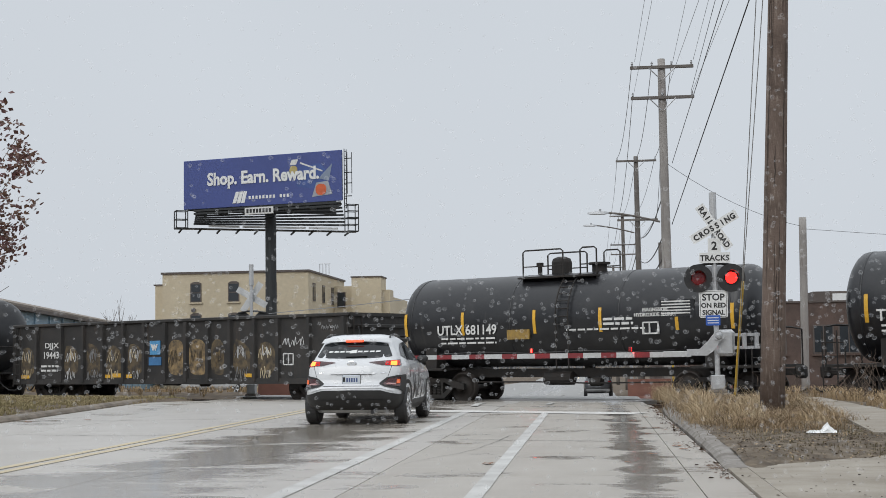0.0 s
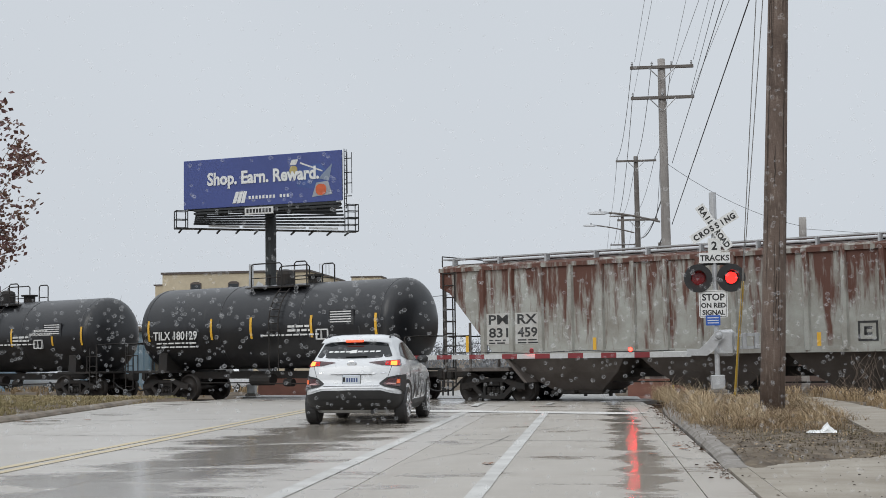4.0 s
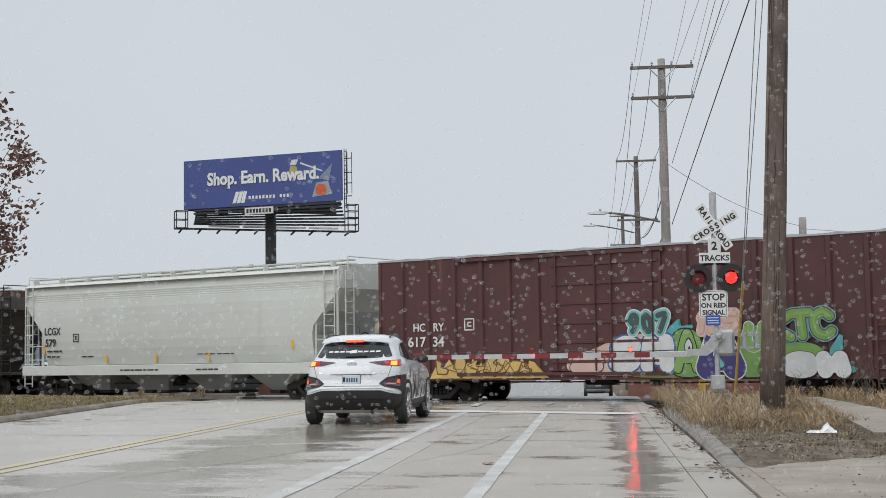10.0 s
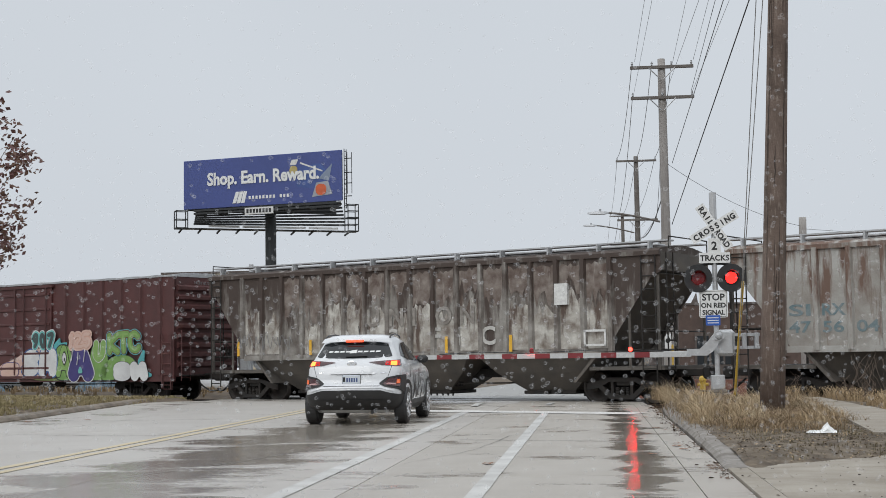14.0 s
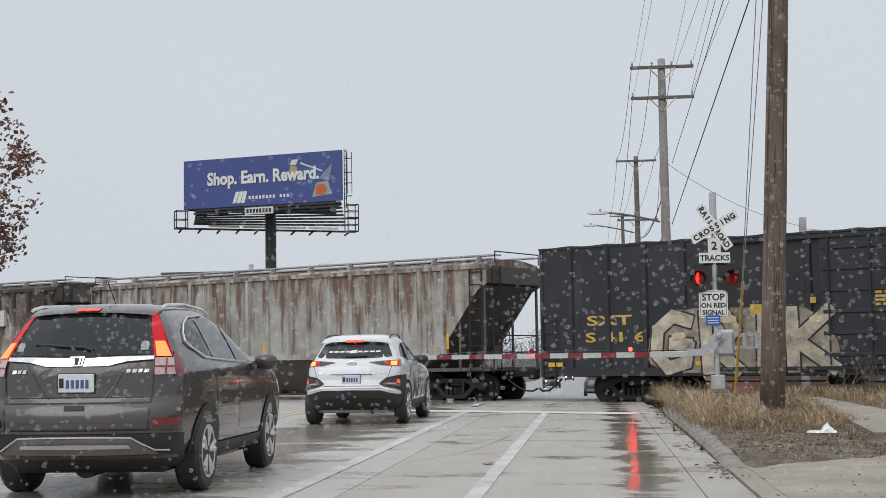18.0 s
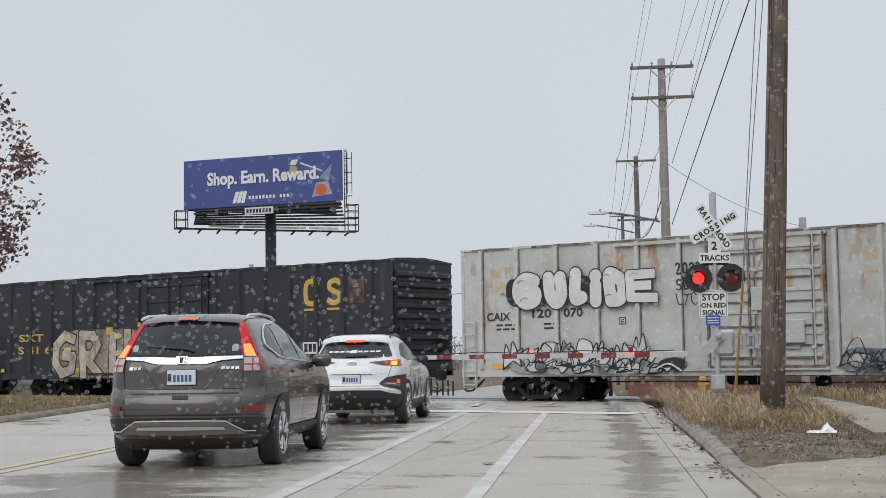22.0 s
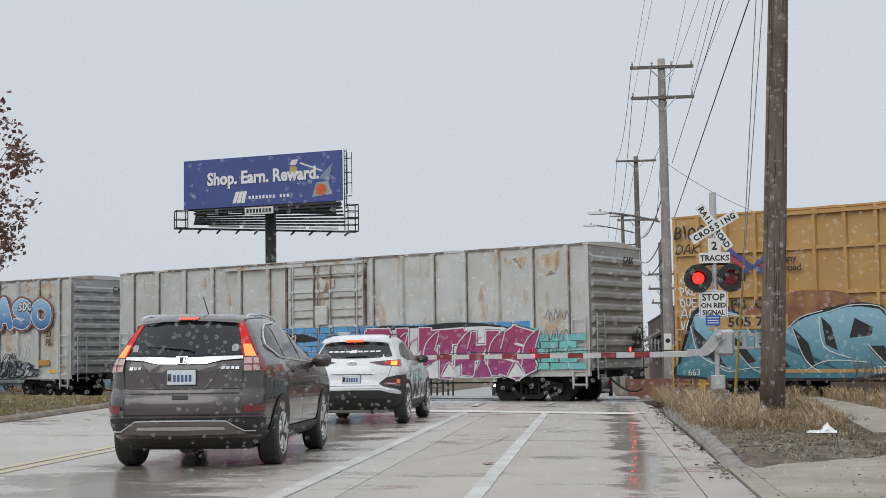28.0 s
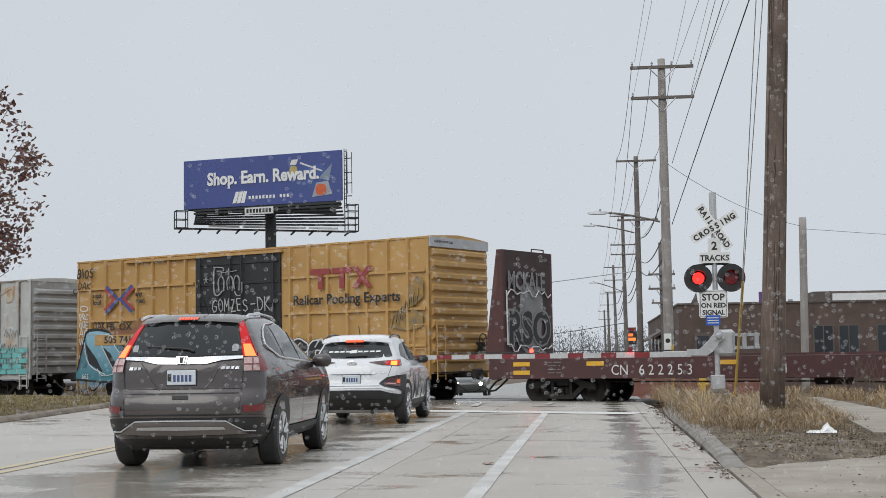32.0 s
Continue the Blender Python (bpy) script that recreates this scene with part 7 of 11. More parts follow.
    for x, z in ((10.15, 1.75), (11.4, 1.85), (12.7, 1.85), (13.3, 1.8)):
        stroke(car, [(x - 0.1, z - 0.1), (x + 0.15, z + 0.17), (x + 0.3, z - 0.02), (x + 0.55, z + 0.16)], w2 + 0.03, S_WHITE, 0.024)
    soot = mat("thin_grey_spray", (0.16, 0.13, 0.09), 0.7, 0, (0.34, 0.21, 0.06), 5.0, 1.2, 0.05, 30)
    for k, pts in enumerate(([(14.2, 2.3), (14.35, 2.75), (14.75, 2.6), (15.1, 2.85), (15.5, 2.7), (15.45, 2.3), (14.9, 2.2)], [(14.75, 2.85), (14.95, 3.5), (15.25, 3.85), (15.5, 3.7), (15.5, 3.2), (15.15, 2.95)])):
        paint(car, pts, w2 - 0.02, soot, k, 0)
    for k in range(7):
        stroke(car, [(14.3 + k * 0.16, 2.3 + 0.12 * k), (14.42 + k * 0.15, 2.7 + 0.13 * k), (14.6 + k * 0.12, 2.4 + 0.14 * k)], w2, soot, 0.02)
    part("notice_board", box(bmesh.new(), 14.3, 14.75, -w2 - 0.006, -w2, 1.5, 1.95), M_INK_W, car)
    reflectors(car, (0.6, 5.0, 10.5, 15.1), 1.02, w2)
    letters("YARDER MOUNT CAR", 0.1, M_INK_K, car, end_at(L + 0.06, -1.4, 4.85), "end_stencil", 0.0)
    return car


yellow_box_car()


def bulkhead_flat():
    L, w = 22.6, 1.42
    car = new_car("long brown-red bulkhead flat car with graffiti on its end wall", 193.35, L, (2.2, L - 2.2))
    part("deck", box(bmesh.new(), 0, L, -w, w, 1.18, 1.30, 0.015), M_BROWN_RED, car)
    for y in (-w - 0.04, w - 0.04):
        part("side_sill", box(bmesh.new(), 0.0, L, y, y + 0.08, 0.72, 1.30, 0.012), M_BROWN_RED, car)
    for x0, x1, xt0, xt1 in ((-0.15, 0.5, 0.3, 0.5), (L - 0.5, L + 0.15, L - 0.5, L - 0.3)):
        b = part("bulkhead", prism(bmesh.new(), [(x0, 1.3), (x1, 1.3), (xt1, 4.5), (xt0, 4.5)], "y", -w, -w + 0.12), M_BROWN_RED, car)
        part("bulkhead", prism(bmesh.new(), [(x0, 1.3), (x1, 1.3), (xt1, 4.5), (xt0, 4.5)], "y", w - 0.12, w), M_BROWN_RED, car)
        face = xt1 - 0.06 if x0 < 5 else xt0
        part("bulkhead_face", box(bmesh.new(), face, face + 0.06, -w + 0.12, w - 0.12, 1.3, 4.5), mat("dark_bulkhead_face", (0.05, 0.03, 0.03), 0.7), car)
    f = 0.505
    bm = bmesh.new()
    wavy(bm, 0.0, 2.1, 0.75, 1.15, 0.0, 8, 0, 7)
    bmesh.ops.rotate(bm, verts=bm.verts, cent=(0, 0, 0), matrix=Matrix.Rotation(radians(90), 3, "Z"))
    bmesh.ops.translate(bm, verts=bm.verts, vec=(f + 0.0, 0.1, 0.35))
    part("graffiti", bm, S_GREY, car)
    letters("RSO", 1.35, S_GREY, car, end_at(f + 0.02, -1.2, 1.75), "graffiti", 0.10, 0.95, 0.003)
    letters("RSO", 1.35, S_BLACK, car, end_at(f + 0.03, -1.2, 1.75), "graffiti", 0.03, 0.95, 0.003)
    letters("MCKALE", 0.75, S_GREY, car, end_at(f + 0.02, -1.2, 3.35), "graffiti_tag", 0.02, 0.75, 0.003)
    bm = bmesh.new()
    for z, sd in ((3.25, 1), (1.62, 2)):
        r = random.Random(sd)
        pts = [(f + 0.04, -1.25 + 2.5 * k / 14, z + r.uniform(-0.12, 0.12)) for k in range(15)]
        pipe(bm, pts, 0.022, 4)
    pipe(bm, [(f + 0.04, -1.25, 1.7), (f + 0.04, -1.28, 3.3)], 0.022, 4)
    part("graffiti", bm, S_WHITE, car)
    for x in (0.4, L - 0.4):
        bm = bmesh.new()
        pipe(bm, [(x, 0.4, 4.5), (x, 0.4, 4.6), (x, 1.1, 4.6), (x, 1.1, 4.5)], 0.02)
        part("grab_iron", bm, M_BROWN_RED, car)
    part("tie_down_rail", box(bmesh.new(), 1.2, L - 1.2, -0.5, 0.5, 1.3, 1.36), M_BROWN_RED, car)
    fitted(car, "CN   6 2 2 2 5 3", 4.03, 6.44, 0.82, 1.1, w + 0.04, M_INK_W, "reporting_mark", 0.0)
    for x in (0.85, 3.25, 7.2, 11.6, 16.0):
        part("reflector", box(bmesh.new(), x, x + 0.55, -w - 0.052, -w - 0.04, 1.08, 1.2), M_REFLECT, car)
    part("reflector", box(bmesh.new(), 0.85, 1.4, -w - 0.052, -w - 0.04, 0.84, 0.96), M_REFLECT, car)
    bars(car, 2.0, 1.2, w + 0.045, 4, 0.5, 0.022, 0.1, S_GREY, 141)
    box_stencil(car, 8.8, 0.85, w + 0.045, 0.26, M_INK_W)
    bm = bmesh.new()
    pipe(bm, [(0.0, -0.5, 0.8), (-0.35, -0.55, 0.62), (-0.6, -0.5, 0.4)], 0.03)
    part("air_hose", bm, M_HOSE, car)


bulkhead_flat()

# ---- materials of the street furniture and houses ----
M_GALV = mat("galvanised_steel", (0.42, 0.43, 0.44), 0.45, 0.6, (0.32, 0.32, 0.33), 5, 0.7, 0.1)
M_SILVER = mat("aluminium_paint", (0.50, 0.51, 0.52), 0.4, 0.3, (0.38, 0.38, 0.38), 4, 0.6, 0.15)
M_BLACK = mat("black_enamel", (0.016, 0.016, 0.017), 0.5, 0, (0.03, 0.03, 0.03), 6, 0.6, 0.1)
M_SIGN_W = mat("white_sign_sheet", (0.76, 0.77, 0.76), 0.4, 0, (0.62, 0.62, 0.6), 3, 0.6, 0)
M_SIGN_BACK = mat("sign_back", (0.62, 0.63, 0.63), 0.4, 0.3, (0.33, 0.33, 0.33), 3, 0.6, 0)
M_SIGN_K = mat("black_sign_letter", (0.02, 0.02, 0.02), 0.5)
M_SIGN_B = mat("blue_sign_sheet", (0.03, 0.11, 0.45), 0.4)
M_POLE = mat("weathered_pole_wood", (0.16, 0.117, 0.095), 0.85, 0, (0.09, 0.065, 0.052), 2.5, 0.9, 0.7, 30, streak=((0.27, 0.225, 0.19), 26.0, 0.56))
M_POLE_CRACK = mat("dark_wood_crack", (0.045, 0.033, 0.027), 0.9)
M_POLE_PALE = mat("grey_pole_wood", (0.33, 0.31, 0.29), 0.85, 0, (0.22, 0.20, 0.19), 1.0, 0.8, 0.3, 30, streak=((0.19, 0.165, 0.15), 6, 0.58))
M_POLE_DARK = mat("dark_pole_wood", (0.12, 0.105, 0.095), 0.85, 0, (0.18, 0.165, 0.15), 1.0, 0.8, 0.2)
M_WIRE = mat("black_wire", (0.045, 0.045, 0.048), 0.6)
M_WIRE_PALE = mat("aluminium_wire", (0.28, 0.29, 0.31), 0.6)
M_GUARD = mat("yellow_plastic", (0.55, 0.36, 0.05), 0.5, 0, (0.42, 0.27, 0.05), 3, 0.6, 0.05)
M_LENS_OFF = mat("dark_red_lens", (0.22, 0.018, 0.022), 0.25, 0, (0.09, 0.008, 0.01), 20, 0.6, 0.1)
M_LENS_ON = glow("lit_red_lamp", (1.0, 0.012, 0.009), 5.0)
M_ARM_LAMP = glow("lit_red_arm_lamp", (1.0, 0.006, 0.004), 55.0)
M_RED_STRIPE = mat("red_reflective_tape", (0.22, 0.025, 0.03), 0.4, 0, (0.15, 0.02, 0.025), 8, 0.6, 0)
M_WHITE_STRIPE = mat("white_reflective_tape", (0.52, 0.53, 0.53), 0.4, 0, (0.40, 0.40, 0.39), 6, 0.6, 0)
M_BRICK = mat("brown_brick", (0.118, 0.08, 0.066), 0.85, 0, (0.072, 0.053, 0.046), 1.2, 0.9, 0.5, 9)
M_BEIGE = mat("cream_stucco", (0.55, 0.475, 0.345), 0.8, 0, (0.48, 0.41, 0.295), 0.3, 0.7, 0.1, 3)
M_COPING = mat("dark_coping", (0.11, 0.09, 0.08), 0.7)
M_PANE = glass("window_pane", (0.035, 0.04, 0.045), 0.12)
M_BB_BLUE = mat("billboard_blue", (0.055, 0.08, 0.26), 0.45, 0, (0.042, 0.062, 0.20), 0.25, 0.7, 0, 6)
M_STEEL_DARK = mat("dark_green_steel", (0.032, 0.036, 0.038), 0.6, 0.3, (0.05, 0.05, 0.05), 2, 0.6, 0.1)
M_SHED_ROOF = mat("brown_sheet_roof", (0.22, 0.185, 0.15), 0.7, 0, (0.17, 0.14, 0.115), 0.5, 0.7, 0.1, 4)
M_SHED_WALL = mat("pale_blue_cladding", (0.25, 0.37, 0.46), 0.6, 0, (0.2, 0.29, 0.36), 0.4, 0.7, 0.1, 4)
M_TWIG = mat("bare_twigs", (0.12, 0.09, 0.07), 0.9)
M_BARK = mat("grey_bark", (0.13, 0.105, 0.09), 0.9, 0, (0.08, 0.065, 0.055), 5, 0.8, 0.5)
M_LEAF_RED = mat("dark_red_leaf", (0.115, 0.042, 0.035), 0.55, 0, (0.075, 0.03, 0.028), 12, 0.8, 0)
M_LEAF_BROWN = mat("brown_leaf", (0.15, 0.075, 0.045), 0.6, 0, (0.09, 0.045, 0.03), 12, 0.8, 0)
# bluish grey stands in for the haze of distance
M_HAZED_WOOD = mat("far_woods", (0.21, 0.22, 0.235), 0.95, 0, (0.165, 0.175, 0.185), 0.02, 0.8, 0, 0.3)

LAMPS = []


# ---- level crossing signal with its barrier ----
def face_on(x, y, z, tilt=0.0):
    """A sign's pose: its writing runs along +x and it faces the road user, who looks along +y."""
    return Matrix.Translation((x, y, z)) @ pose(0, 0, 0, 90, 0, 0) @ pose(0, 0, 0, 0, 0, tilt)


def plate(bm, w, h, r=0.03, t=0.004):
    """A round-cornered sheet, centred, in its local x and y."""
    pts = []
    for cx, cy, a0 in ((w / 2 - r, h / 2 - r, 0), (-w / 2 + r, h / 2 - r, 90), (-w / 2 + r, -h / 2 + r, 180), (w / 2 - r, -h / 2 + r, 270)):
        for k in range(4):
            a = radians(a0 + 30 * k)
            pts.append((cx + r * math.cos(a), cy + r * math.sin(a)))
    return prism(bm, pts, "z", -t, t)


def two_sided(disc):
    """The half of a lamp disc that faces away is dull."""
    disc.data.materials.append(M_LENS_OFF)
    for f in disc.data.polygons:
        f.material_index = 1 if sum(disc.data.vertices[v].co.y for v in f.vertices) > 0 else 0
    return disc


def signal_mast(x, y, z, lean, with_arm, back=False):
    m = thing("crossing_signal", "silver crossing signal mast with red lamps and a lowered striped barrier" if with_arm else "silver crossing signal seen from behind with blank white crossed boards", "signal", pose(x, y, z, 0, lean, 180 if back else 0), group="crossing signals")
    bm = bmesh.new()
    rod(bm, (0, 0, 0.3), (0, 0, 4.55), 0.062, 14)
    rod(bm, (0, 0, 4.1), (0, 0, 4.82), 0.085, 14)
    rod(bm, (0, 0, 4.06), (0, 0, 4.12), 0.095, 14)
    part("mast", bm, M_SILVER, m, smooth=False)
    part("base_box", box(bmesh.new(), -0.16, 0.16, -0.14, 0.14, 0.14, 0.48, 0.02), M_SILVER, m)
    bm = bmesh.new()
    box(bm, -0.27, 0.27, -0.27, 0.27, -0.1, 0.05, 0.02)
    box(bm, -0.2, 0.2, -0.2, 0.2, 0.05, 0.14, 0.02)
    part("foundation", bm, M_KERB, m)
    for k in (-1, 1):
        part("anchor_bolt", rod(bmesh.new(), (0.22 * k, -0.22, 0.04), (0.22 * k, -0.22, 0.13), 0.018, 6), M_GALV, m)
    # crossed boards with their words
    for word, tilt, dy in (("RAILROAD", -56, -0.1), ("CROSSING", 30, -0.115)):
        b = part("crossbuck_board", plate(bmesh.new(), 1.24, 0.23, 0.02), M_SIGN_BACK if back else M_SIGN_W, m, at=face_on(0.01, dy, 3.63 if back else 3.99, tilt))
        if not back:
            for k, ch in enumerate(word):
                u = (k - 3.5) * 0.142
                if word == "RAILROAD":
                    u = u * 0.88 + (0.075 if k > 3 else -0.075)
                letters(ch, 0.185, M_SIGN_K, b, Matrix.Translation((u, -0.066, 0.006)), "letter", 0.008, 0.95, 0.001, align="CENTER")
    if not back:
        t2 = part("track_count_sign", plate(bmesh.new(), 0.3, 0.34, 0.02), M_SIGN_W, m, at=face_on(0, -0.085, 3.55))
        letters("2", 0.27, M_SIGN_K, t2, Matrix.Translation((0, -0.1, 0.006)), "letter", 0.008, 1, 0.001, align="CENTER")
        t3 = part("tracks_sign", plate(bmesh.new(), 0.73, 0.25, 0.02), M_SIGN_W, m, at=face_on(0, -0.095, 3.255))
        letters("TRACKS", 0.185, M_SIGN_K, t3, Matrix.Translation((0, -0.066, 0.006)), "letter", 0.006, 1.0, 0.001, align="CENTER")
        s = part("stop_sign_plate", plate(bmesh.new(), 0.67, 0.65, 0.05), M_SIGN_W, m, "white sign reading stop on red signal", at=face_on(-0.06, -0.09, 2.16))
        bm = bmesh.new()
        for x0, x1, y0, y1 in ((-0.31, 0.31, 0.295, 0.305), (-0.31, 0.31, -0.305, -0.295), (-0.31, -0.3, -0.305, 0.305), (0.3, 0.31, -0.305, 0.305)):
            box(bm, x0, x1, y0, y1, 0.004, 0.006)
        part("border", bm, M_SIGN_K, s)
        for txt, yy, sz in (("STOP", 0.085, 0.22), ("ON RED", -0.085, 0.155), ("SIGNAL", -0.255, 0.155)):
            letters(txt, sz, M_SIGN_K, s, Matrix.Translation((0, yy, 0.006)), "letter", 0.006, 1.0, 0.001, align="CENTER")
        b = part("blue_plate", plate(bmesh.new(), 0.34, 0.24, 0.02), M_SIGN_B, m, "small blue emergency notice", at=face_on(-0.08, -0.11, 1.77))
        for k in range(3):
            part("notice_line", box(bmesh.new(), -0.13, 0.13, 0.05 - k * 0.06, 0.07 - k * 0.06, 0.004, 0.006), M_SIGN_W, b)
    # the cross arm and its lamps
    part("lamp_arm", pipe(bmesh.new(), [(-0.5, -0.02, 3.06), (-0.15, -0.02, 3.12), (0.15, -0.02, 3.12), (0.5, -0.02, 3.06)], 0.035, 8), M_BLACK, m)
    for k, lx in ((0, -0.40), (1, 0.37)):
        lamp = part("signal_lamp", lathe(bmesh.new(), [(0.05, 0.12), (0.14, 0.1), (0.16, 0.0), (0.335, -0.01), (0.335, -0.03), (0.16, -0.03), (0.155, -0.02)], 32, "y"), M_BLACK, m, "round black background with a red lens", at=pose(lx, -0.1, 2.77))
        bm = bmesh.new()
        n = 20
        inner, outer = [], []
        for i in range(n + 1):
            a = radians(-20 + 220 * i / n)
            d = 0.26 * (0.35 + 0.65 * max(0.0, math.sin(a)))
            inner.append(bm.verts.new((0.172 * math.cos(a), -0.03, 0.172 * math.sin(a))))
            outer.append(bm.verts.new((0.178 * math.cos(a), -0.03 - d, 0.178 * math.sin(a))))
        for i in range(n):
            bm.faces.new((inner[i], inner[i + 1], outer[i + 1], outer[i]))
        part("hood", bm, M_BLACK, lamp)
        part("lens", lathe(bmesh.new(), [(0.155, -0.024), (0.14, -0.034), (0.08, -0.044), (0.01, -0.048)], 24, "y"), M_LENS_OFF, lamp)
        if with_arm:
            # an added disc, lit in front and dull behind, imitates the flashing
            bulb = two_sided(part("bulb_reflector", lathe(lathe(bmesh.new(), [(0.138, -0.001), (0.05, -0.004), (0.005, -0.005)], 24, "y"), [(0.15, 0.001), (0.08, 0.008), (0.005, 0.012)], 24, "y"), M_LENS_ON, lamp, "glowing red lamp", at=pose(0, -0.062, 0)))
            LAMPS.append((bulb, k, (0, -0.062, 0)))
    # the machine, its crank and counterweight
    part("machine_box", box(bmesh.new(), -0.02, 0.42, -0.12, 0.3, 0.92, 1.55, 0.07), M_SILVER, m)
    bm = bmesh.new()
    prism(bm, [(-0.72, 0.95), (-0.72, 1.10), (-0.42, 1.10), (-0.22, 1.28), (-0.05, 1.50), (0.08, 1.52), (0.13, 1.40), (0.05, 1.26), (-0.1, 1.05), (-0.25, 0.94)], "y", -0.25, -0.17)
    rod(bm, (0.03, -0.28, 1.40), (0.03, -0.16, 1.40), 0.12, 18)
    part("crank_arm", bm, M_SILVER, m)
    part("hub", lathe(bmesh.new(), [(0.09, -0.31), (0.07, -0.33), (0.03, -0.34)], 14, "y", (0.03, 0, 1.40)), M_GALV, m)
    for z0 in (1.12, 1.42):
        part("counterweight_arm", box(bmesh.new(), 0.38, 0.98, -0.24, -0.2, z0 - 0.035, z0 + 0.035), M_GALV, m)
    for xx in (0.62, 0.9):
        part("counterweight", box(bmesh.new(), xx - 0.05, xx + 0.05, -0.3, -0.12, 1.08, 1.46, 0.01), M_GALV, m)
    if with_arm:
        zt = 0.985
        L = 7.1
        arm = part("barrier_arm", box(bmesh.new(), -0.72 - 0.55, -0.72 + 0.1, -0.245, -0.175, zt - 0.07, zt + 0.07, 0.01), M_WHITE_STRIPE, m, "red and white striped barrier arm")
        k, x1 = 0, -1.27
        while x1 > -L - 0.2:
            red = k % 2 == 1
            w = 0.36 if red else 0.425
            if k == 0:
                w = 0.32
            part("stripe", box(bmesh.new(), x1 - w, x1, -0.235, -0.185, zt - 0.068 + 0.002 * k, zt + 0.062), M_RED_STRIPE if red else M_WHITE_STRIPE, arm)
            x1 -= w
            k += 1
        part("arm_cable", pipe(bmesh.new(), [(-1.0, -0.2, zt + 0.1), (-2.0, -0.2, zt + 0.075), (-3.2, -0.2, zt + 0.12), (-4.5, -0.2, zt + 0.075), (-5.6, -0.2, zt + 0.12), (-6.6, -0.2, zt + 0.08)], 0.012), M_BLACK, arm)
        for k, lx in ((3, -2.04), (2, -4.38)):
            lamp = part("arm_lamp", box(bmesh.new(), lx - 0.045, lx + 0.045, -0.26, -0.16, zt + 0.07, zt + 0.19, 0.015), M_LENS_OFF, arm)
            disc = two_sided(part("lamp_disc", lathe(lathe(bmesh.new(), [(0.05, -0.001), (0.01, -0.003)], 18, "y"), [(0.053, 0.001), (0.01, 0.004)], 18, "y"), M_ARM_LAMP, lamp, "glowing red arm lamp", at=pose(lx, -0.275, zt + 0.13)))
            LAMPS.append((disc, k, (lx, -0.275, zt + 0.13)))
    return m


signal_mast(2.86, 34.05, 0.15, 0.0, True)
signal_mast(-12.38, 50.2, -0.2, 0, False, True)

# ---- poles and wires ----
POLE_ENDS = {}


def utility_pole(name, foot, top, r0, r1, material, arms, label, far=False):
    """Tapered pole with crossarms; arms: (drop below the top, half length, pairs of insulators)."""
    foot, top = Vector(foot), Vector(top)
    p = thing("utility_pole", label, "pole", Matrix.Translation(foot), group="utility poles")
    d = top - foot
    bm = bmesh.new()
    n = 10
    rings = []
    for k in range(n + 1):
        c = d * (k / n)
        r = r0 + (r1 - r0) * k / n
        rings.append([(c.x + r * math.cos(a) * (1 + 0.03 * noise.noise((k * 0.7, a, r0))), c.y + r * math.sin(a), c.z) for a in [2 * math.pi * i / 14 for i in range(14)]])
    loft(bm, rings)
    part("shaft", bm, material, p, smooth=True)
    if name == "near":
        rp = random.Random(6)
        for k in range(26):
            a, z0, ln, w = rp.uniform(-2.6, -0.4), rp.uniform(0.3, 10.0), rp.uniform(0.5, 2.6), rp.uniform(0.004, 0.011)
            bm = bmesh.new()
            prev = None
            for i in range(9):
                zz = z0 + ln * i / 8
                c = d * (zz / d.z)
                r = r0 + (r1 - r0) * zz / d.z + 0.004
                b = a + 0.06 * noise.noise((i * 0.5, k, 0))
                h = w * math.sin(math.pi * (i + 0.3) / 8.6) / r
                cur = [bm.verts.new((c.x + r * math.cos(b + q * h), c.y + r * math.sin(b + q * h), zz)) for q in (-1, 1)]
                if prev:
                    bm.faces.new((prev[0], cur[0], cur[1], prev[1]))
                prev = cur
            part("drying_crack", bm, M_POLE_CRACK, p)
    ends = []
    for drop, half, nins in arms:
        c = d * (1 - drop / d.length)
        arm = part("crossarm", box(bmesh.new(), c.x - half, c.x + half, c.y - r1 - 0.1, c.y - r1, c.z - 0.06, c.z + 0.06, 0.008), M_POLE_DARK, p)
        if not far:
            bm = bmesh.new()
            for s in (-1, 1):
                rod(bm, (c.x + s * half * 0.42, c.y - r1 - 0.11, c.z - 0.03), (c.x + s * 0.05, c.y - r1 - 0.11, c.z - 0.5), 0.022, 5)
            part("brace", bm, M_GALV, p)
        row = []
        for k in range(nins):
            u = -half + 0.08 + (2 * half - 0.16) * k / max(1, nins - 1)
            part("insulator", lathe(bmesh.new(), [(0.02, 0.06), (0.045, 0.09), (0.03, 0.12), (0.05, 0.15), (0.03, 0.19), (0.035, 0.22)], 8 if not far else 5, "z", (c.x + u, c.y - r1 - 0.05, c.z)), M_GALV, p)
            row.append(foot + Vector((c.x + u, c.y - r1 - 0.05, c.z + 0.2)))
        ends.append(row)
    POLE_ENDS[name] = (foot, top, ends)
    return p


utility_pole("near", (3.13, 26.0, 0.05), (3.725, 26.0, 13.0), 0.225, 0.15, M_POLE, ((0.25, 1.2, 4), (1.6, 1.2, 3)), "brown weathered wooden utility pole standing in dry grass")
p2 = utility_pole("second", (2.81, 55.0, -0.75), (2.805, 55.0, 12.62), 0.21, 0.145, M_POLE_PALE, ((0.35, 1.22, 4), (1.55, 1.22, 3)), "pale grey utility pole with two crossarms and a lamp bracket")
p3 = utility_pole("third", (2.7, 86.0, -1.6), (2.70, 86.0, 13.16), 0.21, 0.14, M_POLE_DARK, ((0.3, 1.22, 3), (3.9, 1.22, 2)), "dark wooden utility pole with a street lamp bracket")
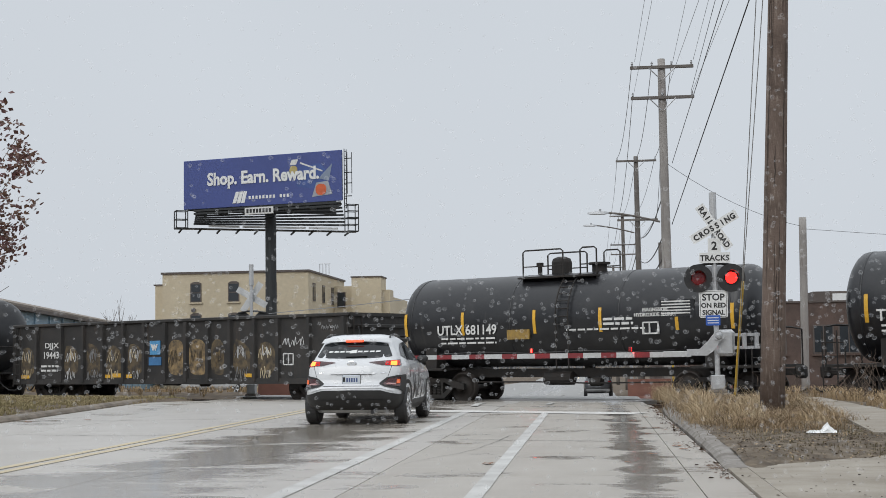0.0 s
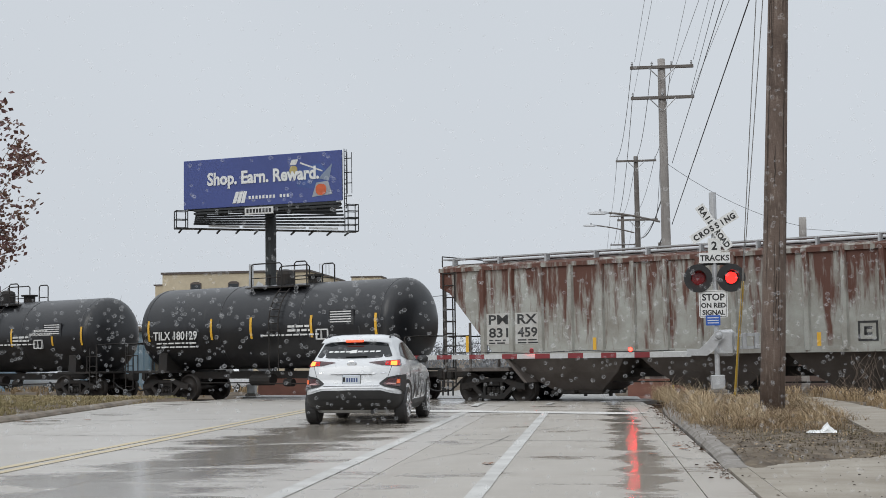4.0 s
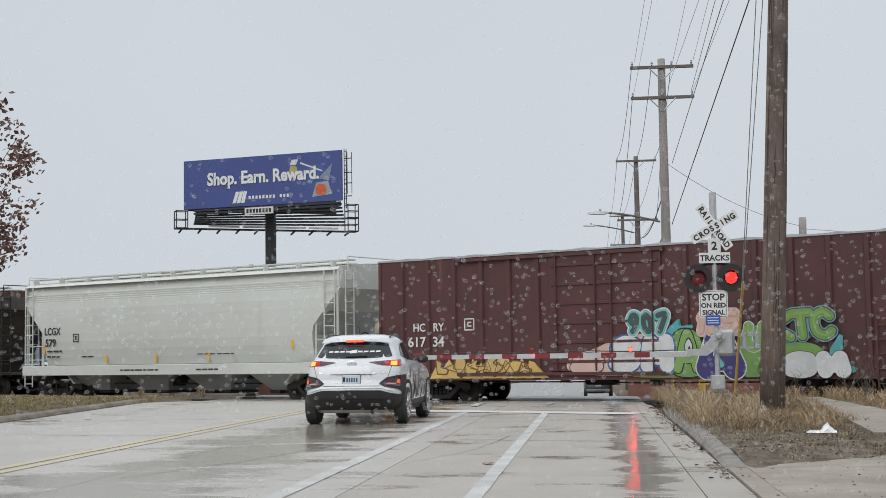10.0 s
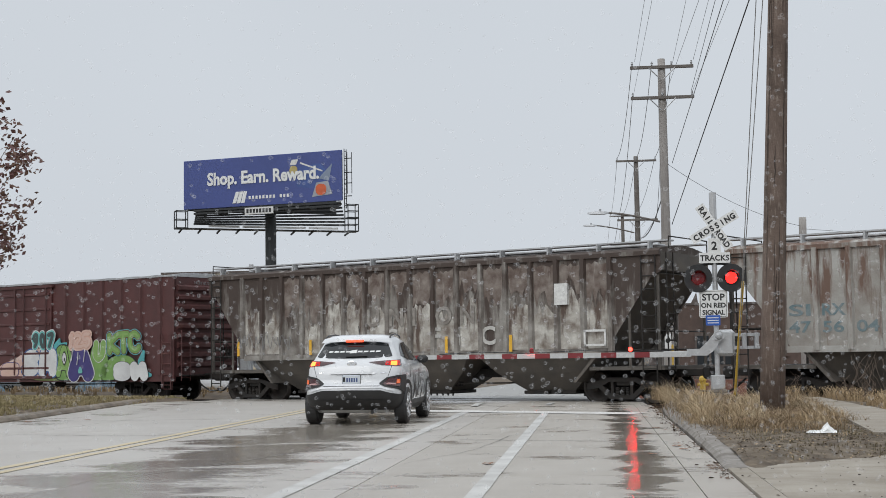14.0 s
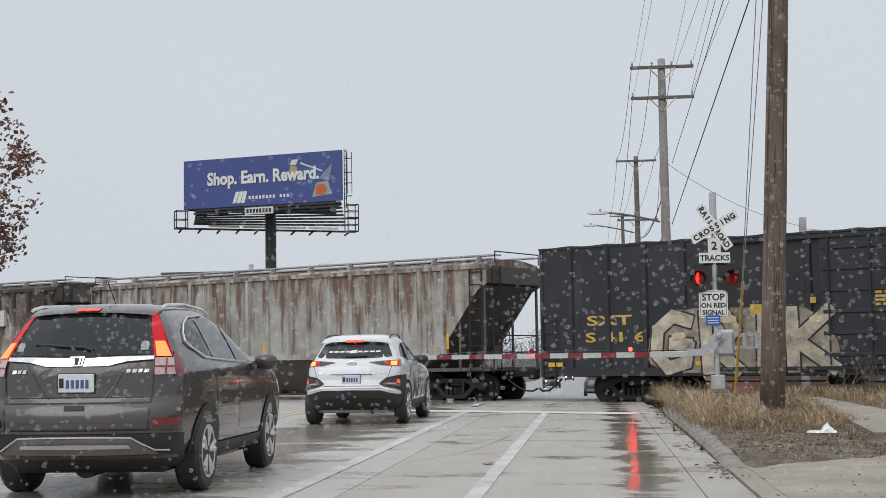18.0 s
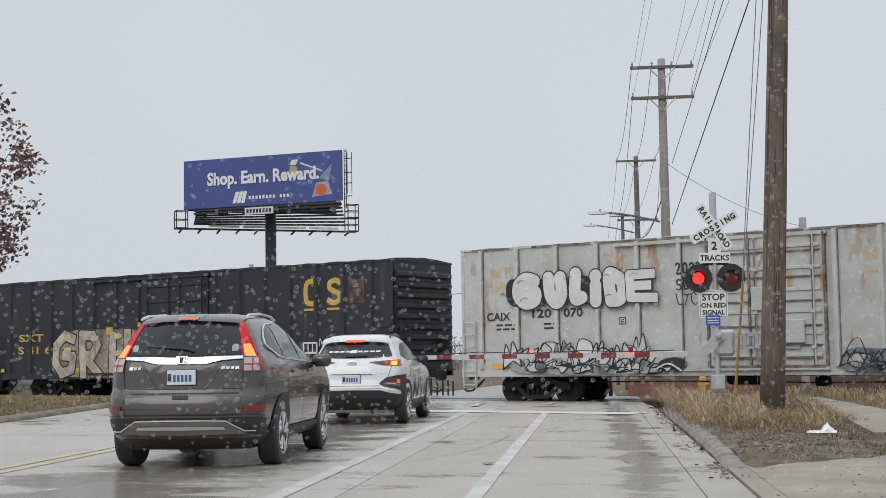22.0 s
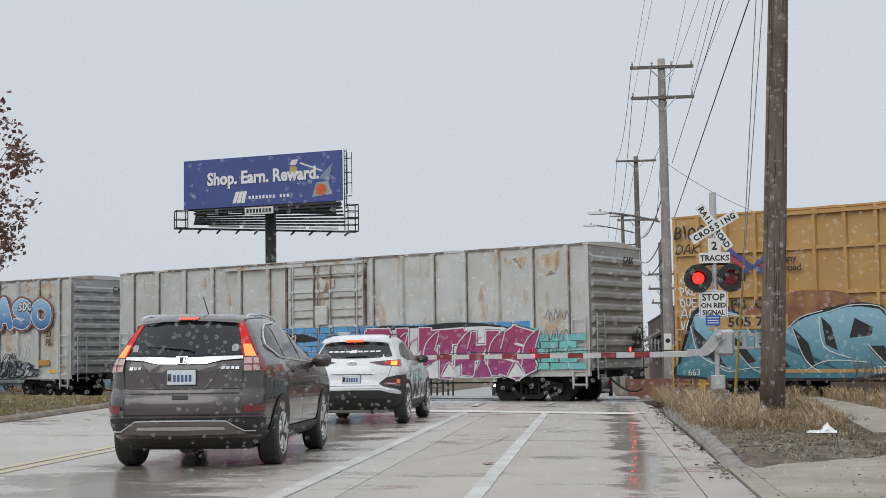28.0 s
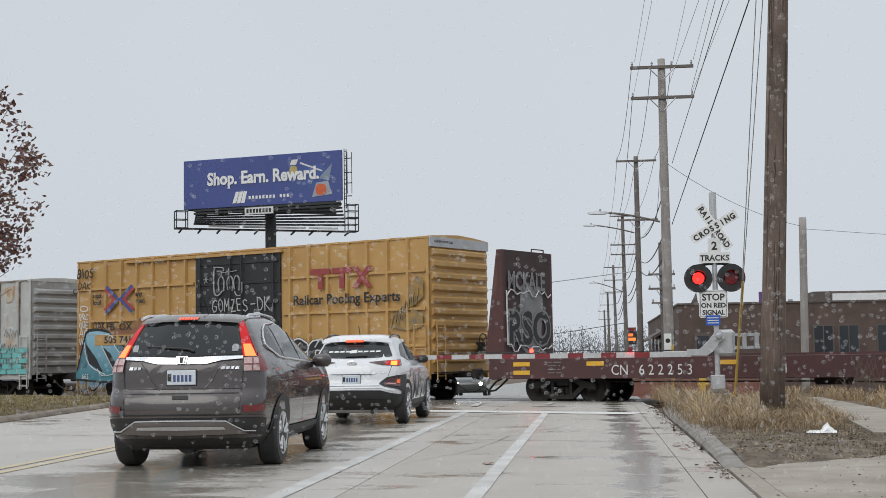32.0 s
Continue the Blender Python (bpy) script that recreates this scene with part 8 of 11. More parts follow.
utility_pole("fourth", (2.9, 133.0, -2.3), (2.78, 133.0, 14.4), 0.22, 0.15, M_POLE_DARK, ((0.3, 1.2, 3), (3.0, 1.2, 3), (3.9, 1.2, 3)), "dark wooden utility pole far down the road", True)
utility_pole("fifth", (2.9, 190.0, -3.0), (2.6, 190.0, 13.1), 0.24, 0.15, M_POLE_DARK, ((0.3, 1.3, 3), (2.0, 1.3, 3), (3.6, 1.3, 2)), "dark wooden utility pole far down the road", True)
utility_pole("sixth", (2.7, 270.0, -3.5), (2.5, 270.0, 13.0), 0.28, 0.18, M_POLE_DARK, ((0.3, 1.5, 2), (2.4, 1.5, 2)), "dark wooden utility pole far down the road", True)
utility_pole("seventh", (2.6, 360.0, -3.9), (2.4, 360.0, 12.5), 0.3, 0.2, M_POLE_DARK, ((0.3, 1.6, 2), (2.4, 1.6, 2)), "dark wooden utility pole far down the road", True)
utility_pole("side", (3.85, 80.0, -1.4), (3.74, 80.0, 7.4), 0.15, 0.11, M_POLE_DARK, ((1.8, 0.75, 2), (2.6, 0.75, 2), (3.4, 0.6, 2)), "short dark pole with three small crossarms")
utility_pole("yard", (8.32, 58.0, -0.6), (8.43, 58.0, 6.56), 0.16, 0.15, M_POLE_PALE, (), "short green-grey pole beside the brick building")


def wire(a, b, sag, r, material, seg=10):
    a, b = Vector(a), Vector(b)
    bm = bmesh.new()
    pts = []
    for k in range(seg + 1):
        t = k / seg
        p = a.lerp(b, t)
        p.z -= sag * 4 * t * (1 - t)
        pts.append(tuple(p))
    pipe(bm, pts, r, 4)
    w = new("cable", as_mesh("cable", bm, material))
    return tagged(w, "thin dark overhead cable strung between poles", "cable", group="overhead cables")


order = ["second", "third", "fourth", "fifth", "sixth", "seventh"]
for a, b in zip(order, order[1:]):
    ea, eb = POLE_ENDS[a][2], POLE_ENDS[b][2]
    for ra, rb in zip(ea[:2], eb[:2]):
        for k in range(min(len(ra), len(rb))):
            wire(ra[k], rb[k], 0.35 if a == "near" else 0.8, 0.009 if a == "near" else 0.016, M_WIRE_PALE)
# the spans between the near pole and the second one: x and z at each end, thickness
for xa, za, xb, zb, r, m in (
    (1.94, 12.50, 1.77, 12.53, 0.008, M_WIRE_PALE),
    (2.17, 12.20, 1.72, 11.32, 0.007, M_WIRE_PALE),
    (3.02, 12.70, 3.24, 12.47, 0.008, M_WIRE_PALE),
    (3.47, 11.40, 3.06, 11.56, 0.008, M_WIRE_PALE),
    (3.65, 12.70, 4.02, 12.51, 0.008, M_WIRE_PALE),
    (3.49, 11.60, 3.92, 11.31, 0.010, M_WIRE),
    (3.46, 10.50, 3.11, 8.50, 0.012, M_WIRE),
    (4.05, 11.00, 3.94, 11.24, 0.007, M_WIRE_PALE),
    (3.65, 9.50, 3.04, 6.12, 0.016, M_WIRE),
):
    wire((xa, 25.9, za), (xb, 54.85, zb), 0.0, r, m)
    wire((xa, 25.9, za), (xa - 0.1, -24.0, za + 0.3), 0.4, r, m)
# bundled cables, service drops and stays
for z0, z1 in ((7.9, 8.2), (6.3, 6.8), (5.4, 6.2)):
    wire((2.9, 55.0, z0), (2.8, 86.0, z1), 0.7, 0.025, M_WIRE)
    wire((2.8, 86.0, z1), (2.8, 133.0, z1), 0.9, 0.03, M_WIRE)
    wire((2.8, 133.0, z1), (2.7, 190.0, z1), 1.0, 0.035, M_WIRE)
wire((2.8, 55.0, 8.6), (8.4, 58.0, 6.2), 0.35, 0.010, M_WIRE)
wire((8.4, 58.0, 6.1), (40.0, 75.0, 6.6), 0.5, 0.012, M_WIRE_PALE)
wire((-60.0, 100.0, 3.2), (2.8, 86.0, 6.2), 0.9, 0.03, M_WIRE_PALE)
wire((-46.0, 160.0, 2.0), (2.8, 133.0, 4.1), 1.2, 0.04, M_WIRE)
wire((3.13, 32.5, 0.1), (3.38, 26.0, 11.4), 0.0, 0.011, M_GALV)
wire((3.09, 32.5, 0.1), (3.63, 26.0, 11.9), 0.0, 0.011, M_GALV)
bm = bmesh.new()
d = (Vector((3.63, 26.0, 11.9)) - Vector((3.09, 32.5, 0.1))).normalized()
rod(bm, Vector((3.09, 32.5, 0.1)), Vector((3.09, 32.5, 0.1)) + d * 2.95, 0.03, 8)
solid("guy_guard", bm, M_GUARD, "yellow plastic guard on a pole stay", "cable guard")


# street lamps on long brackets
def street_lamp(base, tip, rise):
    base, tip = Vector(base), Vector(tip)
    t = thing("street_lamp", "slim grey street lamp on a long curved bracket", "street lamp", Matrix.Translation(base), group="street lamps")
    d = tip - base
    pts = [(d.x * k / 10, d.y * k / 10, d.z * k / 10 + rise * math.sin(math.pi * 0.5 * k / 10)) for k in range(11)]
    part("bracket", pipe(bmesh.new(), pts, 0.04, 8), M_POLE_DARK, t)
    e = Vector(pts[-1])
    head = part("lamp_head", loft(bmesh.new(), [[(e.x - u, e.y - w, e.z - h), (e.x - u, e.y + w, e.z - h), (e.x - u, e.y + w * 0.7, e.z + h), (e.x - u, e.y - w * 0.7, e.z + h)] for u, w, h in ((-0.1, 0.05, 0.03), (0.1, 0.14, 0.06), (0.6, 0.15, 0.05), (0.75, 0.07, 0.02))]), M_GALV, t)
    part("photocell", rod(bmesh.new(), (e.x - 0.25, e.y, e.z + 0.05), (e.x - 0.25, e.y, e.z + 0.15), 0.045, 8), M_GALV, t)
    return t


street_lamp((2.6, 55.0, 6.25), (0.55, 55.0, 6.4), 0.25)
street_lamp((2.5, 86.0, 8.5), (0.15, 86.0, 8.75), 0.25)
street_lamp((2.7, 133.0, 7.0), (0.2, 133.0, 7.6), 0.3)

# ---- billboard on its single post ----
def billboard():
    A, B = Vector((-35.7, 120.5, 0)), Vector((-20.85, 116.5, 0))
    c = (A + B) / 2
    ang = math.degrees(math.atan2(B.y - A.y, B.x - A.x))
    W2, gz = (B - A).length / 2, -2.4
    z0, z1 = 14.42 - gz, 18.72 - gz
    t = thing("billboard", "wide blue advertising billboard on one dark steel post", "billboard", pose(c.x, c.y, gz, 0, 0, ang))
    part("post", rod(bmesh.new(), (-0.85, 3.2, -1.0), (-0.85, 3.2, z0 + 0.6), 0.48, 20), M_STEEL_DARK, t, smooth=False)
    face = part("face", box(bmesh.new(), -W2, W2, -0.12, 0.0, z0, z1, 0.03), M_BB_BLUE, t, "blue printed face with white words")
    part("rear_frame", box(bmesh.new(), -W2 + 0.1, W2 - 0.1, 0.02, 0.25, z0 + 0.1, z1 - 0.1), M_STEEL_DARK, t)
    for k in range(7):
        x = -W2 + 1.2 + k * (2 * W2 - 2.4) / 6
        part("stringer", box(bmesh.new(), x - 0.08, x + 0.08, 0.0, 1.7, z0 - 0.5, z0 - 0.2), M_STEEL_DARK, t)
    for k in range(2):
        part("apron_slat", box(bmesh.new(), -W2 + 1.0, W2 - 0.15, -0.1, -0.02, z0 - 0.22 - 0.26 * k, z0 - 0.06 - 0.26 * k), M_STEEL_DARK, t)
    # a second face stands behind this one in a V that opens to the right; its walkway and beams show below
    into = pose(c.x, c.y, gz, 0, 0, ang).inverted()
    left, right = into @ Vector((-36.3, 120.1, 12.85)), into @ Vector((-21.4, 127.7, 12.85))
    along = (right - left).normalized()
    side = Vector((along.y, -along.x, 0))
    part("rear_face", prism(bmesh.new(), [(p.x, p.y) for p in (left + along * 1.2 - side * 0.7, right - along * 1.9 - side * 0.7, right - along * 1.9 - side * 1.0, left + along * 1.2 - side * 1.0)], "z", z0, z1 - 0.2), M_STEEL_DARK, t)
    for k in range(7):
        f = (k + 0.5) / 7
        a = Vector((-W2 + 1.2, 0.1, z0 - 0.12)).lerp(left + along * 1.5 + Vector((0, 0, 0.25)), f)
        b = Vector((W2 - 0.2, 0.1, z0 - 0.1)).lerp(right - along * 1.2 + Vector((0, 0, 0.35)), f)
        part("beam", rod(bmesh.new(), a, b, 0.11, 4), M_STEEL_DARK, t)
    part("catwalk", prism(bmesh.new(), [(p.x, p.y) for p in (left, right, right - side * 1.1, left - side * 1.1)], "z", left.z - 0.08, left.z), M_STEEL_DARK, t)
    for k in range(10):
        p = left.lerp(right, (k + 0.3) / 9.8)
        part("outrigger", rod(bmesh.new(), p + Vector((0, 0, -0.06)) + side * 0.1, p - side * 1.6 + Vector((0, 0, -0.3)), 0.09, 4), M_STEEL_DARK, t)
    for k in range(4):
        a, b = left.lerp(right, 0.17 + k * 0.182), left.lerp(right, 0.17 + k * 0.182 + 0.165)
        part("light_strip", prism(bmesh.new(), [(q.x, q.y) for q in (a + side * 0.1, b + side * 0.1, b + side * 0.02, a + side * 0.02)], "z", left.z + 0.08, left.z + 0.26), M_SIGN_W, t, "pale strip along the catwalk")
    for end, way, rows in ((left, 1, (0.0, 0.75, 1.5)), (right, -1, (0.0, 0.6, 1.2)), (right + Vector((0, 0, 1.25)), -1, (0.0, 0.6, 1.2))):
        bm = bmesh.new()
        corners = [end, end + along * way * 1.0, end + along * way * 1.0 - side * 1.0, end - side * 1.0]
        for q in corners:
            rod(bm, q, q + Vector((0, 0, rows[-1])), 0.05, 5)
        for zz in rows:
            pipe(bm, [q + Vector((0, 0, zz)) for q in corners + corners[:1]], 0.045, 5)
        part("catwalk_rail", bm, M_STEEL_DARK, t)
    wz = z0 - 0.6
    bm = bmesh.new()
    for s in (0, 0.42):
        rod(bm, (W2 + 0.12, 0.1 + s, wz), (W2 + 0.12, 0.1 + s, z1 + 0.1), 0.04, 6)
        pipe(bm, [(W2 + 0.3 + s, 0.3, wz + 1.2), (W2 + 0.3 + s, 0.3, z1 - 0.2)], 0.03)
    zz = wz
    while zz < z1:
        rod(bm, (W2 + 0.12, 0.1, zz), (W2 + 0.12, 0.52, zz), 0.03, 5)
        zz += 0.4
    for zz in (z0 + 0.4, z0 + 1.5, z0 + 2.4, z0 + 3.6):
        pipe(bm, [(W2, 0.3, zz), (W2 + 0.72, 0.3, zz)], 0.04)
    part("side_ladder", bm, M_STEEL_DARK, t)
    def words(txt, size, x, z, name, bold=0.0, wide=1.0, m=None):
        return letters(txt, size, m or M_SIGN_W, t, Matrix.Translation((x, -0.175, z)) @ pose(0, 0, 0, 90, 0, 0), name, bold, wide)
    words("Shop. Earn. Reward.", 1.5, -W2 + 2.42, z0 + 2.02, "headline", 0.055, 0.885)
    # the advertiser's mark and name, as plain shapes
    bm = bmesh.new()
    for k, (a, h) in enumerate(((0.0, 1.0), (0.42, 1.0), (0.84, 1.0))):
        prism(bm, [(-W2 + 4.9 + a, z0 + 0.3), (-W2 + 5.25 + a, z0 + 0.3), (-W2 + 5.6 + a * 0.9, z0 + 0.3 + h), (-W2 + 5.25 + a * 0.9, z0 + 0.3 + h)], "y", -0.15, -0.125)
    part("logo_shape", bm, M_SIGN_W, t)
    for k in range(12):
        if k != 8:
            x = -W2 + 6.5 + k * 0.335
            part("name_bar", box(bmesh.new(), x, x + 0.2, -0.15, -0.125, z0 + 0.58, z0 + 0.86), M_SIGN_W, t)
    # the printed card, a gold coin and pale reflections in the picture
    part("printed_shape", plate(bmesh.new(), 0.75, 0.75, 0.3, 0.01), spray("print_gold", (0.45, 0.36, 0.14)), t, at=face_on(W2 - 4.55, -0.135, z0 + 2.85))
    bm = bmesh.new()
    prism(bm, [(W2 - 2.8, z0 + 0.45), (W2 - 0.9, z0 + 0.6), (W2 - 1.3, z0 + 1.75), (W2 - 2.4, z0 + 1.65)], "y", -0.14, -0.125)
    part("printed_shape", bm, spray("print_grey", (0.34, 0.36, 0.40)), t)
    part("printed_shape", plate(bmesh.new(), 1.0, 0.95, 0.4, 0.01), spray("print_orange", (0.62, 0.12, 0.04)), t, at=face_on(W2 - 1.95, -0.15, z0 + 1.05))
    bm = bmesh.new()
    prism(bm, [(W2 - 2.2, z0 + 2.0), (W2 - 1.2, z0 + 1.75), (W2 - 0.9, z0 + 3.2)], "y", -0.14, -0.125)
    part("printed_shape", bm, spray("print_slate", (0.22, 0.27, 0.36)), t)
    bm = bmesh.new()
    wavy(bm, W2 - 2.9, z0 + 2.2, 1.5, 1.1, 0.122, 5)
    part("printed_shape", bm, spray("print_cyan", (0.055, 0.10, 0.30)), t)
    part("printed_shape", prism(bmesh.new(), [(W2 - 4.9, z0 + 3.3), (W2 - 4.3, z0 + 3.3), (W2 - 4.1, z0 + 3.75), (W2 - 4.7, z0 + 3.75)], "y", -0.14, -0.125), M_INK_W, t)
    part("printed_shape", prism(bmesh.new(), [(W2 - 3.9, z0 + 3.35), (W2 - 1.8, z0 + 2.55), (W2 - 1.8, z0 + 2.68), (W2 - 3.9, z0 + 3.5)], "y", -0.14, -0.125), M_INK_W, t)
    owner = part("owner_plate", box(bmesh.new(), -1.55, 1.2, -0.2, -0.1, z0 - 0.75, z0 - 0.15), M_INK_W, t, "white plate with the owner's name")
    for k in range(8):
        part("name_bar", box(bmesh.new(), -1.38 + k * 0.31, -1.17 + k * 0.31, -0.215, -0.201, z0 - 0.62, z0 - 0.28), M_SIGN_K, owner)


billboard()

# ---- buildings ----
def beige_mill():
    gz = -3.0
    t = thing("mill_building", "old three-storey cream-rendered mill with dark windows", "building", pose(-46.9, 150.0, gz, 0, 0, 0))
    H = 10.63 - gz
    def wall(name, x0, x1, y0, y1, h, m):
        return part(name, box(bmesh.new(), x0, x1, y0, y1, 0, h), m, t)
    wall("wall", 0, 16.2, 0, 22, H, M_BEIGE)
    part("coping", box(bmesh.new(), -0.15, 16.35, -0.15, 22.1, H, H + 0.22), M_COPING, t)
    wall("wall", -1.45, 0, 2, 20, H - 1.1, M_BEIGE)
    part("coping", box(bmesh.new(), -1.6, -0.02, 1.9, 20.1, H - 1.1, H - 0.95), M_COPING, t)
    wall("wall", 16.21, 21.0, 30, 45, H - 1.6, M_BEIGE)
    wall("wall", 18.5, 22.0, 14, 18, H + 0.05, M_BEIGE)
    wall("wall", 22.0, 22.9, 15, 18, H - 1.4, M_BEIGE)
    part("coping", box(bmesh.new(), 18.4, 22.1, 13.9, 18.1, H + 0.05, H + 0.2), M_COPING, t)
    part("wall", box(bmesh.new(), 16.21, 18.4, 15, 17, 0, H - 0.9), M_BEIGE, t)
    for z in (H - 3.1, H - 6.5, H - 9.8):
        for x in (3.75, 7.95, 12.1):
            w = part("window", box(bmesh.new(), x - 0.62, x + 0.62, -0.06, 0.1, z, z + 2.05), M_COPING, t)
            part("pane", box(bmesh.new(), x - 0.5, x + 0.5, -0.075, -0.062, z + 0.1, z + 0.98), M_PANE, w)
            part("pane", box(bmesh.new(), x - 0.5, x + 0.5, -0.075, -0.062, z + 1.08, z + 1.95), M_PANE, w)
            part("sill", box(bmesh.new(), x - 0.75, x + 0.75, -0.2, 0.0, z - 0.15, z - 0.01), M_BEIGE, w)
            bm = bmesh.new()
            prism(bm, [(x - 0.62, z + 2.05), (x + 0.62, z + 2.05), (x + 0.3, z + 2.22), (x - 0.3, z + 2.22)], "y", -0.05, 0.05)
            part("arched_head", bm, M_COPING, w)
        for y in (3.0, 8.5, 14.0, 19.0):
            w = part("window", box(bmesh.new(), 16.2, 16.27, y - 0.7, y + 0.7, z, z + 2.0), M_COPING, t)
            part("pane", box(bmesh.new(), 16.27, 16.285, y - 0.55, y + 0.55, z + 0.1, z + 1.9), M_PANE, w)
    w = part("window", box(bmesh.new(), 16.6, 17.6, 14.9, 15.02, H - 3.4, H - 1.6), M_COPING, t)
    part("pane", box(bmesh.new(), 16.7, 17.5, 14.88, 14.899, H - 3.3, H - 1.7), M_PANE, w)
    for x in (4.4, 13.4, 10.0):
        part("wall_lamp", rod(bmesh.new(), (x - 0.9, -0.3, H - 4.0), (x - 0.9, 0.0, H - 3.9), 0.22, 8), M_COPING, t)
    bm = bmesh.new()
    for k in range(4):
        rod(bm, (16.3 + k * 0.35, 6, H), (16.3 + k * 0.35, 6, H + 1.2), 0.04, 5)
    rod(bm, (16.2, 6, H + 1.2), (17.5, 6, H + 1.2), 0.04, 5)
    part("roof_rail", bm, M_GALV, t)


beige_mill()


def blue_shed():
    t = thing("shed", "long low shed with a brown roof and pale blue cladding", "building", pose(-43.6, 100.0, -2.4, 0, 0, math.degrees(math.atan2(-18.8, 90)) * -1))
    L0, L1 = -40, 95
    bm = bmesh.new()
    prism(bm, [(0, 8.4), (6.2, 6.95), (6.2, 6.75), (0, 8.15), (-6.2, 6.75), (-6.2, 6.95)], "y", L0 - 0.4, L1 + 0.4)
    part("roof", bm, M_SHED_ROOF, t)
    part("wall", box(bmesh.new(), 5.6, 5.8, L0, L1, 0, 6.9), M_SHED_WALL, t)
    part("wall", box(bmesh.new(), -5.8, -5.6, L0, L1, 0, 6.9), M_SHED_WALL, t)
    for y in (L0, L1 - 0.2):
        part("gable", prism(bmesh.new(), [(-5.6, 0), (5.6, 0), (5.6, 6.8), (0, 8.1), (-5.6, 6.8)], "y", y, y + 0.2), M_SHED_WALL, t)
    for k in range(27):
        part("cladding_rib", box(bmesh.new(), 5.8, 5.9, L0 + 2 + k * 5, L0 + 2.3 + k * 5, 0, 6.7), M_SHED_WALL, t)
    part("gutter", box(bmesh.new(), 5.9, 6.3, L0, L1, 6.6, 6.8), M_COPING, t)


blue_shed()


def brick_shop():
    gz = -1.3
    t = thing("brick_building", "low brown-brick workshop with a flat roof and dark windows", "building", pose(4.07, 70.0, gz))
    H = 3.52 - gz
    front = part("wall", box(bmesh.new(), 0, 24, 0, 0.3, 0, H), M_BRICK, t)
    side = part("wall", box(bmesh.new(), 0, 0.3, 0.3, 40, 0, H), M_BRICK, t)
    part("wall", box(bmesh.new(), 23.7, 24, 0.3, 40, 0, H), M_BRICK, t)
    part("wall", box(bmesh.new(), 0.3, 23.7, 39.7, 40, 0, H), M_BRICK, t)
    part("roof", box(bmesh.new(), 0.3, 23.7, 0.3, 39.7, H - 0.5, H - 0.35), M_COPING, t)
    part("coping", box(bmesh.new(), -0.06, 24.06, -0.06, 0.36, H, H + 0.09), M_COPING, t)
    part("coping", box(bmesh.new(), -0.06, 0.36, 0.37, 40.06, H, H + 0.09), M_COPING, t)
    door = part("door", box(bmesh.new(), 0.75, 2.9, -0.05, 0.1, 1.0, 3.45), M_COPING, t, "dark wide workshop door")
    for k in range(3):
        part("pane", box(bmesh.new(), 0.85 + k * 0.67, 1.42 + k * 0.67, -0.07, -0.051, 1.9, 3.3), M_PANE, door)
    for x, w in ((4.6, 1.1), (6.9, 1.0), (8.1, 1.0), (9.95, 1.1), (11.35, 1.1), (14.0, 1.3), (15.6, 1.3), (18.0, 1.3)):
        win = part("window", box(bmesh.new(), x - w / 2, x + w / 2, -0.04, 0.1, 2.35, 3.75), M_COPING, t)
        part("pane", box(bmesh.new(), x - w / 2 + 0.07, x - 0.03, -0.055, -0.041, 2.42, 3.68), M_PANE, win)
        part("pane", box(bmesh.new(), x + 0.03, x + w / 2 - 0.07, -0.055, -0.041, 2.42, 3.68), M_PANE, win)
        part("sill", box(bmesh.new(), x - w / 2 - 0.08, x + w / 2 + 0.08, -0.12, 0.05, 2.25, 2.34), M_BRICK, win)
    for k in range(6):
        win = part("window", box(bmesh.new(), -0.04, 0.1, 4 + k * 5.5, 6 + k * 5.5, 2.1, 3.7), M_COPING, t)
        part("pane", box(bmesh.new(), -0.055, -0.041, 4.1 + k * 5.5, 5.9 + k * 5.5, 2.2, 3.6), M_PANE, win)
    part("canopy", prism(bmesh.new(), [(0.0, H - 0.9), (-1.0, H - 1.5), (-1.0, H - 1.6), (0.0, H - 1.1)], "y", 14, 32), M_COPING, t)
    part("roof_box", box(bmesh.new(), 7.6, 13.5, 7.5, 11, H - 0.35, H + 0.85), M_COPING, t)
    part("roof_box", box(bmesh.new(), 8.6, 12.9, 7.3, 7.49, H + 0.1, H + 0.72), M_SIGN_W, t, "pale roof light")
    part("vent_pipe", rod(bmesh.new(), (6.2, 6, H - 0.4), (6.2, 6, H + 0.4), 0.12, 8), M_GALV, t)
    part("flag", prism(bmesh.new(), [(0.75, H + 0.05), (1.2, H + 0.05), (1.1, H + 0.75)], "y", 3.0, 3.05), M_COPING, t)
    part("hoarding", box(bmesh.new(), 4.35, 4.75, 4, 4.1, H, H + 0.75), spray("purple_hoarding", (0.13, 0.07, 0.2)), t)


brick_shop()
rs = thing("shop_sign", "red roadside shop sign on two posts", "sign", pose(3.65, 150.4, -2.6))
part("board", box(bmesh.new(), -0.65, 0.65, 0, 0.2, 5.5, 6.6, 0.03), M_RED_STRIPE, rs)
for px in (-0.5, 0.5):
    part("post", box(bmesh.new(), px - 0.06, px + 0.06, 0.04, 0.16, 0, 5.5), M_GALV, rs)
led = thing("message_sign", "lit orange message board on a post", "sign", pose(3.65, 149.6, -2.6))
part("case", box(bmesh.new(), -0.7, 0.7, 0, 0.3, 4.8, 6.2), M_BLACK, led)
part("post", box(bmesh.new(), -0.15, 0.15, 0.05, 0.25, 0, 4.8), M_GALV, led)
part("message_bar", box(bmesh.new(), -0.55, 0.55, -0.02, 0, 5.2, 5.5), glow("amber_bar", (1.0, 0.22, 0.05), 1.6), led)
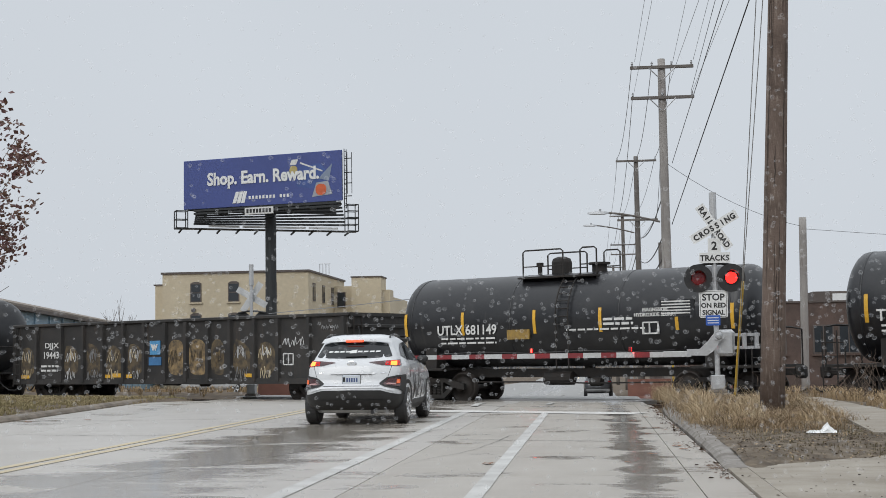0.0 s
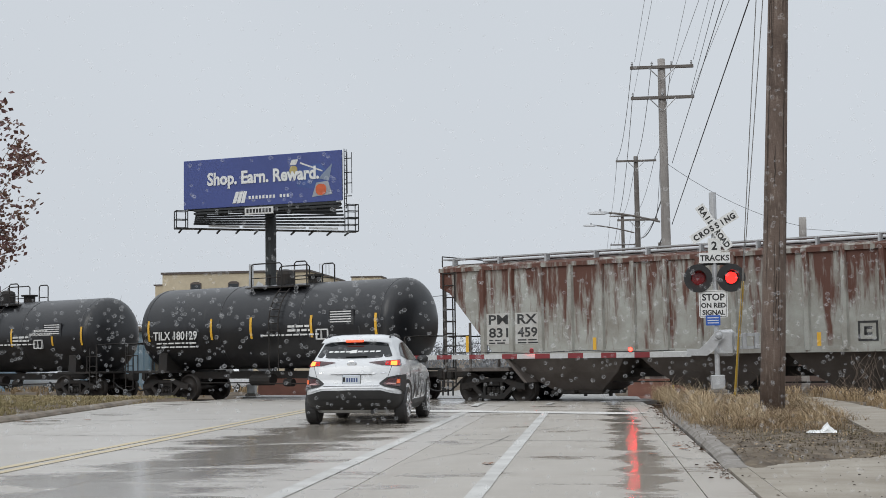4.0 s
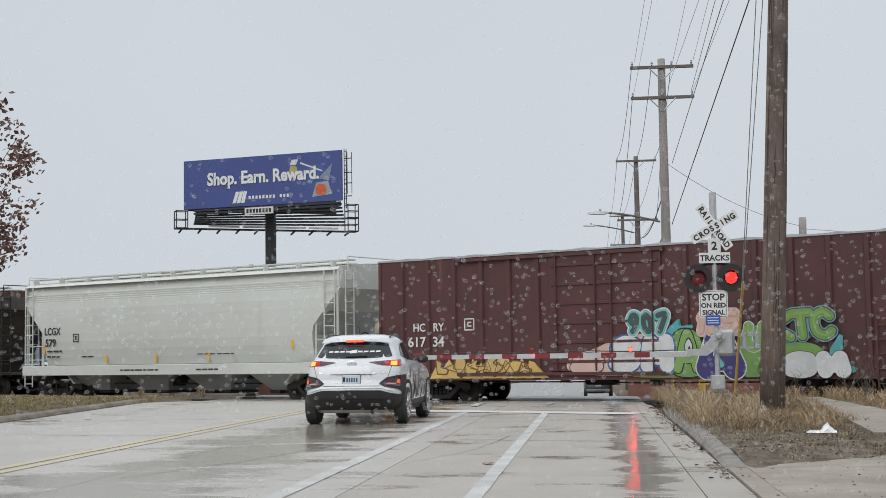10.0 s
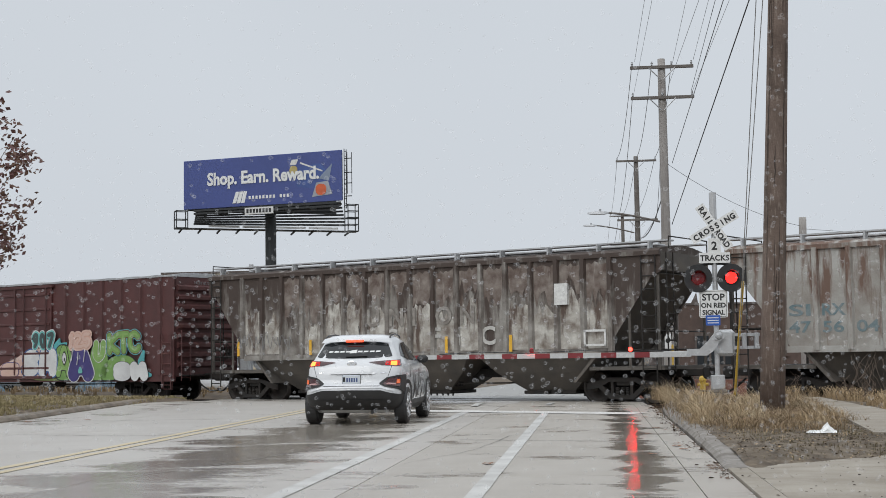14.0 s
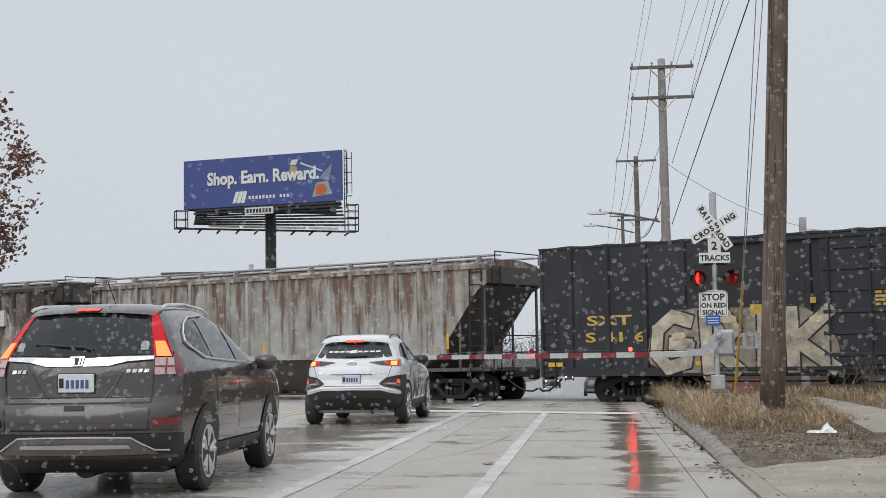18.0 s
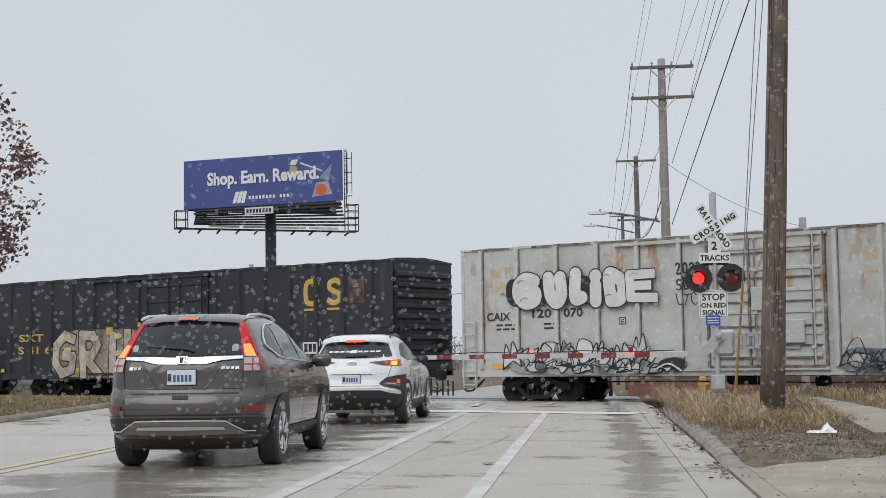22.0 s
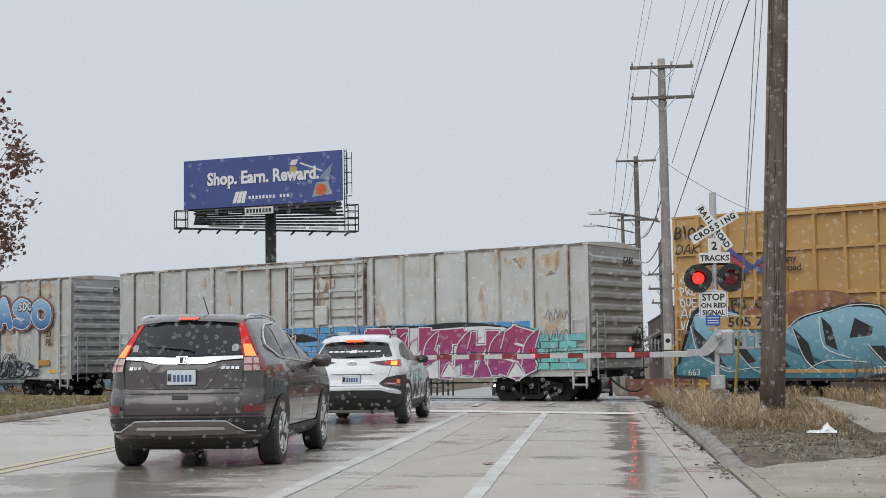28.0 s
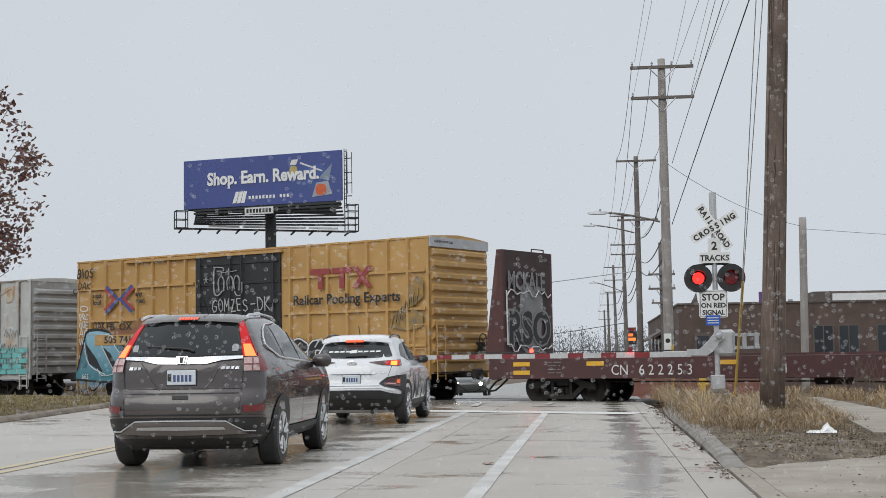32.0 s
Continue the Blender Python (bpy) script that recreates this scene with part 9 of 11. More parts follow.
part("message_bar", box(bmesh.new(), -0.55, 0.3, -0.02, 0, 5.65, 5.95), glow("amber_bar_low", (1.0, 0.22, 0.05), 1.2), led)
sp = thing("road_sign", "small white parking sign on a yellow-banded pole", "sign", pose(2.75, 54.7, -0.7))
part("plate", box(bmesh.new(), -0.14, 0.14, -0.03, 0, 2.0, 2.62, 0.01), M_SIGN_W, sp)
part("symbol", lathe(bmesh.new(), [(0.09, -0.035), (0.09, -0.04), (0.05, -0.04)], 14, "y", (0, 0, 2.35)), M_SIGN_K, sp)
part("band", box(bmesh.new(), 0.12, 0.2, -0.26, -0.2, 0.1, 2.2), M_GUARD, sp)

# low rust-red barriers, a pipe fence and a yellow hydrant beyond the railway
M_BARRIER = mat("rust_red_block", (0.20, 0.085, 0.06), 0.8, 0, (0.13, 0.06, 0.045), 1.5, 0.8, 0.3)
for x, y, w in ((-11.9, 53.5, 2.0), (1.95, 53.0, 1.6), (3.65, 53.6, 1.5), (5.3, 53.9, 1.5)):
    z = road_z(x, y) - 0.1
    bm = prism(bmesh.new(), [(-0.3, 0), (0.3, 0), (0.22, 0.12), (0.12, 0.75), (-0.12, 0.75), (-0.22, 0.12)], "x", -w / 2, w / 2)
    solid("barrier_block", bm, M_BARRIER, "rust-red concrete barrier block at the roadside", "barrier", "barrier blocks", m=pose(x, y, z))
fence = thing("pipe_fence", "black pipe fence beside the far road", "fence")
for k in range(12):
    y = 57.0 + k * 3.0
    part("post", rod(bmesh.new(), (-9.1, y, road_z(-9.1, y) - 0.2), (-9.1, y, road_z(-9.1, y) + 1.0), 0.06, 6), M_BLACK, fence)
    if k:
        for zz in (0.5, 0.92):
            part("rail", rod(bmesh.new(), (-9.1, y - 3.0, road_z(-9.1, y - 3) + zz), (-9.1, y, road_z(-9.1, y) + zz), 0.035, 6), M_BLACK, fence)
hyd = thing("hydrant", "yellow roadside hydrant in dry grass", "hydrant", pose(3.75, 51.0, road_z(3.7, 51) + 0.05))
part("barrel", lathe(bmesh.new(), [(0.13, 0), (0.11, 0.1), (0.11, 0.5), (0.14, 0.52), (0.12, 0.62), (0.04, 0.72)], 14, "z"), M_GUARD, hyd)
part("outlet", rod(bmesh.new(), (-0.2, 0, 0.38), (0.2, 0, 0.38), 0.06, 8), M_GUARD, hyd)

# far woods, their haze put into the grey colour
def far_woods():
    """A belt of bare trees, hazy by its grey colour: stems and a fine mist of twigs."""
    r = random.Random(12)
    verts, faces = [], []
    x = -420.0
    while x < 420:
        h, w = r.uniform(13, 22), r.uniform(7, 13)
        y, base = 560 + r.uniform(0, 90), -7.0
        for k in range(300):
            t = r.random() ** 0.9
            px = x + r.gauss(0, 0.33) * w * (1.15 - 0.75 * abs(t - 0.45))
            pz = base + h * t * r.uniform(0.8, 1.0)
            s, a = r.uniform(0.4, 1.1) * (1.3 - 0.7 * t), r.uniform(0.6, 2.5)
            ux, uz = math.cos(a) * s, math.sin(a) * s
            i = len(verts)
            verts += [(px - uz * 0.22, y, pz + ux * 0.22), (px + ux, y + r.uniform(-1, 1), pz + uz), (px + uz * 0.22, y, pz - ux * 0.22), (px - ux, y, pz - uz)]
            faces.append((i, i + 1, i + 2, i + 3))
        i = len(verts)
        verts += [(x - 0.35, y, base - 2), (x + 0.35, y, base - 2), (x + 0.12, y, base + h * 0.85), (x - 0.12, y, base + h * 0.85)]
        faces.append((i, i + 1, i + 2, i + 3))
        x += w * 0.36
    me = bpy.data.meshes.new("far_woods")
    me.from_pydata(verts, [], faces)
    me.materials.append(M_HAZED_WOOD)
    tagged(new("far_woods", me), "line of leafless woods coloured grey to look hazy", "trees", kind="stuff")


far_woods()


# ---- trees ----
def grow(bm, tips, p, d, length, r, depth, rnd, spread=0.55):
    q = p + d * length
    rod(bm, p, q, r, 6 if depth > 1 else 4, r * 0.7)
    tips.append((q, depth))
    if depth == 0:
        return
    for k in range(rnd.choice((2, 3))):
        n = (d + Vector((rnd.uniform(-1, 1), rnd.uniform(-1, 1), rnd.uniform(-0.2, 0.9))) * spread).normalized()
        grow(bm, tips, p + d * length * rnd.uniform(0.6, 1.0), n, length * rnd.uniform(0.62, 0.82), r * 0.62, depth - 1, rnd, spread)


def bare_tree(x, y, z, h, seed):
    rnd = random.Random(seed)
    t = thing("bare_tree", "small leafless tree with thin grey twigs", "tree", pose(x, y, z), group="bare trees")
    bm, tips = bmesh.new(), []
    for k in range(4):
        grow(bm, tips, Vector((rnd.uniform(-0.2, 0.2), 0, 0)), Vector((rnd.uniform(-0.35, 0.35), rnd.uniform(-0.3, 0.3), 1)).normalized(), h * 0.32, 0.09, 4, rnd, 0.4)
    part("branches", bm, M_TWIG, t)


bare_tree(-40.4, 118, -2.4, 9.6, 3)
bare_tree(-21.5, 140, -2.6, 8.2, 5)
bare_tree(-22.9, 141, -2.6, 7.4, 8)
bare_tree(-17.0, 119, -2.4, 8.6, 15)
bare_tree(15.5, 96, -1.6, 7.0, 9)
bare_tree(17.5, 97, -1.6, 6.8, 11)

LEAFY = thing("street_tree", "street tree with sparse dark red autumn leaves", "tree", pose(-13.35, 27.0, 0.1))


def leafy_tree():
    rnd = random.Random(21)
    bm = bmesh.new()
    rod(bm, (0, 0, 0), (0.02, 0, 1.9), 0.11, 10, 0.085)
    part("trunk", bm, M_BARK, LEAFY)
    bm, tips = bmesh.new(), []
    for k in range(9):
        a = 2 * math.pi * k / 9
        d = Vector((0.42 * math.cos(a), 0.42 * math.sin(a), 1)).normalized()
        grow(bm, tips, Vector((0.02, 0, 1.5 + 0.18 * k)), d, 1.25, 0.04, 3, rnd, 0.42)
    # a few long twigs on the road side
    for z, e in ((2.6, (1.55, 0.1, 3.75)), (2.3, (1.75, -0.2, 2.95)), (3.4, (1.85, 0.0, 5.55)), (3.0, (1.8, 0.1, 4.9)), (4.0, (1.5, 0.0, 6.2)), (2.1, (1.7, 0.1, 2.6))):
        pts = [Vector((0.02, 0, z)).lerp(Vector(e), k / 4) + Vector((0, 0, -0.2 * math.sin(math.pi * k / 4))) for k in range(5)]
        for i, (p, q) in enumerate(zip(pts, pts[1:])):
            rod(bm, p, q, 0.016 - 0.003 * i, 4)
        if z > 2.35:
            tips += [(pts[k], 1) for k in (2, 3, 4)] * 2
    part("branches", bm, M_BARK, LEAFY)
    for k in range(150):
        a, e = rnd.uniform(0, 6.28), rnd.uniform(-0.9, 1.4)
        q = Vector((2.15 * math.cos(a) * math.cos(e), 2.0 * math.sin(a) * math.cos(e), 4.6 + 2.25 * math.sin(e))) * 1.0
        tips += [(q, 0), (q + Vector((-0.2, 0, 0.12)), 0)]
    for m, n in ((M_LEAF_RED, 0), (M_LEAF_BROWN, 1)):
        bm = bmesh.new()
        for q, depth in tips:
            if depth > 2:
                continue
            for k in range(8):
                if rnd.random() < 0.42:
                    continue
                c = q + Vector((rnd.gauss(0, 0.13), rnd.gauss(0, 0.13), rnd.gauss(0, 0.14)))
                if c.z < 3.0 or c.x > 1.75 + 0.55 * max(0.0, min(1.0, (c.z - 4.2) / 0.7)) - 0.5 * max(0.0, c.z - 5.4):
                    continue
                u = Vector((rnd.uniform(-1, 1), rnd.uniform(-1, 1), rnd.uniform(-1, 0.3))).normalized()
                v = u.orthogonal().normalized()
                s = rnd.uniform(0.04, 0.085)
                w = u.cross(v) * s * 0.12
                vs = [bm.verts.new(c + a) for a in (-u * s, v * s * 0.62 + w, u * s * 0.35 + v * s * 0.4, u * s, u * s * 0.35 - v * s * 0.4, -v * s * 0.62 + w)]
                bm.faces.new(vs)
        part("leaves", bm, m, LEAFY)["kind"] = "stuff"


leafy_tree()


# ---- dry grass on the verges, fallen leaves and litter ----
def tufts(name, label, spots, hmin, hmax, material, seed, lean=0.35, blades=14, width=0.006, spread=0.06, drift=0.0):
    rnd = random.Random(seed)
    verts, faces = [], []
    for x, y, z, k in spots:
        for b in range(blades):
            a = rnd.uniform(0, 6.28)
            h = rnd.uniform(hmin, hmax) * k
            bx, by = x + rnd.gauss(0, spread), y + rnd.gauss(0, spread)
            reach = h * lean * rnd.uniform(0.2, 1.3)
            lx, ly = math.cos(a) * reach + drift * h, math.sin(a) * reach
            wx, wy = math.sin(a) * width, -math.cos(a) * width
            droop = rnd.uniform(0.55, 1.0)
            i = len(verts)
            for u, v, f in ((0.0, -0.03 / max(h, 0.01), 1.0), (0.12, 0.45, 0.9), (0.45, 0.8, 0.7)):
                verts += [(bx + lx * u - wx * f, by + ly * u - wy * f, z + h * v), (bx + lx * u + wx * f, by + ly * u + wy * f, z + h * v)]
            verts.append((bx + lx, by + ly, z + h * droop))
            faces += [(i, i + 1, i + 3, i + 2), (i + 2, i + 3, i + 5, i + 4), (i + 4, i + 5, i + 6)]
    me = bpy.data.meshes.new(name)
    me.from_pydata(verts, [], faces)
    me.materials.append(material)
    return tagged(new(name, me), label, "grass", kind="stuff")


def ground_z(x, y):
    if 1.4 < x < 5.6 and 13.3 < y < 35.8:
        return verge_z(x, y)
    hit, loc, *_ = ground.ray_cast((x, y, 5.0), (0, 0, -1))
    return loc.z if hit else 0.0


rnd = random.Random(33)
spots_tall, spots_pale, spots_short, spots_weed, spots_left, spots_bank, spots_mat = [], [], [], [], [], [], []


def path_edge(y):
    return 3.3 + 0.085 * (y - 17)


while len(spots_tall) + len(spots_pale) < 190:
    x, y = rnd.uniform(1.5, 4.6), rnd.uniform(19.5, 35.0)
    if x > path_edge(y):
        continue
    near_pole = math.exp(-((x - 3.1) ** 2 + ((y - 26.5) / 2.0) ** 2) / 0.5)
    near_kerb = math.exp(-((x - 1.8) / 0.5) ** 2) * min(1.0, (y - 19.0) / 4)
    w = 0.12 + 0.75 * near_kerb + 0.7 * near_pole
    if rnd.random() < w * (0.1 + 2.8 * noise.noise((x * 1.7, y * 0.6, 3))):
        tall = 0.35 + 1.0 * rnd.random() * min(1.0, w)
        (spots_pale if rnd.random() < 0.35 else spots_tall).append((x, y, ground_z(x, y), tall * (0.8 if y > 31 else 1.0)))
while len(spots_short) < 300:
    x, y = rnd.uniform(1.7, 4.4), rnd.uniform(16.0, 33.0)
    if x > path_edge(y) + 0.1 * noise.noise((y, 3, 3)):
        continue
    if noise.noise((x * 1.3, y * 0.7, 9)) > 0.05 + 0.3 * (19 - y) / 4:
        (spots_short if rnd.random() < 0.55 else spots_weed).append((x, y, ground_z(x, y), 0.8))
mat_rnd = random.Random(61)
while len(spots_mat) < 420:
    x, y = mat_rnd.uniform(1.5, 4.6), mat_rnd.uniform(18.6, 34.5)
    if x < path_edge(y) + 0.25 * noise.noise((y * 0.9, 5, 3)) and mat_rnd.random() < min(1.0, (y - 18.0) / 3.5) and noise.noise((x * 1.2, y * 0.6, 41)) > -0.22:
        spots_mat.append((x, y, ground_z(x, y), mat_rnd.uniform(0.6, 1.2)))
for k in range(700):
    x, y = rnd.uniform(1.72, 4.6), rnd.uniform(15.2, 34.0)
    if x < path_edge(y) + 0.15 and noise.noise((x * 2.0, y, 29)) > -0.15:
        spots_weed.append((x, y, ground_z(x, y), 0.55))
while len(spots_left) < 2600:
    x, y = rnd.uniform(-20, -11.6), rnd.uniform(22, 46)
    q = -math.sin(PHI) * x + math.cos(PHI) * (y - TRACK_Y)
    if q < -2.6 and x < -11.45 - 0.075 * max(0, y - 24):
        spots_left.append((x, y, ground_z(x, y), 0.8))
while len(spots_bank) < 2400:
    x, y = rnd.uniform(4.2, 14), rnd.uniform(20, 36)
    q = -math.sin(PHI) * x + math.cos(PHI) * (y - TRACK_Y)
    if -12.0 < q < -1.9 and not (x < 5.1 and y < 33.0) and noise.noise((x * 0.9, y * 0.7, 17)) > -0.25:
        spots_bank.append((x, y, ground_z(x, y), 0.9))
tufts("tall_dry_grass", "tall straw-coloured dry grass round the pole", spots_tall, 0.10, 0.50, M_STRAW, 1, 1.5, 60, 0.0028, 0.09, -0.3)
tufts("bleached_grass", "pale bleached grass leaning over the kerb", spots_pale, 0.16, 0.6, M_STRAW_PALE, 11, 1.3, 46, 0.0026, 0.09, -0.45)
tufts("matted_grass", "brown matted grass lying over the verge", spots_mat, 0.05, 0.17, mat("matted_grass", (0.25, 0.17, 0.095), 0.9, 0, (0.13, 0.09, 0.05), 1.6, 0.9, 0, 20), 21, 2.6, 26, 0.003, 0.16, -0.2)
tufts("short_dry_grass", "short trampled dry grass and weeds", spots_short, 0.03, 0.13, M_STRAW, 2, 2.4, 14, 0.003, 0.16)
tufts("brown_weeds", "low brown-green weeds on the dirt verge", spots_weed, 0.010, 0.03, M_WEED, 12, 5.0, 26, 0.004, 0.2)
tufts("verge_grass", "dull mown grass on the verge beside the kerb", spots_left, 0.05, 0.13, M_GREENGRASS, 3, 0.7, 14, 0.009)
tufts("bank_grass", "rough brown weeds beside the railway", spots_bank, 0.06, 0.4, M_STRAW, 4, 1.1, 12, 0.005)


def leaf_scatter(name, label, n, where, material, smin, smax, seed):
    """Many small dead leaves and crumbs lying flat."""
    r = random.Random(seed)
    verts, faces = [], []
    while n:
        x, y, z = where(r)
        if z is None:
            continue
        n -= 1
        s, a, tilt = r.uniform(smin, smax), r.uniform(0, 6.28), r.uniform(0.1, 0.7)
        u = (math.cos(a) * s, math.sin(a) * s)
        i = len(verts)
        verts += [(x - u[0], y - u[1], z + 0.002), (x + u[1] * 0.6, y - u[0] * 0.6, z + 0.003 + s * tilt), (x + u[0], y + u[1], z + 0.004 + s * tilt * 0.4), (x - u[1] * 0.6, y + u[0] * 0.6, z + 0.002)]
        faces.append((i, i + 1, i + 2, i + 3))
    me = bpy.data.meshes.new(name)
    me.from_pydata(verts, [], faces)
    me.materials.append(material)
    tagged(new(name, me), label, "leaf litter", kind="stuff")


def on_dirt(r):
    x, y = r.uniform(1.5, 4.4), r.uniform(14.5, 33.0)
    if x > path_edge(y) + 0.2:
        return x, y, None
    return x, y, verge_z(x, y) + 0.003


def on_apron(r):
    x, y = r.uniform(1.3, 5.5), r.uniform(11.2, 16.2)
    if r.random() < 0.55 and noise.noise((x * 1.5, y * 1.5, 0)) < 0.1:
        return x, y, None
    return x, y, max(0.023, verge_z(x, y) + 0.003 if y > 14.4 else 0.0)


def in_gutter(r):
    y = r.uniform(12, 31)
    x = 1.25 - abs(r.gauss(0, 0.09))
    if noise.noise((y * 0.6, 1, 1)) < -0.1:
        return x, y, None
    return x, y, road_z(x, y) + 0.002


leaf_scatter("leaf_litter", "dark rotting leaf litter on the dirt verge", 4200, on_dirt, mat("rotten_leaf", (0.06, 0.043, 0.03), 0.9, 0, (0.15, 0.10, 0.06), 9, 1.0, 0), 0.008, 0.024, 5)
leaf_scatter("leaf_litter", "pale dry straw bits on the dirt verge", 1500, on_dirt, M_STRAW, 0.008, 0.022, 6)
leaf_scatter("leaf_litter", "dark crumbs scattered on the concrete apron", 260, on_apron, mat("crumb", (0.10, 0.08, 0.06), 0.9), 0.006, 0.02, 7)
leaf_scatter("leaf_litter", "wet brown leaf bits along the gutter", 420, in_gutter, mat("wet_leaf", (0.14, 0.09, 0.06), 0.6, 0, (0.07, 0.05, 0.035), 9, 1.0, 0), 0.01, 0.034, 8)
spots = []
for k in range(700):
    s, q = rnd.uniform(-45, 16), rnd.choice((rnd.uniform(3.2, 9.0), rnd.uniform(3.2, 30.0)))
    p = on_track(s, q)
    if KERB_L - 1.4 < p.x < KERB_R + 0.5:
        continue
    spots.append((p.x, p.y, ground_z(p.x, p.y), 1.0))
tufts("far_verge_grass", "brown winter grass beyond the railway", spots, 0.1, 0.35, M_STRAW, 5, 0.6, 12, 0.014)
for bx, by, n, high in ((6.3, 33.2, 14, 0.24), (5.7, 32.2, 9, 0.16), (7.3, 32.0, 12, 0.22), (5.35, 30.4, 8, 0.12), (4.35, 34.2, 9, 0.15), (1.9, 34.6, 10, 0.13)):
    bm = bmesh.new()
    for k in range(n):
        pts = [Vector((bx + rnd.uniform(-0.4, 0.4), by + rnd.uniform(-0.3, 0.3), 0.03))]
        for i in range(4):
            pts.append(pts[-1] + Vector((rnd.uniform(-0.16, 0.16), rnd.uniform(-0.1, 0.1), rnd.uniform(0.6, 1.2) * high)))
            if i:
                rod(bm, pts[-1], pts[-1] + Vector((rnd.uniform(-0.14, 0.14), rnd.uniform(-0.1, 0.1), rnd.uniform(0.3, 1.0) * high)), 0.004, 3)
        for p, q in zip(pts, pts[1:]):
            rod(bm, p, q, 0.007, 4)
    solid("scrub_bush", bm, M_TWIG, "leafless brown scrub beside the railway", "bush", "scrub bushes")


def litter_leaf(x, y, s, turn, z):
    bm = bmesh.new()
    pts = []
    for i in range(10):
        a = 2 * math.pi * i / 10
        r = s * (1.0 if i % 2 else 0.55)
        pts.append(bm.verts.new((r * math.cos(a), r * math.sin(a) * 0.8, 0.03 * s * 10 * (0.2 + 0.5 * math.sin(a * 2 + turn) ** 2))))
    c = bm.verts.new((0, 0, 0.012))
    for i in range(10):
        bm.faces.new((c, pts[i], pts[(i + 1) % 10]))
    solid("fallen_leaf", bm, M_LEAF_DEAD, "curled brown fallen leaf on wet concrete", "leaf", "fallen leaves", m=pose(x, y, z, 0, 0, math.degrees(turn)))


for x, y, s in ((-1.16, 15.1, 0.09), (0.62, 16.4, 0.08), (0.30, 15.2, 0.05), (0.98, 17.8, 0.09), (1.02, 17.2, 0.08), (1.0, 18.3, 0.07), (0.9, 22.2, 0.08), (0.72, 20.6, 0.07), (1.0, 21.5, 0.06), (0.86, 26.0, 0.07), (-11.0, 26.6, 0.11), (-10.6, 26.9, 0.08), (-10.1, 27.4, 0.09), (2.2, 21.6, 0.1), (3.0, 24.4, 0.09), (3.35, 24.9, 0.08), (2.75, 23.6, 0.08), (2.9, 24.9, 0.07)):
    on_verge = x > 1.3
    litter_leaf(x, y, s, rnd.uniform(0, 6), (ground_z(x, y) + 0.05) if on_verge else road_z(x, y) + 0.003)
bm = bmesh.new()
n, grid = 12, {}
for j in range(n + 1):
    for i in range(n + 1):
        u, v = i / n - 0.5, j / n - 0.5
        peak = 0.11 * math.exp(-((u - 0.22) / 0.16) ** 2 - (v / 0.3) ** 2) + 0.02 + 0.03 * noise.noise((u * 7, v * 7, 5))
        grid[i, j] = bm.verts.new((u * 0.36 + 0.03 * noise.noise((u * 5, v * 5, 1)), v * 0.2 + 0.03 * noise.noise((u * 5, v * 5, 9)), max(0.0, peak * (1 - (2 * v) ** 4))))
for j in range(n):
    for i in range(n):
        bm.faces.new((grid[i, j], grid[i + 1, j], grid[i + 1, j + 1], grid[i, j + 1]))
solid("crumpled_paper", bm, M_SIGN_W, "crumpled white paper litter on brown grass", "litter", m=pose(2.86, 18.7, ground_z(2.86, 18.7) + 0.01))

# ---- road vehicles ----
M_GREY_CAR = mat("brown_grey_metallic_paint", (0.066, 0.055, 0.053), 0.26, 0.3, (0.052, 0.043, 0.041), 0.6, 0.5, 0.02, 300, coat=0.8)
M_WHITE_CAR = mat("white_car_paint", (0.66, 0.675, 0.69), 0.3, 0, (0.60, 0.61, 0.62), 0.7, 0.5, 0.02, 200, coat=0.8)
M_PLASTIC = mat("black_car_plastic", (0.018, 0.018, 0.019), 0.55, 0, (0.032, 0.031, 0.03), 3, 0.7, 0.1)
M_CAR_GLASS = glass("tinted_car_glass", (0.012, 0.014, 0.016), 0.06)
M_SIDE_GLASS = glass("light_car_glass", (0.06, 0.07, 0.075), 0.06)
M_CHROME = mat("chrome", (0.74, 0.75, 0.76), 0.24, 1.0, (0.6, 0.6, 0.62), 6, 0.4, 0)
M_TYRE = mat("wet_tyre_rubber", (0.02, 0.02, 0.021), 0.55, 0, (0.035, 0.034, 0.033), 8, 0.7, 0.3)
M_ALLOY = mat("alloy_rim", (0.68, 0.69, 0.70), 0.32, 0.6, (0.4, 0.4, 0.41), 8, 0.5, 0)
M_TAIL_OFF = mat("red_tail_lens", (0.18, 0.012, 0.015), 0.2, 0, (0.12, 0.01, 0.012), 10, 0.5, 0, coat=0.6)
M_TAIL_DARK = mat("smoked_tail_lens", (0.055, 0.008, 0.01), 0.2, 0, (0.035, 0.006, 0.008), 10, 0.5, 0, coat=0.5)
M_TAIL_CLEAR = mat("clear_tail_lens", (0.55, 0.42, 0.40), 0.2, 0, (0.34, 0.14, 0.14), 25, 0.7, 0, coat=0.6)
M_TAIL_ON = glow("lit_tail_lamp", (1.0, 0.025, 0.03), 0.28, (0.34, 0.01, 0.014))
M_BRAKE_ON = glow("lit_brake_lamp", (1.0, 0.13, 0.035), 3.6, (0.5, 0.03, 0.02))
M_HIGH_ON = glow("lit_high_brake_lamp", (1.0, 0.11, 0.04), 1.5, (0.5, 0.03, 0.02))
M_HEAD_ON = glow("lit_head_lamp", (1.0, 0.80, 0.5), 16.0, (0.8, 0.8, 0.8))
M_PLATE = mat("licence_plate", (0.62, 0.66, 0.70), 0.4, 0, (0.5, 0.55, 0.6), 8, 0.6, 0)
M_PLATE_INK = mat("plate_ink", (0.06, 0.09, 0.22), 0.5)
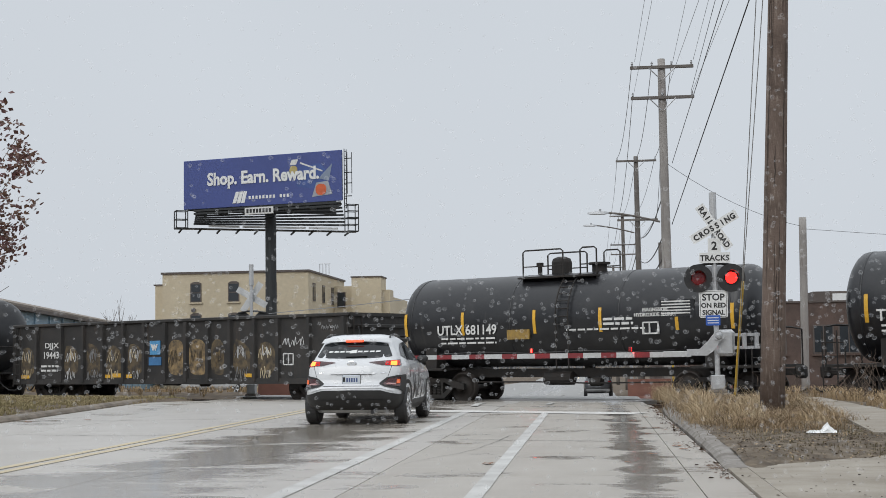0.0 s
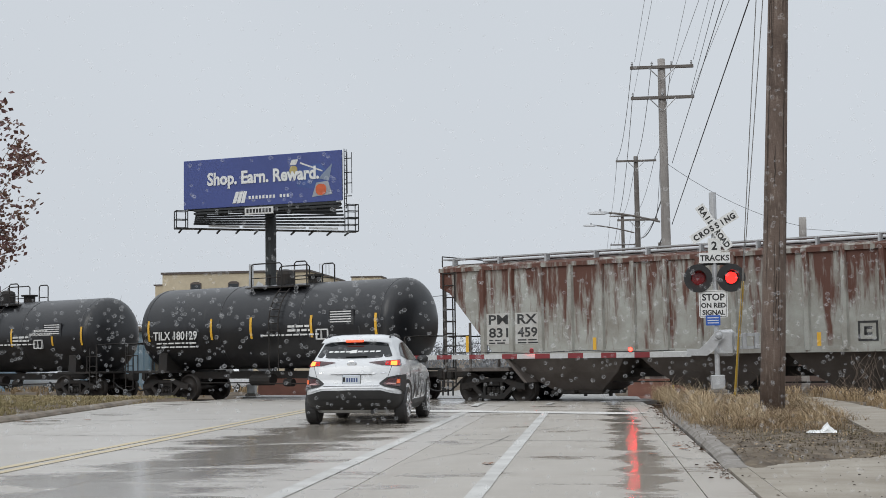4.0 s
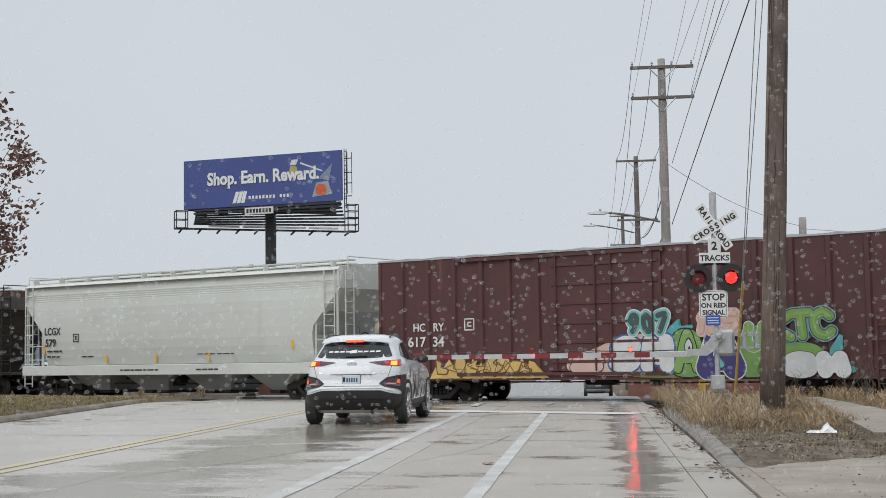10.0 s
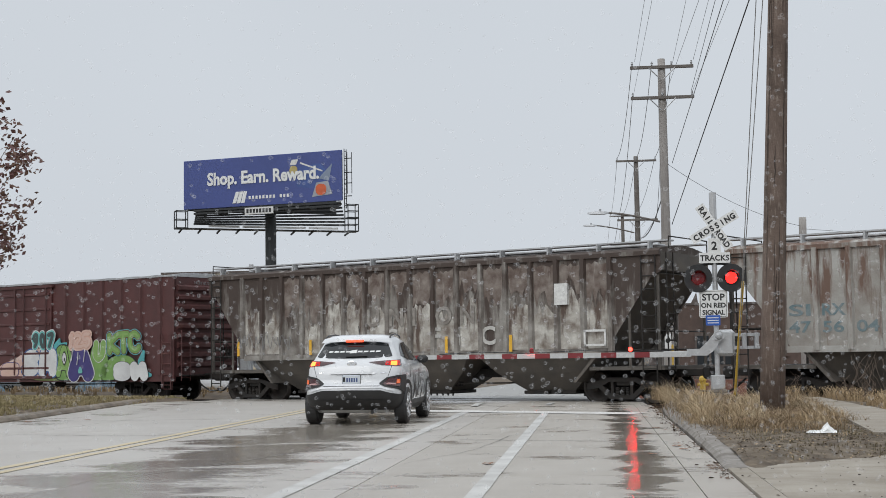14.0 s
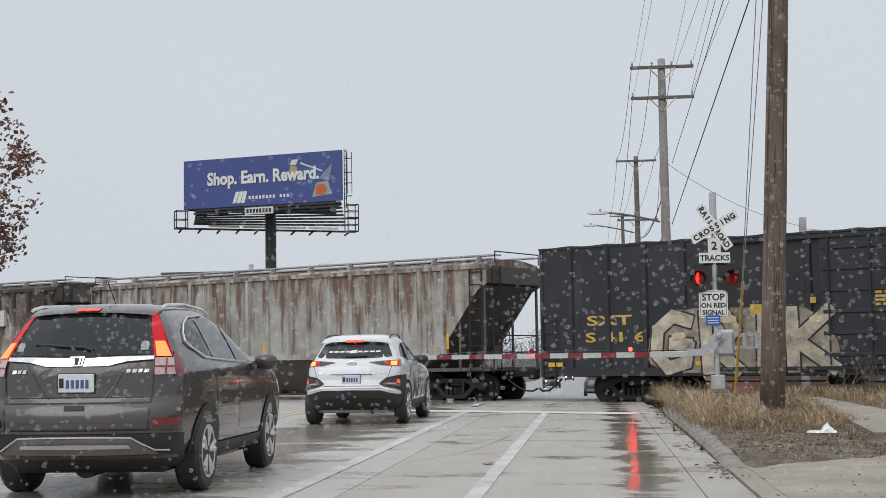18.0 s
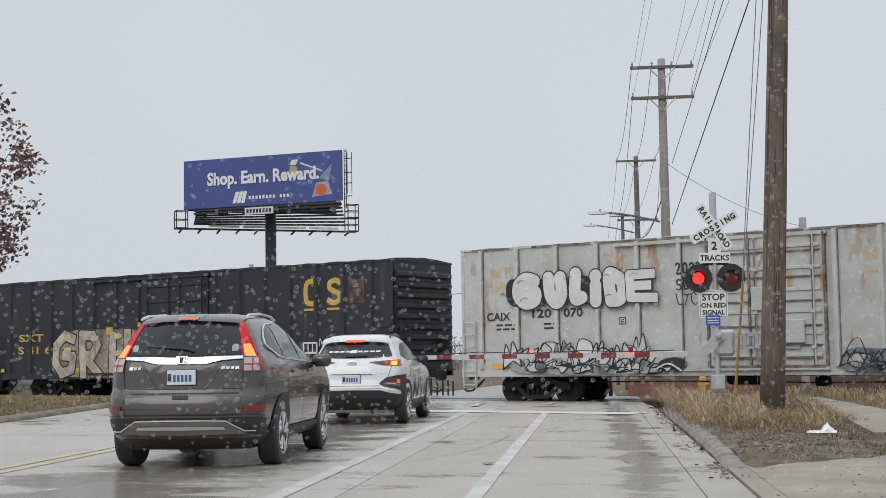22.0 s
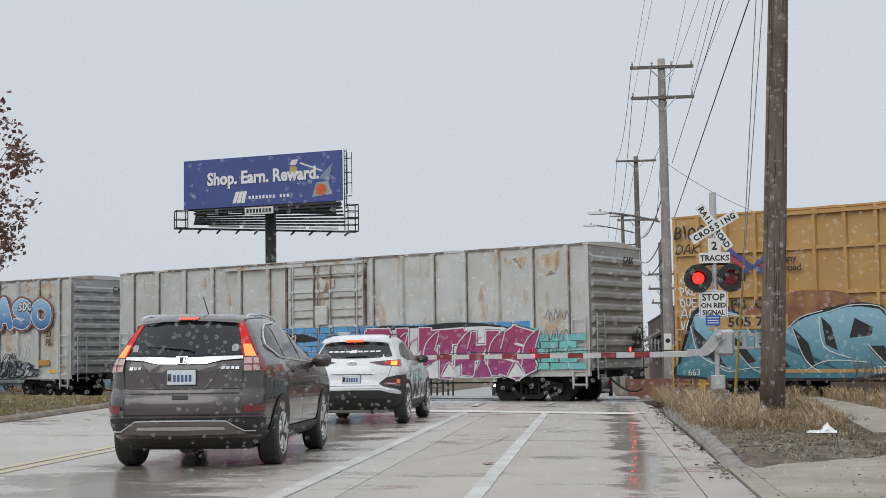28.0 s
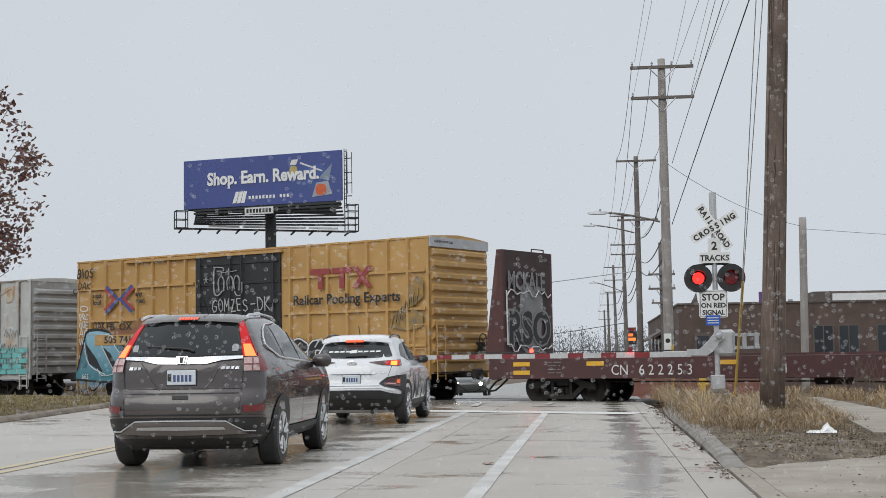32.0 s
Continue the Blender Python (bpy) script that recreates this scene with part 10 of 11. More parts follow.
M_DARKCAR = mat("dark_car_paint", (0.05, 0.052, 0.056), 0.3, 0.3, (0.04, 0.04, 0.042), 1, 0.5, 0, coat=0.8)


def table(rows, z, k):
    for a, b in zip(rows, rows[1:]):
        if z <= b[0]:
            t = 0 if b[0] == a[0] else max(0.0, (z - a[0]) / (b[0] - a[0]))
            return a[k] + (b[k] - a[k]) * t
    return rows[-1][k]


def half_outline(rows, z, n=9):
    """The right half of the body's outline at height z, from the middle of the tail to the middle of the nose."""
    yr, yf, hw = (table(rows, z, k) for k in (1, 2, 3))
    rr, rf = min(0.30, hw * 0.5), min(0.55, hw * 0.7)
    pts = []
    for k in range(4):
        x = (hw * 0.93 - rr) * k / 4
        pts.append((x, yr + 0.055 * (x / hw) ** 2))
    for k in range(n + 1):
        a = radians(90 * k / n)
        pts.append((hw * 0.93 - rr + rr * math.sin(a) * (1 + 0.0), yr + 0.05 + rr * (1 - math.cos(a))))
    y0 = yr + 0.05 + rr
    for k in range(1, 7):
        y = y0 + (yf - rf - y0) * k / 7
        u = min(1.0, (y - y0) / 0.6)
        pts.append((hw * (0.93 + 0.07 * math.sin(u * math.pi / 2)), y))
    for k in range(n + 1):
        a = radians(90 * k / n)
        pts.append((hw - rf + rf * math.cos(a), yf - rf + rf * math.sin(a)))
    pts.append((0.0, yf + 0.03))
    return pts


def car_shell(rows, zs):
    bm = bmesh.new()
    rings = []
    for z in zs:
        h = half_outline(rows, z)
        ring = [(x, y, z) for x, y in h] + [(-x, y, z) for x, y in h[-2:0:-1]]
        rings.append(ring)
    return loft(bm, rings)


def on_tail(rows, x, z, out=0.006):
    """The point of the tail at this distance from the middle, measured along the outline, and this height."""
    h = half_outline(rows, z)
    s, left = (1 if x >= 0 else -1), abs(x)
    for (x0, y0), (x1, y1) in zip(h, h[1:]):
        d = math.hypot(x1 - x0, y1 - y0)
        if left <= d or (x1, y1) == h[-1]:
            t = min(1.0, left / max(d, 1e-6))
            nx, ny = (y1 - y0) / max(d, 1e-6), -(x1 - x0) / max(d, 1e-6)
            return (s * (x0 + (x1 - x0) * t + nx * out), y0 + (y1 - y0) * t + ny * out, z)
        left -= d
    return (0, 0, z)


def on_flank(rows, y, z, side=1, out=0.006):
    h = half_outline(rows, z)[4:-1]
    for (x0, y0), (x1, y1) in zip(h, h[1:]):
        if y <= y1:
            t = 0 if y1 == y0 else max(0.0, (y - y0) / (y1 - y0))
            return (side * (x0 + (x1 - x0) * t + out), y, z)
    return (side * (h[-1][0] + out), y, z)


def quilt(low, top, put, n=10, m=6):
    """A patch that follows the body between a lower and an upper line of points."""
    def at(line, t):
        k = t * (len(line) - 1)
        i = min(int(k), len(line) - 2)
        a, b = line[i], line[i + 1]
        return (a[0] + (b[0] - a[0]) * (k - i), a[1] + (b[1] - a[1]) * (k - i))
    bm = bmesh.new()
    grid = []
    for j in range(m + 1):
        row = []
        for i in range(n + 1):
            a, b = at(low, i / n), at(top, i / n)
            t = j / m
            row.append(bm.verts.new(put(a[0] + (b[0] - a[0]) * t, a[1] + (b[1] - a[1]) * t)))
        grid.append(row)
    for j in range(m):
        for i in range(n):
            bm.faces.new((grid[j][i], grid[j][i + 1], grid[j + 1][i + 1], grid[j + 1][i]))
    return bm


TURNING = []


def car_wheel(car, x, y, r, w, spokes=5, keyed=False):
    side = 1 if x > 0 else -1
    bm = bmesh.new()
    lathe(bm, [(r * 0.66, -w / 2), (r * 0.93, -w / 2), (r, -w * 0.36), (r, w * 0.36), (r * 0.93, w / 2), (r * 0.66, w / 2)], 32, "x")
    wheel = part("wheel", bm, M_TYRE, car, "black tyre on a silver alloy rim", at=pose(x, y, r), smooth=False)
    bm = bmesh.new()
    o = side * w * 0.5
    lathe(bm, [(r * 0.68, o - side * 0.1), (r * 0.68, o + side * 0.004), (r * 0.62, o + side * 0.004), (r * 0.58, o - side * 0.05)], 32, "x")
    lathe(bm, [(r * 0.17, o - side * 0.06), (r * 0.16, o - side * 0.004), (r * 0.05, o)], 14, "x")
    for k in range(spokes):
        for da in (-0.16, 0.16):
            a = 2 * math.pi * k / spokes
            b = a + da
            p0 = Vector((o - side * 0.02, r * 0.12 * math.cos(a), r * 0.12 * math.sin(a)))
            p1 = Vector((o - side * 0.006, r * 0.63 * math.cos(b), r * 0.63 * math.sin(b)))
            rod(bm, p0, p1, 0.024, 6, 0.03)
    part("rim", bm, M_ALLOY, wheel)
    part("brake_disc", lathe(bmesh.new(), [(r * 0.56, o - side * 0.09), (r * 0.56, o - side * 0.07), (r * 0.2, o - side * 0.07)], 20, "x"), M_PLASTIC, wheel)
    if keyed:
        TURNING.append((wheel, (x, y, r)))
    return wheel


def bar_plate(car, rows, z, w=0.31, h=0.155, x=0.0):
    y = half_outline(rows, z + h / 2)[0][1]
    p = part("number_plate", box(bmesh.new(), x - w / 2, x + w / 2, y - 0.025, y - 0.01, z, z + h, 0.006), M_PLATE, car, "white number plate with dark bars")
    for k in range(5):
        part("plate_bar", box(bmesh.new(), x - 0.085 + k * 0.042, x - 0.058 + k * 0.042, y - 0.028, y - 0.026, z + 0.035, z + 0.105), M_PLATE_INK, p)
    part("plate_bar", box(bmesh.new(), x - 0.145, x - 0.105, y - 0.028, y - 0.026, z + 0.04, z + 0.12), M_SIGN_K, p)
    part("plate_frame", box(bmesh.new(), x - w / 2 - 0.008, x + w / 2 + 0.008, y - 0.018, y - 0.006, z - 0.008, z + h + 0.008, 0.004), M_PLASTIC, p)


def sport_utility():
    rows = [(0.24, 0.30, 4.30, 0.78), (0.34, 0.10, 4.46, 0.86), (0.48, 0.02, 4.54, 0.895), (0.68, 0.0, 4.55, 0.91), (0.79, 0.03, 4.55, 0.91), (0.83, 0.075, 4.54, 0.91), (0.92, 0.085, 4.46, 0.908), (1.04, 0.09, 4.25, 0.90), (1.10, 0.10, 3.75, 0.885), (1.18, 0.13, 3.28, 0.85), (1.3, 0.20, 2.98, 0.79), (1.45, 0.30, 2.66, 0.715), (1.54, 0.37, 2.38, 0.655), (1.59, 0.42, 2.15, 0.62), (1.635, 0.52, 1.9, 0.55), (1.66, 0.8, 1.6, 0.40)]
    car = thing("car", "brown-grey compact sport utility car with lit brake lamps", "car")
    zs = sorted(set([r[0] for r in rows] + [0.57, 0.87, 1.24, 1.38, 1.5]))
    part("body", car_shell(rows, zs), M_GREY_CAR, car, "brown-grey metallic body", smooth=True)
    def tail(o=0.008):
        return lambda x, z: on_tail(rows, x, z, o)
    flank = lambda y, z: on_flank(rows, y, z, 1, 0.008)
    flank_l = lambda y, z: on_flank(rows, y, z, -1, 0.008)
    dark_trim = mat("grey_bumper_panel", (0.20, 0.18, 0.17), 0.35, 0.4)
    part("underbody", box(bmesh.new(), -0.68, 0.68, 0.4, 4.2, 0.2, 0.36, 0.04), M_PLASTIC, car)
    part("window_surround", quilt([(-0.66, 1.19), (0, 1.175), (0.66, 1.19)], [(-0.53, 1.555), (0, 1.575), (0.53, 1.555)], tail(0.006), 14, 6), M_PLASTIC, car, smooth=True)
    part("rear_window", quilt([(-0.615, 1.21), (-0.3, 1.2), (0, 1.197), (0.3, 1.2), (0.615, 1.21)], [(-0.50, 1.525), (-0.25, 1.54), (0, 1.545), (0.25, 1.54), (0.50, 1.525)], tail(0.011), 14, 6), M_CAR_GLASS, car, "dark tinted rear window", smooth=True)
    part("wiper", pipe(bmesh.new(), [tail(0.02)(-0.40, 1.30), tail(0.025)(-0.15, 1.285), tail(0.03)(0.05, 1.27), tail(0.03)(0.12, 1.245)], 0.013), M_PLASTIC, car)
    part("spoiler", quilt([(-0.56, 1.545), (-0.3, 1.565), (0, 1.572), (0.3, 1.565), (0.56, 1.545)], [(-0.50, 1.61), (0, 1.64), (0.50, 1.61)], tail(0.055), 14, 4), M_GREY_CAR, car, smooth=True)
    lamp = part("high_brake_lamp", quilt([(-0.10, 1.583), (0.10, 1.583)], [(-0.115, 1.618), (0.115, 1.618)], tail(0.068), 6, 2), M_TAIL_OFF, car, "red high brake lamp with a row of lit dots")
    for k in range(7):
        x = -0.09 + k * 0.03
        part("lamp_dot", quilt([(x - 0.01, 1.59), (x + 0.01, 1.59)], [(x - 0.01, 1.612), (x + 0.01, 1.612)], tail(0.074), 2, 1), M_HIGH_ON, lamp)
    for s in (-1, 1):
        # a tall lens along the pillar, a bright brake cell below it, then the clear cell and the lens round the corner
        lamp = part("tail_lamp", quilt([(s * 0.635, 1.19), (s * 0.80, 1.19)], [(s * 0.535, 1.565), (s * 0.60, 1.57)], tail(0.016), 6, 10), M_TAIL_ON, car, "tall glowing red tail lamp", smooth=True)
        part("lamp_rim", pipe(bmesh.new(), [tail(0.02)(s * x, z) for x, z in ((0.80, 1.19), (0.745, 1.30), (0.69, 1.40), (0.60, 1.57))], 0.007, 5), M_TAIL_OFF, lamp)
        part("brake_lamp", quilt([(s * 0.65, 1.19), (s * 0.785, 1.19)], [(s * 0.615, 1.32), (s * 0.70, 1.32)], tail(0.024), 5, 4), M_BRAKE_ON, lamp, smooth=True)
        part("reverse_lamp", quilt([(s * 0.65, 1.035), (s * 0.83, 1.035)], [(s * 0.645, 1.18), (s * 0.81, 1.18)], tail(0.022), 6, 4), M_TAIL_CLEAR, lamp)
        part("lamp_bar", quilt([(s * 0.65, 1.10), (s * 0.82, 1.10)], [(s * 0.65, 1.112), (s * 0.82, 1.112)], tail(0.026), 4, 1), M_TAIL_OFF, lamp)
        part("lamp_bar", quilt([(s * 0.735, 1.04), (s * 0.747, 1.04)], [(s * 0.735, 1.175), (s * 0.747, 1.175)], tail(0.026), 1, 3), M_TAIL_OFF, lamp)
        part("side_lens", quilt([(s * 0.835, 1.025), (s * 1.05, 1.045)], [(s * 0.805, 1.19), (s * 0.83, 1.25)], tail(0.018), 6, 4), M_TAIL_OFF, lamp)
        part("bumper_reflector", quilt([(s * 0.66, 0.605), (s * 0.93, 0.61)], [(s * 0.66, 0.675), (s * 0.95, 0.68)], tail(0.012), 6, 2), M_TAIL_OFF, car)
        for k in range(4 if s > 0 else 3):
            x = s * 0.5 - 0.085 + k * 0.05
            part("badge", quilt([(x, 1.055), (x + 0.036, 1.055)], [(x + 0.008, 1.085), (x + 0.044, 1.085)], tail(0.012), 2, 1), M_CHROME, car)
    part("chrome_bar", quilt([(-0.635, 1.165), (-0.42, 1.15), (-0.27, 1.115), (0, 1.11), (0.27, 1.115), (0.42, 1.15), (0.635, 1.165)], [(-0.635, 1.195), (-0.4, 1.193), (-0.1, 1.18), (0, 1.18), (0.1, 1.18), (0.4, 1.193), (0.635, 1.195)], tail(0.022), 24, 4), M_CHROME, car, "chrome strip below the rear window", smooth=True)
    e = part("emblem", quilt([(-0.05, 1.115), (0.05, 1.115)], [(-0.062, 1.195), (0.062, 1.195)], tail(0.034), 4, 3), M_CHROME, car)
    part("emblem_field", quilt([(-0.034, 1.125), (0.034, 1.125)], [(-0.044, 1.185), (0.044, 1.185)], tail(0.038), 3, 2), M_PLASTIC, e)
    for s in (-1, 1):
        part("emblem_bar", quilt([(s * 0.022 - 0.008, 1.128), (s * 0.022 + 0.008, 1.128)], [(s * 0.03 - 0.008, 1.183), (s * 0.03 + 0.008, 1.183)], tail(0.042), 1, 2), M_CHROME, e)
    part("plate_recess", quilt([(-0.30, 0.855), (0.30, 0.855)], [(-0.36, 1.0), (-0.28, 1.105), (0.28, 1.105), (0.36, 1.0)], tail(0.003), 8, 4), M_GREY_CAR, car)
    for s in (-1, 1):
        part("recess_edge", pipe(bmesh.new(), [tail(0.006)(s * x, z) for x, z in ((0.24, 0.845), (0.33, 0.95), (0.39, 1.06), (0.45, 1.13))], 0.006, 4), M_GREY_CAR, car)
    bar_plate(car, rows, 0.893)
    part("gate_handle", quilt([(-0.085, 0.745), (0.085, 0.745)], [(-0.085, 0.785), (0.085, 0.785)], tail(0.01), 3, 1), M_PLASTIC, car)
    for z, h in ((0.80, 0.01), (0.575, 0.014), (0.848, 0.006)):
        part("panel_seam", quilt([(-0.64, z), (0.64, z)], [(-0.64, z + h), (0.64, z + h)], tail(0.005), 12, 1), M_PLASTIC, car)
    for s in (-1, 1):
        part("panel_seam", quilt([(s * 0.615, 0.58), (s * 0.625, 0.58)], [(s * 0.645, 1.04), (s * 0.655, 1.04)], tail(0.005), 1, 6), M_PLASTIC, car)
    part("bumper_step", quilt([(-0.95, 0.555), (0, 0.55), (0.95, 0.555)], [(-0.95, 0.572), (0, 0.572), (0.95, 0.572)], tail(0.02), 18, 2), M_GREY_CAR, car, smooth=True)
    part("lower_bumper", quilt([(-1.0, 0.25), (0, 0.25), (1.0, 0.25)], [(-1.0, 0.54), (-0.6, 0.545), (0, 0.547), (0.6, 0.545), (1.0, 0.54)], tail(0.012), 18, 4), M_PLASTIC, car, "black plastic lower bumper", smooth=True)
    part("skid_panel", quilt([(-0.70, 0.375), (0, 0.365), (0.70, 0.375)], [(-0.62, 0.415), (-0.48, 0.515), (0, 0.518), (0.48, 0.515), (0.62, 0.415)], tail(0.024), 18, 3), dark_trim, car, smooth=True)
    part("trim_edge", pipe(bmesh.new(), [on_tail(rows, x, z, 0.03) for x, z in ((-0.78, 0.405), (-0.66, 0.41), (-0.56, 0.47), (-0.48, 0.515), (-0.2, 0.52), (0.2, 0.52), (0.48, 0.515), (0.56, 0.47), (0.66, 0.41), (0.78, 0.405))], 0.010, 6), M_CHROME, car)
    part("skid_trim", quilt([(-0.47, 0.425), (0, 0.42), (0.47, 0.425)], [(-0.45, 0.455), (0, 0.46), (0.45, 0.455)], tail(0.04), 16, 2), M_ALLOY, car, "silver trim across the bumper", smooth=True)
    part("exhaust", rod(bmesh.new(), (-0.05, 0.45, 0.25), (-0.05, 1.0, 0.26), 0.1, 12), M_PLASTIC, car)
    # side windows with a bright surround
    for put, nm in ((flank, "r"), (flank_l, "l")):
        part("side_window", quilt([(0.74, 1.31), (1.05, 1.20), (1.25, 1.185)], [(0.86, 1.44), (1.05, 1.515), (1.25, 1.535)], put, 8, 5), M_CAR_GLASS, car, "dark rear quarter window", smooth=True)
        part("side_window", quilt([(1.29, 1.183), (1.75, 1.165), (2.12, 1.155)], [(1.29, 1.53), (1.75, 1.55), (2.05, 1.55)], put, 8, 5), M_SIDE_GLASS, car, smooth=True)
        part("side_window", quilt([(2.18, 1.153), (2.6, 1.14), (3.05, 1.13)], [(2.12, 1.55), (2.3, 1.545), (2.50, 1.47)], put, 8, 5), M_SIDE_GLASS, car, smooth=True)
        s = 1 if nm == "r" else -1
        o = lambda y, z: on_flank(rows, y, z, s, 0.016)
        loop = [(3.05, 1.115), (2.2, 1.138), (1.25, 1.168), (1.0, 1.185), (0.76, 1.275), (0.70, 1.32), (0.76, 1.40), (0.9, 1.48), (1.1, 1.538), (1.6, 1.565), (2.2, 1.57)]
        part("window_trim", pipe(bmesh.new(), [o(*p) for p in loop], 0.011, 6), M_CHROME, car)
        for y in (1.55, 2.55):
            part("door_handle", quilt([(y, 1.0), (y + 0.2, 1.0)], [(y, 1.035), (y + 0.2, 1.035)], lambda yy, z: on_flank(rows, yy, z, s, 0.03), 4, 2), M_GREY_CAR, car)
        for y in (1.27, 2.15, 3.2):
            part("door_seam", quilt([(y, 0.42), (y + 0.012, 0.42)], [(y, 1.1), (y + 0.012, 1.1)], lambda yy, z: on_flank(rows, yy, z, s, 0.004), 1, 6), M_PLASTIC, car)
        part("sill_cladding", quilt([(0.9, 0.27), (3.6, 0.27)], [(0.9, 0.40), (3.6, 0.40)], lambda yy, z: on_flank(rows, yy, z, s, 0.014), 10, 2), M_PLASTIC, car)
        for yc in (0.95, 3.57):
            bm = bmesh.new()
            c = bm.verts.new(on_flank(rows, yc, 0.36, s, 0.01))
            arc = [bm.verts.new(on_flank(rows, yc + 0.42 * math.cos(a), 0.36 + 0.42 * math.sin(a), s, 0.01)) for a in [math.pi * k / 16 for k in range(17)]]
            base = [bm.verts.new(on_flank(rows, yc + 0.42 * u, 0.26, s, 0.01)) for u in (-1, 1)]
            ring = [base[1]] + arc + [base[0]]
            for p, q in zip(ring, ring[1:]):
                bm.faces.new((c, p, q))
            part("wheel_arch", bm, M_PLASTIC, car)
        part("roof_rail", pipe(bmesh.new(), [(s * 0.575, 0.58, 1.605), (s * 0.565, 0.78, 1.64), (s * 0.55, 1.4, 1.668), (s * 0.53, 2.1, 1.65), (s * 0.53, 2.3, 1.61)], 0.017, 6), M_CHROME, car)
        bm = bmesh.new()
        box(bm, s * 1.0 - 0.12, s * 1.0 + 0.11, 2.9, 3.03, 1.05, 1.21, 0.045)
        rod(bm, (s * 0.84, 2.97, 1.1), (s * 0.95, 2.95, 1.12), 0.03, 6)
        part("door_mirror", bm, M_GREY_CAR, car, smooth=True)
    part("aerial", rod(bmesh.new(), (0.12, 0.75, 1.66), (0.10, 0.6, 1.84), 0.006, 5), M_PLASTIC, car)
    for x in (-0.79, 0.79):
        car_wheel(car, x, 0.95, 0.345, 0.225, 5, True)
        car_wheel(car, x, 3.57, 0.345, 0.225, 5, True)
    for x, z in ((-0.545, 1.245), (0.545, 1.245)):
        part("sticker", quilt([(x - 0.03, z), (x + 0.03, z)], [(x - 0.035, z + 0.05), (x - 0.02, z + 0.075), (x + 0.02, z + 0.075), (x + 0.035, z + 0.05)], lambda a, b: on_tail(rows, a, b, 0.014), 6, 3), mat("faded_sticker", (0.42, 0.43, 0.44), 0.5, 0, (0.15, 0.15, 0.16), 40, 1.0, 0), car)
    return car


